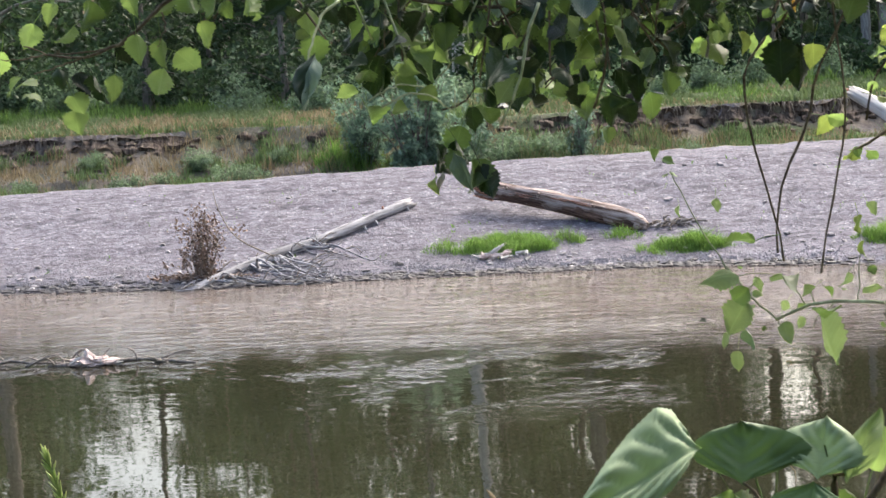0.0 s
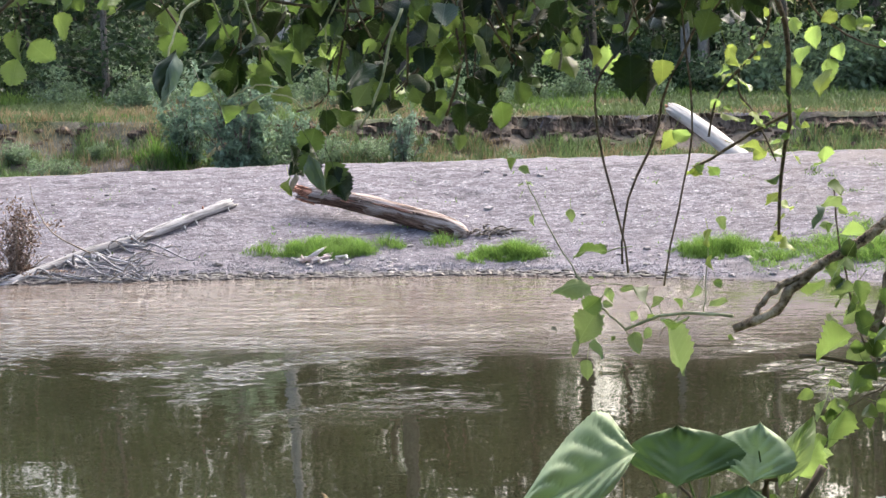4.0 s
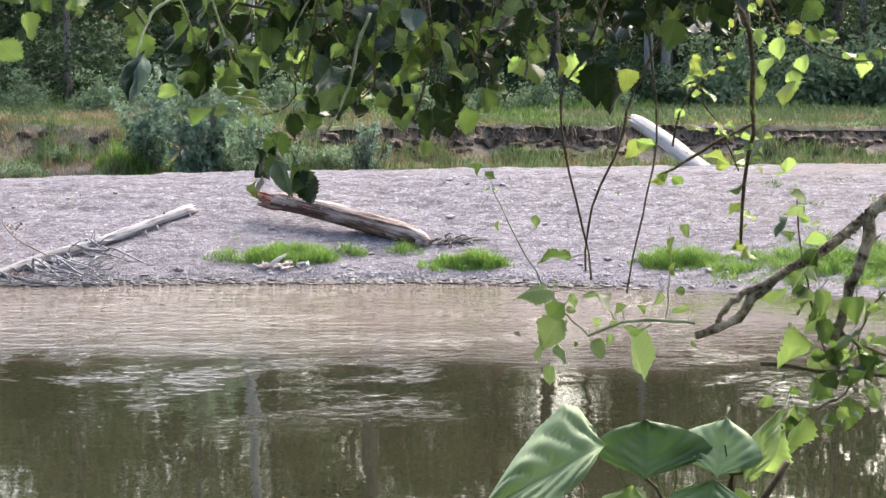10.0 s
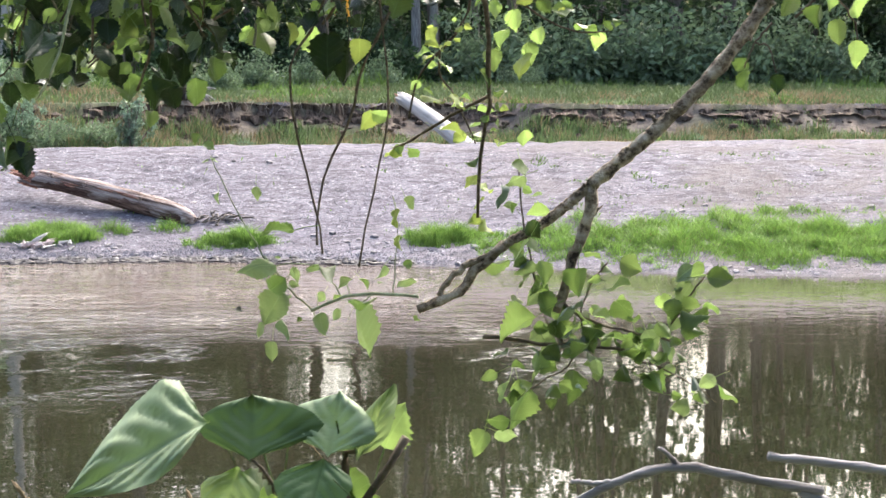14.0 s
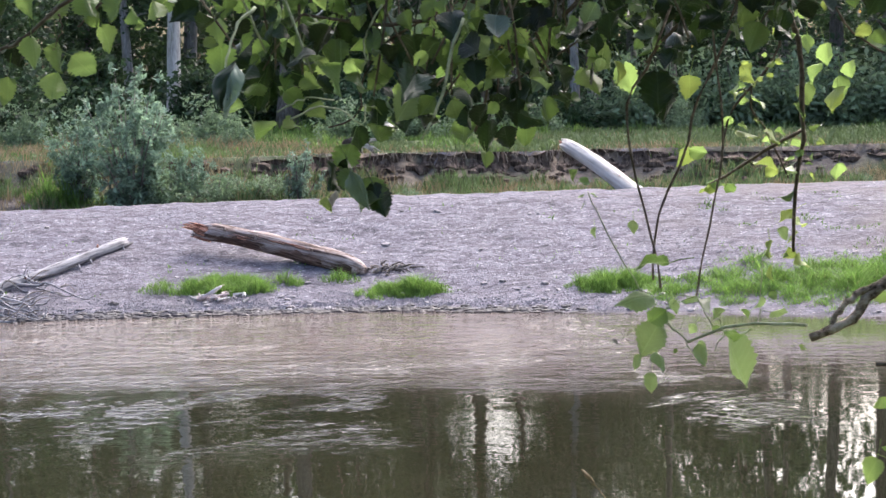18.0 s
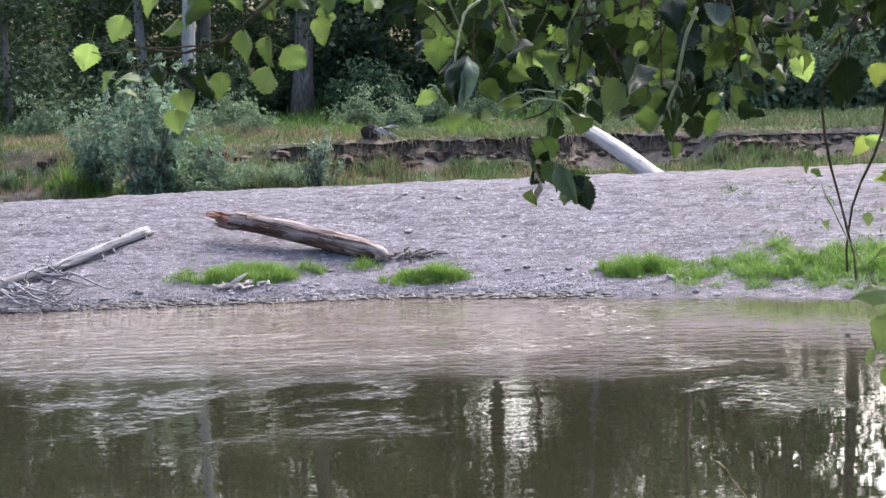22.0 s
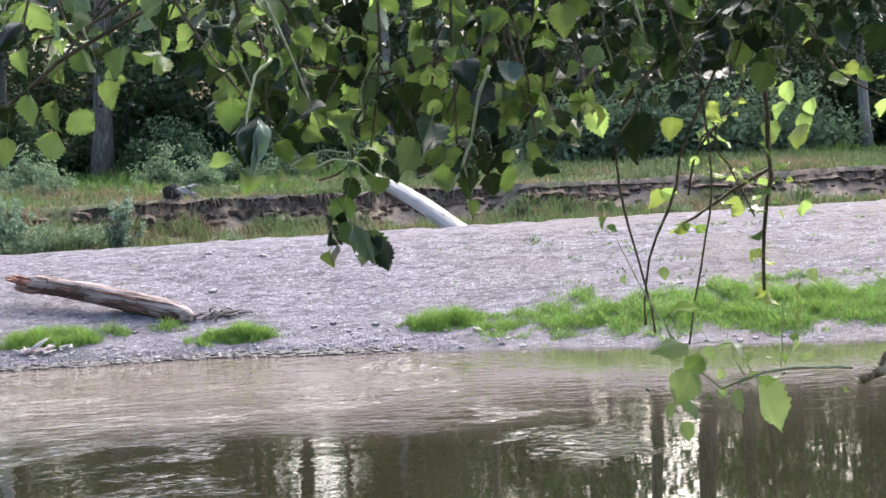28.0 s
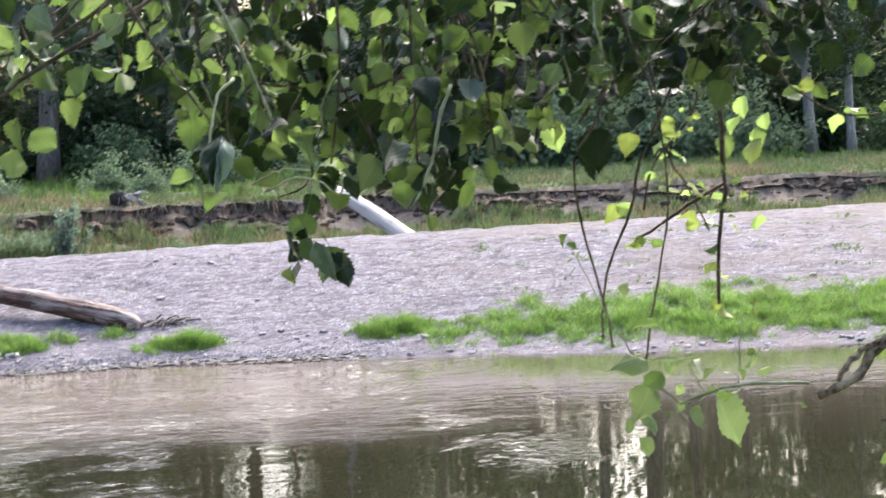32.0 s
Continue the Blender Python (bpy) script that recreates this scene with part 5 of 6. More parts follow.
SPRAY_LEAVES = [
    (-1.113, 3.603, 5.112, 0.057, -20, 10, LEAF_NEW),
    (-1.166, 3.592, 5.065, 0.057, -15, 5, LEAF_NEW),
    (-1.008, 3.499, 5.109, 0.054, -30, 15, LEAF_NEW),
    (-0.973, 3.525, 5.141, 0.064, -20, 20, LEAF_MID),
    (-1.086, 3.5, 5.032, 0.054, 10, 10, LEAF_NEW),
    (-1.126, 3.532, 5.019, 0.048, -35, 60, LEAF_NEW),
    (-1.087, 3.524, 5.003, 0.048, 5, 20, LEAF_NEW),
    (-0.991, 3.495, 4.975, 0.054, 8, 15, LEAF_NEW),
    (-1.005, 3.525, 4.941, 0.054, 0, 30, LEAF_NEW),
    (-1.035, 3.537, 5.029, 0.044, 10, 20, LEAF_OLD_SHADED),
    (-0.986, 3.509, 5.014, 0.054, 20, 40, LEAF_OLD_SHADED),
    (-0.946, 3.493, 5.006, 0.062, 15, -40, LEAF_OLD_SHADED),
    (-0.927, 3.52, 5.005, 0.058, -5, 10, LEAF_NEW),
    (-0.882, 3.538, 5.073, 0.058, 5, 50, LEAF_NEW),
]
SPRAY_LEAVES_UPPER = [
    (-0.841, 3.559, 5.066, 0.061, 5, 50, LEAF_NEW),
    (-0.801, 3.584, 5.049, 0.065, 35, 25, LEAF_NEW),
    (-0.85, 3.557, 5.013, 0.063, -5, 25, LEAF_NEW),
    (-0.85, 3.603, 5.154, 0.059, -20, 20, LEAF_NEW),
    (-0.922, 3.594, 5.066, 0.047, 10, 20, LEAF_OLD_SHADED),
    (-0.893, 3.561, 5.16, 0.055, 10, 30, LEAF_NEW),
    (-0.788, 3.568, 5.157, 0.059, 20, 30, LEAF_MID),
    (-0.728, 3.51, 5.148, 0.062, -10, 40, LEAF_MID),
    (-0.659, 3.5, 5.145, 0.062, 15, 20, LEAF_NEW),
    (-0.953, 3.569, 5.153, 0.053, 10, 25, LEAF_OLD_SHADED),
    (-1.044, 3.533, 5.149, 0.05, -20, 30, LEAF_NEW),
    (-0.75, 3.522, 5.095, 0.052, 20, 30, LEAF_NEW),
]
BOUGH_TWIGS = [
    (0.005, 0.0034, [(-0.037, 3.9, 5.192), (-0.116, 3.9, 5.151), (-0.183, 3.9, 5.137), (-0.26, 3.9, 5.131), (-0.337, 3.9, 5.138), (-0.412, 3.9, 5.154)]),
    (0.003, 0.0017, [(-0.412, 3.9, 5.154), (-0.446, 3.9, 5.118), (-0.475, 3.9, 5.075), (-0.493, 3.9, 5.043)]),
    (0.003, 0.0019, [(-0.176, 3.95, 5.139), (-0.222, 3.95, 5.113), (-0.268, 3.95, 5.076), (-0.298, 3.95, 5.016), (-0.303, 3.95, 4.961), (-0.339, 3.95, 4.935), (-0.367, 3.95, 4.928)]),
    (0.004, 0.0030, [(0.031, 4.1, 5.18), (-0.017, 4.1, 5.136), (-0.025, 4.1, 5.09), (-0.033, 4.1, 5.009), (-0.046, 4.1, 4.952), (-0.062, 4.1, 4.912)]),
    (0.008, 0.0039, [(0.653, 4.4, 5.397), (0.49, 4.4, 5.306), (0.384, 4.4, 5.277), (0.31, 4.4, 5.232), (0.257, 4.4, 5.196)]),
]
BOUGH_TWIGS_B = [
    (0.005, 0.0032, [(0.31, 4.4, 5.232), (0.198, 4.4, 5.195), (0.118, 4.4, 5.129), (0.065, 4.4, 5.099)]),
    (0.006, 0.0038, [(0.516, 4.3, 5.341), (0.46, 4.3, 5.243), (0.445, 4.3, 5.181), (0.378, 4.3, 5.115), (0.331, 4.3, 5.055)]),
    (0.004, 0.0025, [(-0.701, 4.3, 5.389), (-0.788, 4.3, 5.291), (-0.863, 4.3, 5.205), (-0.912, 4.3, 5.153)]),
    (0.005, 0.0035, [(-0.669, 4, 5.327), (-0.759, 4, 5.27), (-0.825, 4, 5.239), (-0.891, 4, 5.225)]),
]
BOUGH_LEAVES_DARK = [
    (-0.542, 4.007, 5.089, 0.118, -25, 10, LEAF_OLD_SHADED),
    (-0.449, 3.951, 5.085, 0.107, 10, 15, LEAF_OLD_SHADED),
    (-0.518, 3.933, 5.143, 0.081, -20, 20, LEAF_OLD_SHADED),
    (-0.5, 3.959, 5.012, 0.121, -20, 15, LEAF_OLD_SHADED),
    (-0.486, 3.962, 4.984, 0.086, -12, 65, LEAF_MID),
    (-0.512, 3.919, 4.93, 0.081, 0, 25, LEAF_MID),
    (-0.398, 3.989, 5.02, 0.099, 0, 10, LEAF_OLD_SHADED),
    (-0.185, 3.995, 5.047, 0.132, 5, 10, LEAF_OLD_SHADED),
    (-0.338, 3.959, 5.106, 0.07, 10, 30, LEAF_OLD_SHADED),
    (-0.271, 3.963, 4.949, 0.065, 0, 20, LEAF_OLD_SHADED),
    (-0.253, 3.98, 4.931, 0.063, -5, 15, LEAF_OLD_SHADED),
    (-0.214, 3.973, 4.938, 0.063, 5, 15, LEAF_OLD_SHADED),
    (-0.177, 3.915, 4.929, 0.071, -5, 25, LEAF_OLD_SHADED),
    (-0.306, 3.964, 4.903, 0.056, 0, 25, LEAF_OLD_SHADED),
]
BOUGH_LEAVES_LIGHT = [
    (-0.56, 3.92, 4.97, 0.051, -65, 10, LEAF_NEW),
    (-0.39, 3.915, 4.96, 0.051, 40, 10, LEAF_NEW),
    (-0.434, 3.925, 4.982, 0.055, 40, 30, LEAF_MID),
    (-0.444, 3.867, 4.934, 0.05, -40, 30, LEAF_NEW),
    (-0.349, 3.913, 5.072, 0.065, 0, 10, LEAF_MID),
    (-0.356, 3.907, 5.045, 0.058, 30, 30, LEAF_NEW),
    (-0.386, 3.896, 5.126, 0.064, 20, 40, LEAF_MID),
    (-0.396, 3.866, 5.061, 0.052, 0, 40, LEAF_NEW),
    (-0.271, 3.86, 5.095, 0.068, -30, 30, LEAF_MID),
    (-0.276, 3.958, 4.971, 0.054, 10, 20, LEAF_NEW),
    (-0.267, 3.852, 4.911, 0.059, 5, 20, LEAF_MID),
    (-0.13, 3.925, 5.136, 0.081, -70, 30, LEAF_MID),
    (-0.106, 3.844, 5.04, 0.068, 10, 55, LEAF_MID),
    (-0.298, 3.889, 5.015, 0.057, 10, 60, LEAF_MID),
]
BOUGH_LEAVES_RIGHT = [
    (-0.081, 4.19, 4.912, 0.076, 0, 20, LEAF_MID),
    (-0.024, 4.209, 4.898, 0.074, 0, 10, LEAF_OLD_SHADED),
    (0.009, 4.157, 4.897, 0.061, 10, 20, LEAF_OLD_SHADED),
    (-0.036, 4.149, 4.848, 0.044, 0, 20, LEAF_NEW),
    (0.06, 4.254, 4.906, 0.07, 5, 20, LEAF_MID),
    (0.033, 4.15, 4.949, 0.066, 0, 15, LEAF_OLD_SHADED),
    (-0.001, 4.232, 4.962, 0.07, 0, 30, LEAF_OLD_SHADED),
    (0.096, 4.168, 4.953, 0.061, 0, 40, LEAF_MID),
    (0.205, 4.244, 5.018, 0.077, 20, 15, LEAF_NEW),
    (0.26, 4.231, 5.032, 0.055, 10, 50, LEAF_YELLOW),
    (0.334, 4.15, 4.986, 0.103, 0, 5, LEAF_OLD_SHADED),
    (0.402, 4.155, 4.998, 0.059, 0, 20, LEAF_YELLOW),
    (0.211, 4.156, 5.055, 0.069, 40, 40, LEAF_MID),
]
PENDANT_LEAVES = [
    (-0.359, 3.817, 4.826, 0.082, -8, 66, LEAF_OLD_SHADED),
    (-0.331, 3.859, 4.865, 0.07, -15, 15, LEAF_MID),
    (-0.321, 3.79, 4.822, 0.062, 10, 40, LEAF_MID),
    (-0.295, 3.801, 4.795, 0.09, 0, 45, LEAF_MID),
    (-0.269, 3.788, 4.784, 0.074, 15, 10, LEAF_OLD_SHADED),
    (-0.368, 3.765, 4.784, 0.042, 0, 60, LEAF_YELLOW),
    (-0.319, 3.846, 4.843, 0.057, 20, 50, LEAF_OLD_SHADED),
]
RIGHT_TWIGS = [
    (0.0034, 0.0024, [(0.344, 4.03, 5.167), (0.304, 4.03, 5.062), (0.258, 4.03, 4.991), (0.248, 4.03, 4.943), (0.257, 4.03, 4.861), (0.281, 4.03, 4.753), (0.304, 4.03, 4.664), (0.317, 4.03, 4.58)]),
    (0.0036, 0.0024, [(0.479, 4.07, 5.123), (0.433, 4.07, 5.027), (0.396, 4.07, 4.95), (0.379, 4.07, 4.86), (0.332, 4.07, 4.763), (0.309, 4.07, 4.679), (0.308, 4.07, 4.594)]),
    (0.0026, 0.0022, [(0.423, 4.05, 5.169), (0.437, 4.05, 5.075), (0.446, 4.05, 4.992), (0.455, 4.05, 4.897), (0.445, 4.05, 4.801), (0.422, 4.05, 4.694), (0.394, 4.05, 4.549)]),
]
RIGHT_TWIGS_B = [
    (0.008, 0.0040, [(0.651, 4.54, 5.349), (0.68, 4.54, 5.231), (0.722, 4.54, 5.126), (0.735, 4.54, 5.019), (0.734, 4.54, 4.913), (0.74, 4.54, 4.88), (0.723, 4.54, 4.806), (0.714, 4.54, 4.712), (0.712, 4.54, 4.611)]),
    (0.005, 0.0033, [(0.734, 4.54, 4.897), (0.654, 4.54, 4.855), (0.561, 4.54, 4.798), (0.512, 4.54, 4.773)]),
    (0.004, 0.0027, [(0.703, 4.6, 5.167), (0.685, 4.6, 5.073), (0.632, 4.6, 5.005), (0.579, 4.6, 4.944), (0.554, 4.6, 4.842)]),
    (0.003, 0.0020, [(0.626, 4.6, 4.998), (0.629, 4.6, 4.945), (0.669, 4.6, 4.884), (0.714, 4.6, 4.783)]),
    (0.003, 0.0018, [(0.645, 4, 5.227), (0.67, 4, 5.181), (0.704, 4, 5.117), (0.754, 4, 5.077), (0.837, 4, 5.042), (0.908, 4, 5.043)]),
]
RIGHT_LEAVES_LIGHT = [
    (0.752, 4.559, 5.097, 0.054, 0, 20, LEAF_NEW),
    (0.804, 4.584, 5.071, 0.059, 10, 15, LEAF_NEW),
    (0.769, 4.557, 5.033, 0.056, -10, 30, LEAF_NEW),
    (0.866, 4.603, 5.034, 0.054, 20, 20, LEAF_NEW),
    (0.844, 4.594, 4.996, 0.062, 10, 10, LEAF_NEW),
    (0.748, 4.561, 4.977, 0.062, 0, 10, LEAF_NEW),
    (0.814, 4.568, 4.967, 0.073, -20, 60, LEAF_YELLOW),
    (0.444, 4.51, 4.838, 0.053, -40, 20, LEAF_YELLOW),
    (0.48, 4.5, 4.851, 0.058, 60, 30, LEAF_NEW),
    (0.655, 4.569, 4.815, 0.065, 70, 20, LEAF_YELLOW),
    (0.605, 4.533, 4.892, 0.059, 70, 50, LEAF_YELLOW),
    (0.66, 4.522, 4.883, 0.053, 30, 50, LEAF_YELLOW),
]
RIGHT_LEAVES_SPRIG = [
    (0.733, 4.559, 4.864, 0.046, 60, 40, LEAF_NEW),
    (0.827, 4.584, 4.798, 0.046, 0, 10, LEAF_NEW),
    (0.7, 4.557, 4.694, 0.046, -50, 30, LEAF_YELLOW),
    (0.741, 4.603, 4.674, 0.043, 40, 40, LEAF_YELLOW),
    (0.724, 4.594, 4.64, 0.041, -10, 50, LEAF_YELLOW),
    (0.739, 4.561, 4.586, 0.048, 30, 40, LEAF_YELLOW),
    (0.71, 4.568, 4.602, 0.035, -40, 40, LEAF_YELLOW),
    (0.6, 4.51, 5.031, 0.064, 20, 60, LEAF_YELLOW),
    (0.566, 4.5, 4.998, 0.053, -20, 40, LEAF_NEW),
    (0.638, 4.569, 4.965, 0.054, 20, 40, LEAF_NEW),
    (0.724, 4.533, 4.94, 0.051, 30, 40, LEAF_NEW),
    (0.526, 4.522, 4.768, 0.024, 0, 20, LEAF_MID),
]
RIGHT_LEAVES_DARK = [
    (0.395, 4.407, 4.971, 0.106, 0, 10, LEAF_OLD_SHADED),
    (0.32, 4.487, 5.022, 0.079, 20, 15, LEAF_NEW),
    (0.534, 4.479, 5.181, 0.106, 0, 15, LEAF_OLD_SHADED),
    (0.603, 4.496, 5.123, 0.079, 0, 15, LEAF_OLD_SHADED),
    (0.49, 4.49, 5.142, 0.1, 0, 10, LEAF_OLD_SHADED),
    (0.422, 4.463, 5.121, 0.079, 10, 25, LEAF_OLD_SHADED),
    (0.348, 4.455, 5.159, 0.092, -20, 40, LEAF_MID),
    (0.734, 4.503, 5.21, 0.074, 0, 10, LEAF_OLD_SHADED),
    (0.596, 4.506, 5.209, 0.08, 10, 15, LEAF_OLD_SHADED),
    (0.792, 4.425, 5.226, 0.065, 10, 20, LEAF_OLD_SHADED),
    (0.88, 4.508, 5.211, 0.069, 0, 15, LEAF_OLD_SHADED),
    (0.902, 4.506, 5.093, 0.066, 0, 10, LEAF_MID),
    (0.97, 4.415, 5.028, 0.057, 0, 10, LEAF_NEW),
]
LOW_TWIGS = [
    (0.003, 0.0028, [(0.419, 3.15, 4.6), (0.356, 3.217, 4.596), (0.305, 3.283, 4.582), (0.259, 3.35, 4.552)]),
    (0.002, 0.0015, [(0.26, 3.36, 4.551), (0.227, 3.36, 4.582), (0.203, 3.36, 4.612), (0.178, 3.36, 4.646)]),
    (0.0016, 0.0010, [(0.198, 3.36, 4.612), (0.168, 3.36, 4.66), (0.129, 3.36, 4.729), (0.1, 3.36, 4.787), (0.088, 3.36, 4.816)]),
    (0.0016, 0.0010, [(0.313, 3.4, 4.567), (0.298, 3.4, 4.597), (0.288, 3.4, 4.622)]),
    (0.0015, 0.0010, [(0.262, 3.4, 4.545), (0.274, 3.4, 4.527), (0.286, 3.4, 4.512)]),
    (0.0016, 0.0010, [(0.372, 3.5, 4.559), (0.341, 3.5, 4.534), (0.331, 3.5, 4.513)]),
    (0.0014, 0.0008, [(0.413, 3.5, 4.558), (0.417, 3.5, 4.626), (0.422, 3.5, 4.688)]),
]
LOW_LEAVES = [
    (0.162, 3.324, 4.632, 0.072, -80, 25, LEAF_THIN),
    (0.191, 3.354, 4.555, 0.068, -30, 20, LEAF_THIN),
    (0.283, 3.337, 4.626, 0.064, 35, 30, LEAF_MID),
    (0.345, 3.36, 4.51, 0.099, 12, 68, LEAF_THIN),
    (0.198, 3.363, 4.69, 0.063, -85, 40, LEAF_MID),
    (0.272, 3.307, 4.533, 0.043, 10, 30, LEAF_THIN),
    (0.197, 3.301, 4.602, 0.046, -40, 30, LEAF_MID),
    (0.218, 3.384, 4.516, 0.042, 20, 50, LEAF_PALE),
    (0.19, 3.326, 4.484, 0.037, 0, 40, LEAF_THIN),
    (0.374, 3.323, 4.618, 0.037, -20, 40, LEAF_THIN),
    (0.428, 3.4, 4.596, 0.038, 60, 30, LEAF_THIN),
    (0.344, 3.347, 4.565, 0.052, 80, 55, LEAF_MID),
    (0.086, 3.384, 4.83, 0.023, 60, 20, LEAF_MID),
    (0.163, 3.348, 4.752, 0.027, 0, 40, LEAF_THIN),
    (0.1, 3.364, 4.744, 0.021, 0, 60, LEAF_THIN),
]
LOW_LEAVES_SMALL = [
    (0.092, 3.315, 4.811, 0.018, 0, 30, LEAF_THIN),
    (0.403, 3.363, 4.708, 0.038, 0, 60, LEAF_YELLOW),
    (0.412, 3.387, 4.664, 0.031, 0, 60, LEAF_YELLOW),
    (0.426, 3.352, 4.735, 0.027, 30, 50, LEAF_THIN),
    (0.135, 3.374, 4.55, 0.015, 40, 20, LEAF_OLD_SHADED),
    (0.172, 3.367, 4.515, 0.031, -20, 60, LEAF_THIN),
    (0.227, 3.306, 4.616, 0.031, 20, 40, LEAF_THIN),
    (0.317, 3.376, 4.594, 0.029, -50, 40, LEAF_THIN),
]
PALE_STEMS = [
    (0.0034, 0.0022, [(-0.123, 3.33, 5.115), (-0.144, 3.33, 5.06), (-0.16, 3.33, 4.994), (-0.178, 3.33, 4.945), (-0.198, 3.33, 4.911)]),
    (0.003, 0.002, [(-0.478, 3.4, 5.142), (-0.505, 3.38, 5.116), (-0.52, 3.35, 5.075), (-0.53, 3.32, 5.027)]),
    (0.0022, 0.0015, [(-0.427, 3.5, 4.948), (-0.378, 3.5, 4.969), (-0.335, 3.5, 4.963), (-0.299, 3.5, 4.936), (-0.292, 3.5, 4.972)]),
    (0.002, 0.0014, [(-0.45, 3.5, 4.961), (-0.399, 3.5, 4.985), (-0.347, 3.5, 4.981)]),
    (0.0024, 0.0016, [(-0.341, 4.0, 5.033), (-0.373, 4.0, 5.0), (-0.408, 4.0, 4.985)]),
    (0.0025, 0.0018, [(-0.254, 3.8, 5.165), (-0.288, 3.8, 5.109), (-0.29, 3.8, 5.054)]),
]
LIMB = [
    (0.014, 0.0128, [(1.07, 3.1, 5.337), (1.009, 3.1, 5.16), (0.972, 3.1, 5.077), (0.892, 3.1, 4.967), (0.805, 3.1, 4.88), (0.732, 3.1, 4.817), (0.691, 3.1, 4.783)]),
    (0.01, 0.0091, [(0.691, 3.1, 4.783), (0.618, 3.1, 4.725), (0.554, 3.1, 4.689)]),
]
LIMB_FORKS = [
    (0.011, 0.0073, [(0.691, 3.1, 4.783), (0.69, 3.1, 4.737), (0.667, 3.1, 4.678), (0.651, 3.1, 4.614), (0.638, 3.1, 4.579)]),
    (0.009, 0.0073, [(0.554, 3.1, 4.689), (0.509, 3.1, 4.65), (0.478, 3.1, 4.612), (0.414, 3.1, 4.585)]),
    (0.006, 0.0046, [(0.532, 3.1, 4.673), (0.491, 3.1, 4.655), (0.464, 3.1, 4.632), (0.447, 3.1, 4.607)]),
    (0.004, 0.0009, [(0.697, 3.1, 4.737), (0.712, 3.1, 4.751)]),
    (0.005, 0.0018, [(0.969, 3.1, 5.073), (0.985, 3.1, 5.084)]),
    (0.005, 0.0018, [(0.801, 3.1, 4.88), (0.789, 3.1, 4.898)]),
]
SHOOT_TWIGS = [
    (0.004, 0.0018, [(0.637, 3.1, 4.604), (0.677, 3.1, 4.572), (0.733, 3.1, 4.553), (0.827, 3.1, 4.53)]),
    (0.004, 0.0023, [(0.52, 3.1, 4.54), (0.585, 3.1, 4.533), (0.65, 3.1, 4.525), (0.724, 3.1, 4.521), (0.79, 3.1, 4.507)]),
    (0.002, 0.0014, [(0.65, 3.1, 4.531), (0.621, 3.1, 4.568), (0.596, 3.1, 4.659), (0.581, 3.1, 4.742), (0.573, 3.1, 4.819)]),
    (0.002, 0.0014, [(0.79, 3.1, 4.521), (0.836, 3.1, 4.567), (0.865, 3.1, 4.613), (0.891, 3.1, 4.645)]),
    (0.002, 0.0014, [(0.696, 3.1, 4.521), (0.677, 3.1, 4.567), (0.699, 3.1, 4.632), (0.722, 3.1, 4.659)]),
    (0.0018, 0.0009, [(0.678, 3.1, 4.521), (0.65, 3.1, 4.484), (0.586, 3.1, 4.448), (0.559, 3.1, 4.392)]),
]
SHOOT_TWIGS_B = [
    (0.0018, 0.0009, [(0.734, 3.1, 4.521), (0.791, 3.1, 4.493), (0.857, 3.1, 4.464), (0.905, 3.1, 4.428)]),
]
SHOOT_LEAVES = [
    (0.614, 3.153, 4.733, 0.046, -50, 20, LEAF_NEW),
    (0.538, 3.142, 4.655, 0.059, -80, 40, LEAF_NEW),
    (0.606, 3.049, 4.647, 0.045, 0, 10, LEAF_NEW),
    (0.666, 3.075, 4.63, 0.054, 0, 10, LEAF_MID),
    (0.896, 3.05, 4.637, 0.049, 80, 15, LEAF_MID),
    (0.572, 3.082, 4.557, 0.073, -50, 15, LEAF_NEW),
    (0.616, 3.074, 4.594, 0.045, 20, 30, LEAF_MID),
    (0.729, 3.045, 4.629, 0.045, 30, 40, LEAF_NEW),
    (0.753, 3.075, 4.658, 0.045, 60, 40, LEAF_NEW),
    (0.695, 3.087, 4.675, 0.033, 80, 50, LEAF_NEW),
    (0.742, 3.059, 4.587, 0.047, 40, 20, LEAF_MID),
    (0.854, 3.043, 4.579, 0.05, 60, 15, LEAF_MID),
    (0.823, 3.07, 4.585, 0.04, 0, 20, LEAF_MID),
    (0.638, 3.088, 4.551, 0.036, 0, 20, LEAF_MID),
]
SHOOT_LEAVES_LOWER = [
    (0.752, 3.12, 4.532, 0.07, 80, 25, LEAF_MID),
    (0.804, 3.115, 4.467, 0.07, 60, 25, LEAF_MID),
    (0.67, 3.125, 4.452, 0.061, -15, 20, LEAF_MID),
    (0.572, 3.067, 4.426, 0.069, -25, 35, LEAF_NEW),
    (0.515, 3.113, 4.363, 0.046, -30, 30, LEAF_NEW),
    (0.531, 3.107, 4.473, 0.031, -60, 20, LEAF_NEW),
    (0.608, 3.096, 4.499, 0.04, -20, 30, LEAF_MID),
    (0.699, 3.066, 4.485, 0.036, 10, 40, LEAF_NEW),
    (0.67, 3.06, 4.518, 0.047, -30, 20, LEAF_MID),
    (0.88, 3.158, 4.54, 0.046, 60, 20, LEAF_MID),
    (0.572, 3.052, 4.813, 0.036, 10, 30, LEAF_NEW),
    (0.908, 3.125, 4.582, 0.037, 40, 40, LEAF_MID),
    (0.621, 3.044, 4.521, 0.041, 30, 20, LEAF_MID),
    (0.774, 3.089, 4.513, 0.036, -40, 40, LEAF_NEW),
]
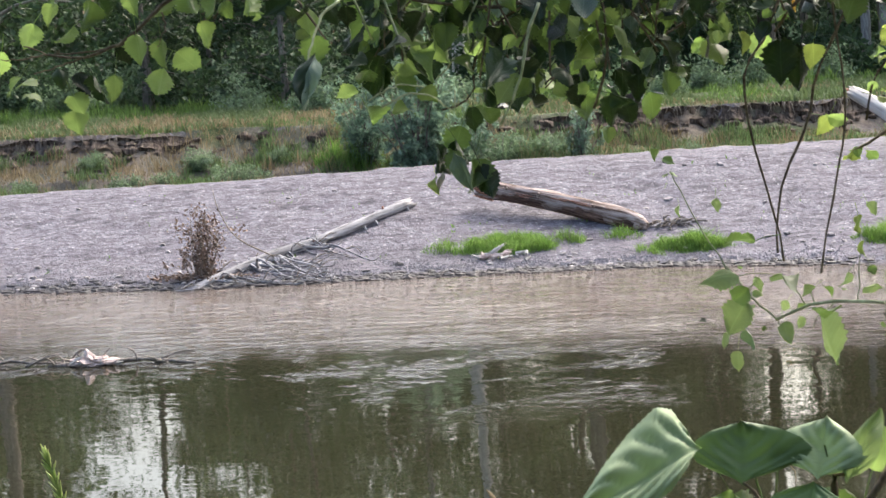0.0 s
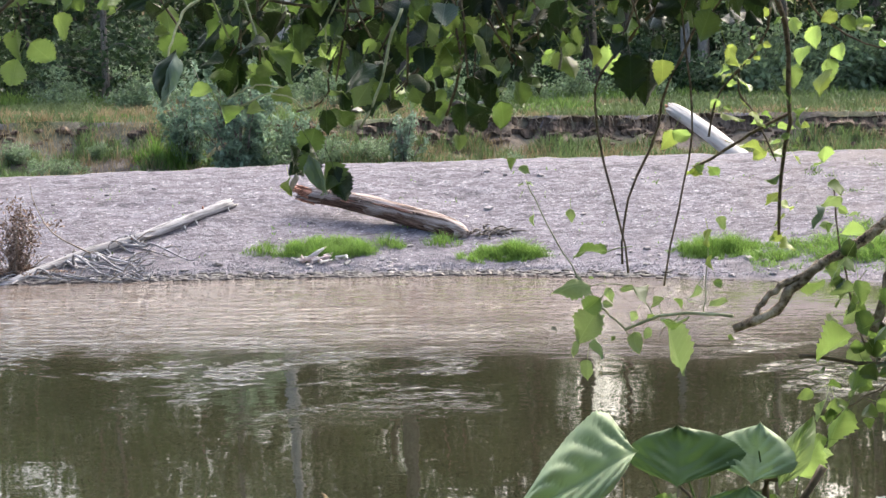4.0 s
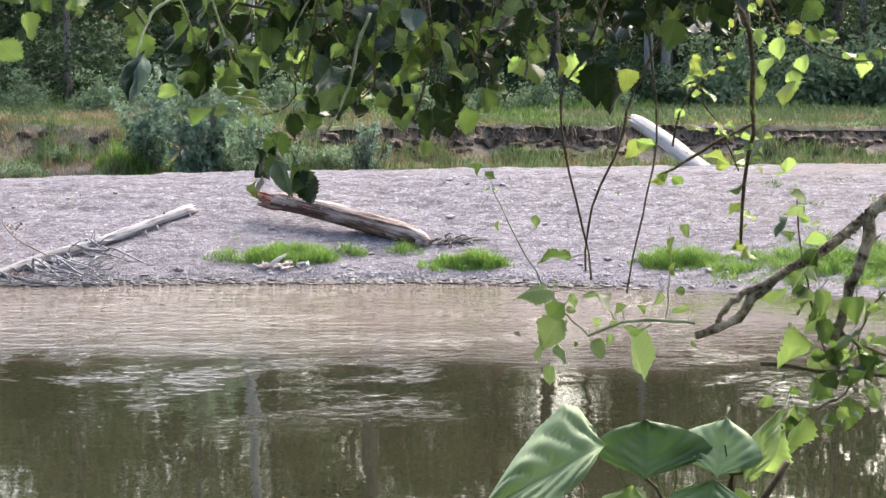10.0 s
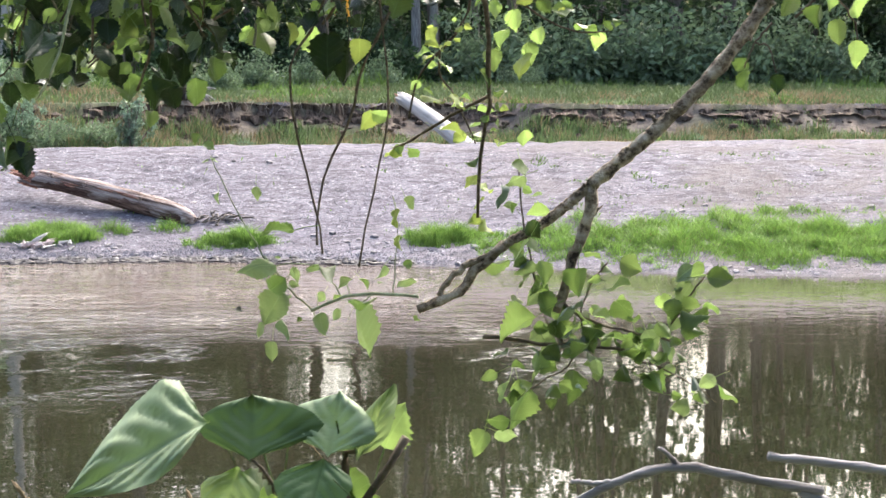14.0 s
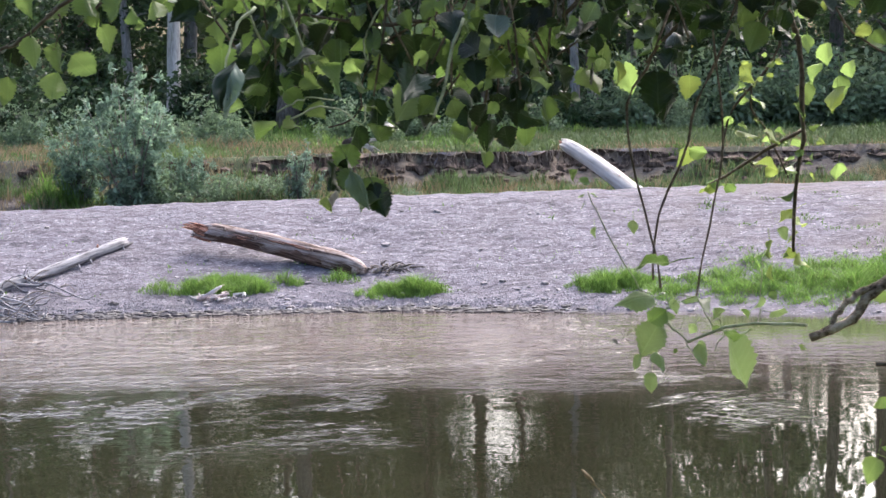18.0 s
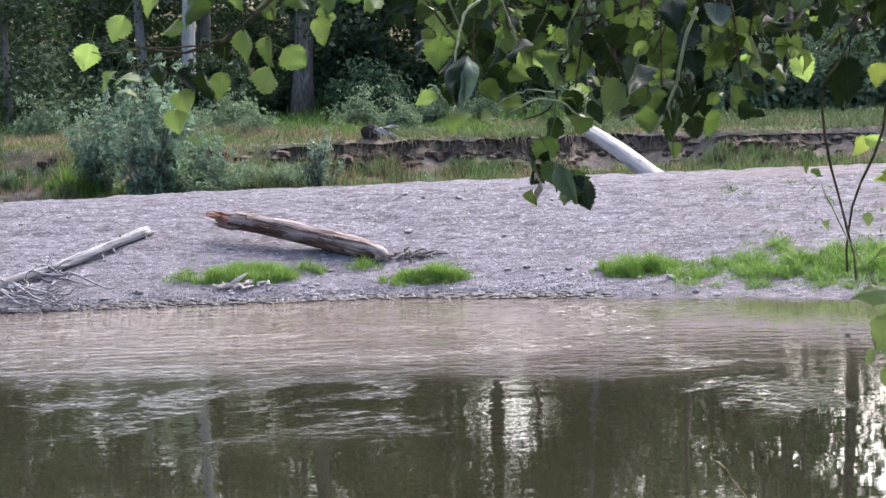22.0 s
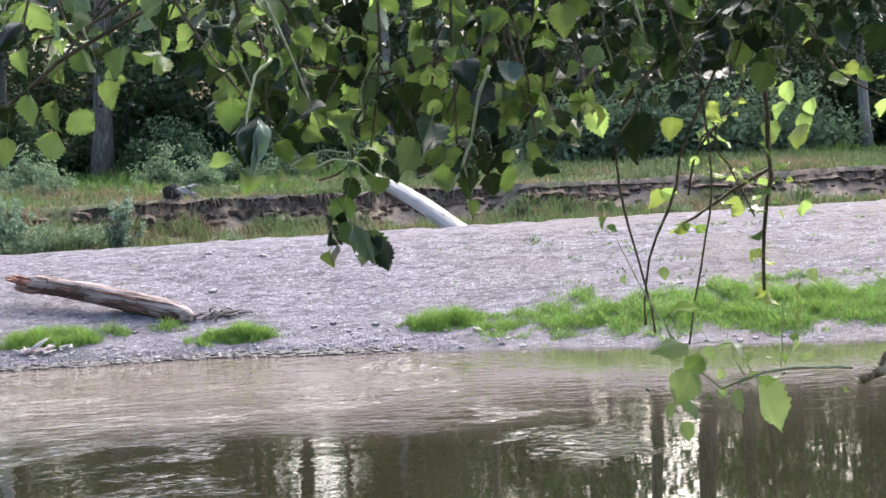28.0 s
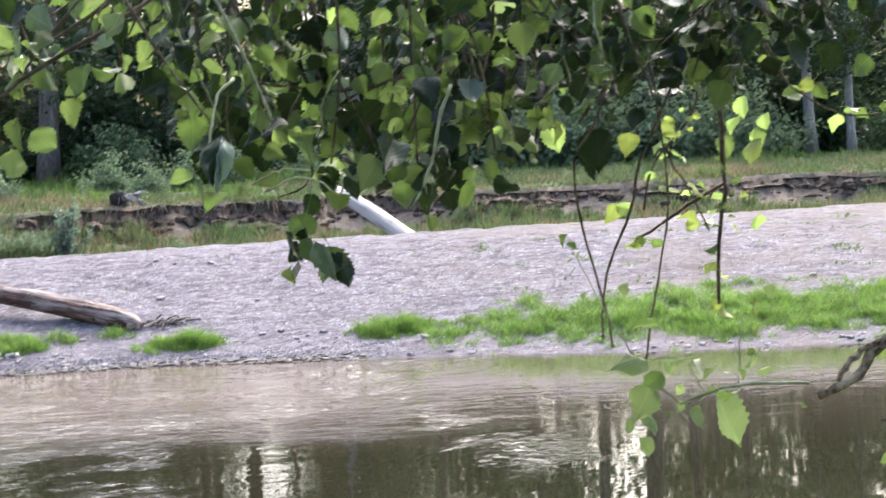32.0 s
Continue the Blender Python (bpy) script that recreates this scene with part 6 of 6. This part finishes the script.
TOP_TWIGS = [
    (0.004, 0.0024, [(1.302, 3.3, 5.209), (1.203, 3.3, 5.129), (1.143, 3.3, 5.109), (1.084, 3.3, 5.059)]),
    (0.002, 0.0015, [(1.143, 3.3, 5.109), (1.185, 3.3, 5.061), (1.196, 3.3, 5.022)]),
    (0.002, 0.0014, [(1.014, 3.2, 5.047), (0.986, 3.2, 5.014), (0.968, 3.2, 4.972)]),
    (0.0019, 0.0011, [(0.986, 3.2, 5.014), (1.01, 3.2, 5.005), (1.024, 3.2, 4.963)]),
]
TOP_LEAVES = [
    (1.096, 3.278, 5.108, 0.05, -20, 10, LEAF_NEW),
    (1.124, 3.245, 5.136, 0.054, 10, 15, LEAF_NEW),
    (1.073, 3.315, 5.074, 0.049, -30, 20, LEAF_NEW),
    (1.153, 3.277, 5.031, 0.046, 0, 10, LEAF_NEW),
    (1.186, 3.281, 4.995, 0.05, 0, 50, LEAF_NEW),
    (1.115, 3.27, 5.059, 0.044, 0, 20, LEAF_MID),
    (1.206, 3.347, 5.082, 0.055, 20, 30, LEAF_NEW),
    (0.994, 3.289, 4.95, 0.039, 10, 20, LEAF_MID),
    (1.05, 3.285, 4.944, 0.039, 0, 10, LEAF_OLD_SHADED),
    (0.994, 3.311, 4.976, 0.035, -20, 30, LEAF_MID),
    (1.203, 3.299, 5.129, 0.058, 0, 20, LEAF_MID),
    (1.146, 3.308, 5.085, 0.045, 20, 40, LEAF_NEW),
    (1.19, 3.323, 5.15, 0.045, 20, 40, LEAF_MID),
]
NEAR_STEMS = [
    (0.002, 0.0017, [(0.177, 0.98, 4.804), (0.161, 0.98, 4.78), (0.152, 0.98, 4.763), (0.144, 0.98, 4.742), (0.139, 0.98, 4.713), (0.137, 0.98, 4.667)]),
    (0.0012, 0.0009, [(0.144, 0.98, 4.742), (0.126, 0.98, 4.767), (0.111, 0.98, 4.786)]),
    (0.0012, 0.0009, [(0.152, 0.98, 4.763), (0.138, 0.98, 4.775), (0.126, 0.98, 4.787)]),
]
NEAR_LEAVES_SMALL = [
    (0.174, 0.999, 4.806, 0.026, 150, 15, LEAF_NEW),
    (0.098, 0.977, 4.762, 0.04, -60, 25, LEAF_MID),
    (0.115, 0.972, 4.764, 0.037, -10, 30, LEAF_NEW),
    (0.124, 0.968, 4.755, 0.048, 20, 20, LEAF_MID),
    (0.161, 0.93, 4.773, 0.03, 40, 40, LEAF_MID),
    (0.152, 0.99, 4.77, 0.041, 10, 30, LEAF_MID),
    (0.094, 1.03, 4.738, 0.033, -40, 20, LEAF_NEW),
    (0.108, 1.021, 4.764, 0.033, 30, 40, LEAF_MID),
    (0.135, 0.981, 4.772, 0.038, -30, 20, LEAF_MID),
]
DEAD_BRANCH = [
    (0.013, 0.0093, [(1.556, 4.5, 3.949), (1.371, 4.5, 3.982), (1.248, 4.5, 4.01), (1.165, 4.5, 4.012), (1.041, 4.5, 3.979), (0.917, 4.5, 3.923), (0.779, 4.5, 3.911), (0.69, 4.5, 3.893), (0.587, 4.5, 3.875)]),
    (0.008, 0.0053, [(1.041, 4.5, 3.979), (0.985, 4.5, 3.979), (0.937, 4.5, 3.986)]),
    (0.014, 0.0104, [(2.036, 4.4, 3.961), (1.866, 4.4, 3.985), (1.708, 4.4, 4.012), (1.544, 4.4, 4.038), (1.388, 4.4, 4.058)]),
    (0.007, 0.0040, [(1.2, 4.5, 4.015), (1.172, 4.5, 4.044), (1.148, 4.5, 4.063)]),
]
# base, tip, reach of the two halves of the blade, and painted tone: 0 sky-lit, 1 shaded, 2 thin pale leaf
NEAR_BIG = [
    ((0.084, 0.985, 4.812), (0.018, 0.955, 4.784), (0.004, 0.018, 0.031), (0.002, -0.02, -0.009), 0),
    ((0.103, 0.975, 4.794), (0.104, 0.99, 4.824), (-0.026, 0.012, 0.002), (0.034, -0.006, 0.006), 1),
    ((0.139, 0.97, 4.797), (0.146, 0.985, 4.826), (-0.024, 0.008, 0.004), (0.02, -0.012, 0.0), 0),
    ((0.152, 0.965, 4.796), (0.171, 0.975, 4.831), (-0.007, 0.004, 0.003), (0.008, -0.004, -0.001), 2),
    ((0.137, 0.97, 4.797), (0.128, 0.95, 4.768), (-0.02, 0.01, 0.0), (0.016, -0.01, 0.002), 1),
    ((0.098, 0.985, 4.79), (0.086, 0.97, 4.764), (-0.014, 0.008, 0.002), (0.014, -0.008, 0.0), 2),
]


def leaf_mesh(name, seed, material, rows=17, cols=3, curl=1.0, stalk=1.25):
    """A toothed heart-shaped leaf of unit length, tip down, centred on its blade, with its stalk."""
    rng = random.Random(seed)
    bm = bmesh.new()
    fold, droop, wave = curl * rng.uniform(0.05, 0.4), curl * rng.uniform(-0.3, 0.4), curl * rng.uniform(0.03, 0.1)
    lobe = rng.uniform(-0.02, 0.05)
    wide, skew, phase = rng.uniform(0.33, 0.47), rng.uniform(-0.1, 0.1), rng.uniform(0, 6)
    grid = []
    for i in range(rows + 1):
        s = i / rows
        w = wide * lerp_table(s, [(0, 0.2), (0.05, 0.56), (0.14, 0.87), (0.28, 1.0), (0.45, 0.97), (0.6, 0.78), (0.74, 0.53), (0.86, 0.28), (0.94, 0.1), (1, 0.0)])
        w *= 1 + ((0.095 if i % 2 else -0.095) + rng.uniform(-0.07, 0.07)) * min(1, 18 / rows)
        row = []
        for j in range(-cols, cols + 1):
            c = j / cols
            x = c * w + skew * s
            z = 0.5 - s + lobe * abs(c) * (1 - s) ** 3 * 2
            y = fold * abs(c) * w * 2 + droop * (s - 0.4) ** 2 * 2 + wave * math.sin(s * 9 + c * 4 + phase) * abs(c)
            row.append(bm.verts.new((x, y, z)))
        grid.append(row)
    for a, b in zip(grid, grid[1:]):
        for j in range(2 * cols):
            bm.faces.new((a[j], a[j + 1], b[j + 1], b[j]))
    bmesh.ops.remove_doubles(bm, verts=bm.verts, dist=1e-4)
    side = rng.uniform(-0.3, 0.3)
    tube([(0, droop * 0.32, 0.48), (side * 0.3, 0.02, 0.48 + (stalk - 0.48) * 0.4), (side * (stalk - 0.45), 0.05, stalk)], [0.014, 0.012, 0.014], 4, bm, cap=False)
    me = bpy.data.meshes.new(name)
    bm.to_mesh(me)
    bm.free()
    me.materials.append(material)
    me.shade_smooth()
    return me


def ribbed_blade(parent, base, tip, one, other, material, seed, relief=0.055, rows=48, cols=12):
    """A large leaf folded along its midrib, its side veins pressed into the blade."""
    base, tip = Vector(base), Vector(tip)
    halves = (Vector(one), Vector(other))
    out = halves[0].cross(tip - base).normalized()
    if out.y > 0:
        out = -out
    size = (tip - base).length
    verts, faces, veins = [], [], []
    for i in range(rows + 1):
        s = i / rows
        w = lerp_table(s, [(0, 0.12), (0.06, 0.5), (0.18, 0.86), (0.34, 1.0), (0.55, 0.85), (0.75, 0.55), (0.9, 0.24), (1, 0)]) * (1 + 0.012 * (1 if i % 2 else -1))
        for j in range(-cols, cols + 1):
            c = j / cols
            h = halves[0] if c < 0 else halves[1]
            rib = abs(math.sin(17 * (s - 0.42 * abs(c)) + seed))
            lift = size * (relief * rib ** 0.6 * min(1, abs(c) * 4) * (1 - abs(c) ** 4) - 0.12 * (s - 0.4) ** 2 + 0.09 * abs(c) * (1 - abs(c)) + 0.03 * math.sin(5 * s + 3 * c + seed) + 0.07 * noise.noise((3.2 * s, 1.6 * c, 4 * seed)))
            verts.append(base.lerp(tip, s) + h * abs(c) * w + (tip - base) * 0.1 * abs(c) * (1 - s) + out * lift)
            veins.append(max(0.0, 1 - 4.5 * rib, 1 - 14 * abs(c)))
    n = 2 * cols + 1
    for i in range(rows):
        for j in range(2 * cols):
            a = i * n + j
            faces.append((a, a + 1, a + n + 1, a + n))
    ob = part("leaf", (verts, faces), material, parent)
    layer = ob.data.color_attributes.new("vein", 'FLOAT_COLOR', 'POINT')
    layer.data.foreach_set("color", np.array([(v, v, v, 1) for v in veins], dtype=np.float32).ravel())
    return ob


LEAF_SHAPES = {m.name: [leaf_mesh("leaf", 100 + 11 * k + i, m) for i in range(9)] for k, m in enumerate((LEAF_OLD_SHADED, LEAF_MID, LEAF_NEW, LEAF_YELLOW, LEAF_PALE, LEAF_THIN))}
leaf_rng = random.Random(77)


def leaf(parent, place_at, size, roll, turn, material):
    ob = new("leaf", leaf_rng.choice(LEAF_SHAPES[material.name]))
    t, flip = leaf_rng.gauss(0, 42), leaf_rng.choice((0, 180))
    m = Euler((radians(t), 0, 0)).to_matrix() @ Matrix.Rotation(radians(-roll), 3, 'Y') @ Matrix.Rotation(radians(turn * leaf_rng.choice((-1, 1)) + flip), 3, 'Z')
    ob.matrix_basis = Matrix.LocRotScale(place_at, m.to_quaternion(), (size, size, size))
    ob.parent = parent
    return ob


def add_twigs(parent, rows, name="twig", sides=6, material=None, n=12):
    for r0, r1, pts in rows:
        line = [p + Vector((noise.noise((k * 0.9, r0 * 4000, pts[0][0] * 9)), 0, noise.noise((k * 0.9, r0 * 4000, 7 + pts[0][0] * 9)))) * min(0.004, r0 * 2.2) * (0 < k < n - 1) for k, p in enumerate(curve_points(pts, n))]
        rad = [r0 + (r1 - r0) * k / (n - 1) for k in range(n)]
        rad = [r * (1 + 0.12 * math.sin(k * 2.7 + r0 * 900)) for k, r in enumerate(rad)]
        part(name, tube(line, rad, sides, rough=0.08, rng=leaf_rng), material or TWIG_BARK, parent)


def add_leaves(parent, rows):
    for x, y, z, size, roll, turn, material in rows:
        leaf(parent, (x, y, z), size * 0.95, roll, turn, material)


def bough(label, twig_rows, *leaf_rows):
    ob = thing("cottonwood_branch", label, "branch", "branches of the near cottonwood")
    add_twigs(ob, twig_rows)
    for rows in leaf_rows:
        add_leaves(ob, rows)
    return ob


spray = bough("slender cottonwood twig with bright young green leaves", SPRAY_TWIGS, SPRAY_LEAVES, SPRAY_LEAVES_UPPER)
middle = bough("leafy cottonwood bough hanging with dark green heart-shaped leaves", BOUGH_TWIGS + BOUGH_TWIGS_B, BOUGH_LEAVES_DARK, BOUGH_LEAVES_LIGHT, BOUGH_LEAVES_RIGHT, PENDANT_LEAVES)
add_twigs(middle, PALE_STEMS, "stem", 6, GREEN_STEM)
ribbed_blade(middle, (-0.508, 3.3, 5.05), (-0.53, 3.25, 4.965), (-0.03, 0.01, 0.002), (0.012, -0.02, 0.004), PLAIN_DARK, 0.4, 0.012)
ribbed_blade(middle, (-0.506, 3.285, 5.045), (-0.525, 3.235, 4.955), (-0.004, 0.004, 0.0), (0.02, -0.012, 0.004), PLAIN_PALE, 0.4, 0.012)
ribbed_blade(middle, (-0.322, 3.72, 4.85), (-0.288, 3.71, 4.772), (-0.024, 0.01, -0.004), (0.012, -0.012, 0.006), PLAIN_PALE, 2.0, 0.03)
ribbed_blade(middle, (-0.35, 3.765, 4.812), (-0.364, 3.76, 4.772), (-0.007, 0.004, 0.0), (0.007, -0.004, 0.0), PETAL, 1.0)
right = bough("drooping bare twigs with yellow-green cottonwood leaves", RIGHT_TWIGS + RIGHT_TWIGS_B, RIGHT_LEAVES_LIGHT, RIGHT_LEAVES_SPRIG, RIGHT_LEAVES_DARK)
top = bough("leafy cottonwood twigs with light green leaves above the river", TOP_TWIGS, TOP_LEAVES)

limb = thing("cottonwood_limb", "rough grey-brown limb with a broken forked end and leafy shoots", "branch", "branches of the near cottonwood")
for r0, r1, pts in LIMB:
    line = curve_points(pts, 70)
    rad = [(r0 + (r1 - r0) * k / 69) * (0.86 + 0.22 * noise.noise((k * 0.37, 1, 1)) + 0.12 * noise.noise((k * 1.1, 2, 2))) for k in range(70)]
    part("limb", tube(line, rad, 14, rough=0.13, rng=leaf_rng), LIMB_BARK, limb)
    for k in range(3, 68, 5):
        a = leaf_rng.uniform(0, 6.28)
        out = Vector((math.cos(a) * 0.7, -0.5, math.sin(a) * 0.7)).normalized()
        p = line[k] + out * rad[k] * 0.7
        part("knot", tube([p, p + out * rad[k] * 0.5, p + out * rad[k] * leaf_rng.uniform(0.6, 1.0)], [rad[k] * 0.45, rad[k] * 0.3, rad[k] * 0.1], 6, rough=0.2, rng=leaf_rng), LIMB_BARK, limb)
add_twigs(limb, LIMB_FORKS, "fork", 9, LIMB_BARK)
add_twigs(limb, SHOOT_TWIGS + SHOOT_TWIGS_B, "shoot")
add_twigs(limb, LOW_TWIGS, "shoot", 6, GREEN_STEM)
for rows in (SHOOT_LEAVES, SHOOT_LEAVES_LOWER, LOW_LEAVES, LOW_LEAVES_SMALL):
    add_leaves(limb, rows)

# small leaves crowding the shoots of the limb and of the low twig
crowd_rng = random.Random(55)


def crowd(parent, twig_rows, per_metre, low, high, shades):
    for r0, r1, pts in twig_rows:
        line = curve_points(pts, 24)
        length = sum((b - a).length for a, b in zip(line, line[1:]))
        for j in range(int(length * per_metre)):
            p = line[crowd_rng.randint(3, 23)]
            s = crowd_rng.choice((-1, 1))
            at = p + Vector((s * crowd_rng.uniform(0.005, 0.03), crowd_rng.gauss(0, 0.03), crowd_rng.gauss(-0.005, 0.018)))
            leaf(parent, at, crowd_rng.uniform(low, high), s * crowd_rng.uniform(10, 80), abs(crowd_rng.gauss(0, 45)), crowd_rng.choice(shades))


crowd(limb, SHOOT_TWIGS + SHOOT_TWIGS_B, 85, 0.016, 0.044, (LEAF_MID, LEAF_MID, LEAF_MID, LEAF_NEW, LEAF_THIN, LEAF_THIN, LEAF_PALE))
crowd(limb, LOW_TWIGS, 18, 0.01, 0.026, (LEAF_MID, LEAF_THIN, LEAF_THIN, LEAF_NEW))
crowd(right, RIGHT_TWIGS_B, 26, 0.014, 0.042, (LEAF_NEW, LEAF_YELLOW, LEAF_MID))

# foliage of the boughs: hanging side twigs, each with its leaves
LOWEST = [(-1.0, 5.16), (-0.8, 5.1), (-0.68, 5.12), (-0.58, 5.05), (-0.52, 4.97), (-0.4, 4.93), (-0.2, 4.91), (0.04, 4.91), (0.12, 5.0), (0.2, 5.06), (0.3, 5.02), (0.45, 5.03), (0.6, 5.09), (0.8, 5.1), (1.0, 5.1), (1.2, 5.2), (1.3, 5.12), (1.5, 5.15)]
rng = random.Random(88)


def side_twigs(parent, count, x0, x1, shades, reach=1.0):
    for i in range(count):
        x = rng.uniform(x0, x1)
        y = 4.0 + rng.gauss(0, 0.28)
        k = y / 4.0
        low = lerp_table(x, LOWEST)
        z1 = low + abs(rng.gauss(0, 0.1)) + 0.05
        z0 = rng.uniform(5.42, 5.6)
        xs = x + rng.gauss(0, 0.13)
        pts = [(-0.35 + (a + 0.35) * k, y + b, 5 + (c - 5) * k) for a, b, c in ((xs, 0.1, z0), (x * 0.5 + xs * 0.5 + rng.gauss(0, 0.06), 0.04, z0 * 0.45 + z1 * 0.55), (x, 0, z1))]
        add_twigs(parent, [(0.0042, 0.002, pts)], "side_twig", 5, GREEN_STEM if i % 9 == 0 else None, 8)
        line = curve_points(pts, 30)
        n = int((z0 - z1) / 0.032 * reach) + 2
        for j in range(n):
            p = line[min(29, int((j + rng.random()) / n * 30))]
            size = rng.uniform(0.026, 0.064) * (1.35 if j % 5 == 0 else 1.0)
            a = rng.gauss(0, 1.0)
            side = rng.choice((-1, 1))
            at = p + Vector((side * rng.uniform(0.01, 0.055), rng.gauss(0, 0.035), -rng.uniform(0.01, 0.06)))
            leaf(parent, at, size, side * rng.uniform(-5, 45) + rng.gauss(0, 12), abs(rng.gauss(0, 62)), rng.choice(shades))


DENSE = (LEAF_OLD_SHADED,) * 7 + (LEAF_MID,) * 5 + (LEAF_NEW,) * 3 + (LEAF_PALE, LEAF_THIN)
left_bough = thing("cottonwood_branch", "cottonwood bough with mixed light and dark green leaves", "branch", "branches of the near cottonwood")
side_twigs(left_bough, 18, -1.0, -0.58, (LEAF_OLD_SHADED,) * 5 + (LEAF_MID,) * 3 + (LEAF_NEW, LEAF_NEW, LEAF_PALE))
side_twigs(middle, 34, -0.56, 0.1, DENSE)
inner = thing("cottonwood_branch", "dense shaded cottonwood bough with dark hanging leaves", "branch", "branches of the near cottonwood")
# mostly the shade-darkened leaf, so the inner canopy reads dim
side_twigs(inner, 52, -0.05, 0.62, (LEAF_OLD_SHADED,) * 12 + (LEAF_MID,) * 3 + (LEAF_PALE,))
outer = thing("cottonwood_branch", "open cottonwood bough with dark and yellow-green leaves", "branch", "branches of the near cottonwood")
side_twigs(outer, 26, 0.52, 1.0, (LEAF_OLD_SHADED,) * 5 + (LEAF_MID, LEAF_PALE))

far_side = thing("cottonwood_branch", "light green cottonwood twigs above the forked limb", "branch", "branches of the near cottonwood")
side_twigs(far_side, 16, 0.95, 1.5, (LEAF_OLD_SHADED,) * 2 + (LEAF_MID,) * 3 + (LEAF_NEW,) * 3 + (LEAF_THIN,))


# the tree that carries them, beside the camera
def near_tree():
    ob = thing("cottonwood_tree", "old cottonwood tree on the near bank with limbs over the river", "tree")
    z = ground(3.6, 2.2)
    part("trunk", tube(curve_points([(3.6, 2.2, z - 0.2), (3.5, 2.3, z + 1.6), (3.3, 2.5, z + 3.4), (3.2, 2.6, z + 6.5)], 12), [0.5, 0.42, 0.38, 0.36, 0.34, 0.33, 0.32, 0.3, 0.28, 0.26, 0.24, 0.22], 14, rough=0.08, rng=rng), BARK, ob)
    part("main_limb", tube(curve_points([(3.35, 2.45, 6.1), (2.0, 3.4, 6.0), (0.8, 4.1, 5.75), (0.0, 4.2, 5.66), (-0.8, 4.0, 5.6), (-1.3, 3.8, 5.55)], 24), [0.11 - 0.0038 * k for k in range(24)], 10, rough=0.06, rng=rng), BARK, ob)
    # crown added overhead, out of view, to keep skylight off the hanging leaves
    tips = [Vector((rng.uniform(-3.5, 5.5), rng.uniform(-4.5, 5.2), rng.uniform(6.3, 9.5))) for _ in range(220)]
    part("crown", scatter_leaves(np.random.default_rng(7), tips, (0.35, 0.35, 0.22), 9000, 0.05, 0.3), LEAF_CROWN, ob, smooth=False)
    part("low_limb", tube(curve_points([(3.5, 2.35, 4.7), (2.4, 2.9, 5.5), (1.35, 3.1, 5.45), (0.9, 3.1, 5.4)], 12), [0.07 - 0.004 * k for k in range(12)], 10, rough=0.06, rng=rng), BARK, ob)


near_tree()

# ---- plants at the camera's feet ----
sapling = thing("cottonwood_sapling", "cottonwood sapling shoot with large ribbed green leaves", "sapling")
add_twigs(sapling, NEAR_STEMS, "stem", 8)
add_leaves(sapling, NEAR_LEAVES_SMALL)
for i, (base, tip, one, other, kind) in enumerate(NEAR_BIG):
    ribbed_blade(sapling, base, tip, one, other, (RIBBED_LIT, RIBBED_SHADED, LEAF_THIN)[kind], 1.3 * i)
add_twigs(sapling, [(0.0012, 0.0022, [(0.17, 0.972, 4.816), (0.157, 0.975, 4.8), (0.147, 0.98, 4.785), (0.155, 0.98, 4.66)]), (0.0008, 0.001, [(0.103, 0.975, 4.796), (0.112, 0.975, 4.785), (0.12, 0.98, 4.765), (0.15, 0.98, 4.7)])], "stem", 7)
stem_foot = (0.155, 0.98, 4.66)
part("stem", tube(curve_points([stem_foot, (0.17, 1.0, 4.3), (0.2, 1.05, ground(0.2, 1.05) - 0.05)], 10), [0.003] * 10, 7), TWIG_BARK, sapling)

snag = thing("dead_branch", "bare bleached forked branch reaching over the water", "branch")
add_twigs(snag, DEAD_BRANCH, "stick", 9, DRIFTWOOD, 20)
part("stick", tube(curve_points([(1.5, 4.5, 3.95), (1.9, 4.5, 3.75), (2.6, 3.9, 3.2), (3.0, 2.6, ground(3.0, 2.6) - 0.05)], 14), [0.013 + 0.0012 * k for k in range(14)], 9), DRIFTWOOD, snag)


def seed_stalk(foot, tip, spike, label, material, fat=1.0):
    ob = thing("grass_stalk", label, "grass")
    f = Vector((foot[0] + 0.05, foot[1], ground(foot[0], foot[1]) - 0.02))
    part("stalk", tube([f, f.lerp(Vector(foot), 0.5), Vector(foot), Vector(tip)], [0.0018] * 4, 5), material, ob)
    d = (Vector(tip) - Vector(foot)).normalized()
    for i in range(spike):
        p = Vector(tip) - d * 0.006 * i
        s = (1 if i % 2 else -1) * fat * (0.35 + 0.65 * min(1, i / 8)) * (0.7 + 0.3 * math.sin(i * 5.1))
        q = p + d * 0.012 * fat + Vector((s * 0.007, 0.006 * math.sin(i * 2.3), 0))
        w = min(fat, 1.5)
        part("grain", tube([p, p.lerp(q, 0.5), q], [0.0012 * w, 0.0028 * w, 0.0006], 5), material, ob)


seed_stalk((-1.706, 5.4, 3.807), (-1.745, 5.4, 3.95), 30, "pale green grass plume rising from the near bank", PLUME, 3.2)
seed_stalk((-0.343, 5.0, 3.785), (-0.406, 5.0, 3.885), 10, "dry pale grass stalk with a seed head", STRAW, 1.7)
seed_stalk((-0.136, 5.0, 3.778), (-0.164, 5.0, 3.832), 8, "dry pale grass stalk with a seed head", STRAW, 1.7)
seed_stalk((0.05, 5.0, 3.772), (0.03, 5.0, 3.852), 8, "dry pale grass stalk with a seed head", STRAW, 1.7)
seed_stalk((0.445, 5.9, 3.733), (0.372, 5.9, 3.827), 9, "dry pale grass stalk with a seed head", STRAW, 1.9)
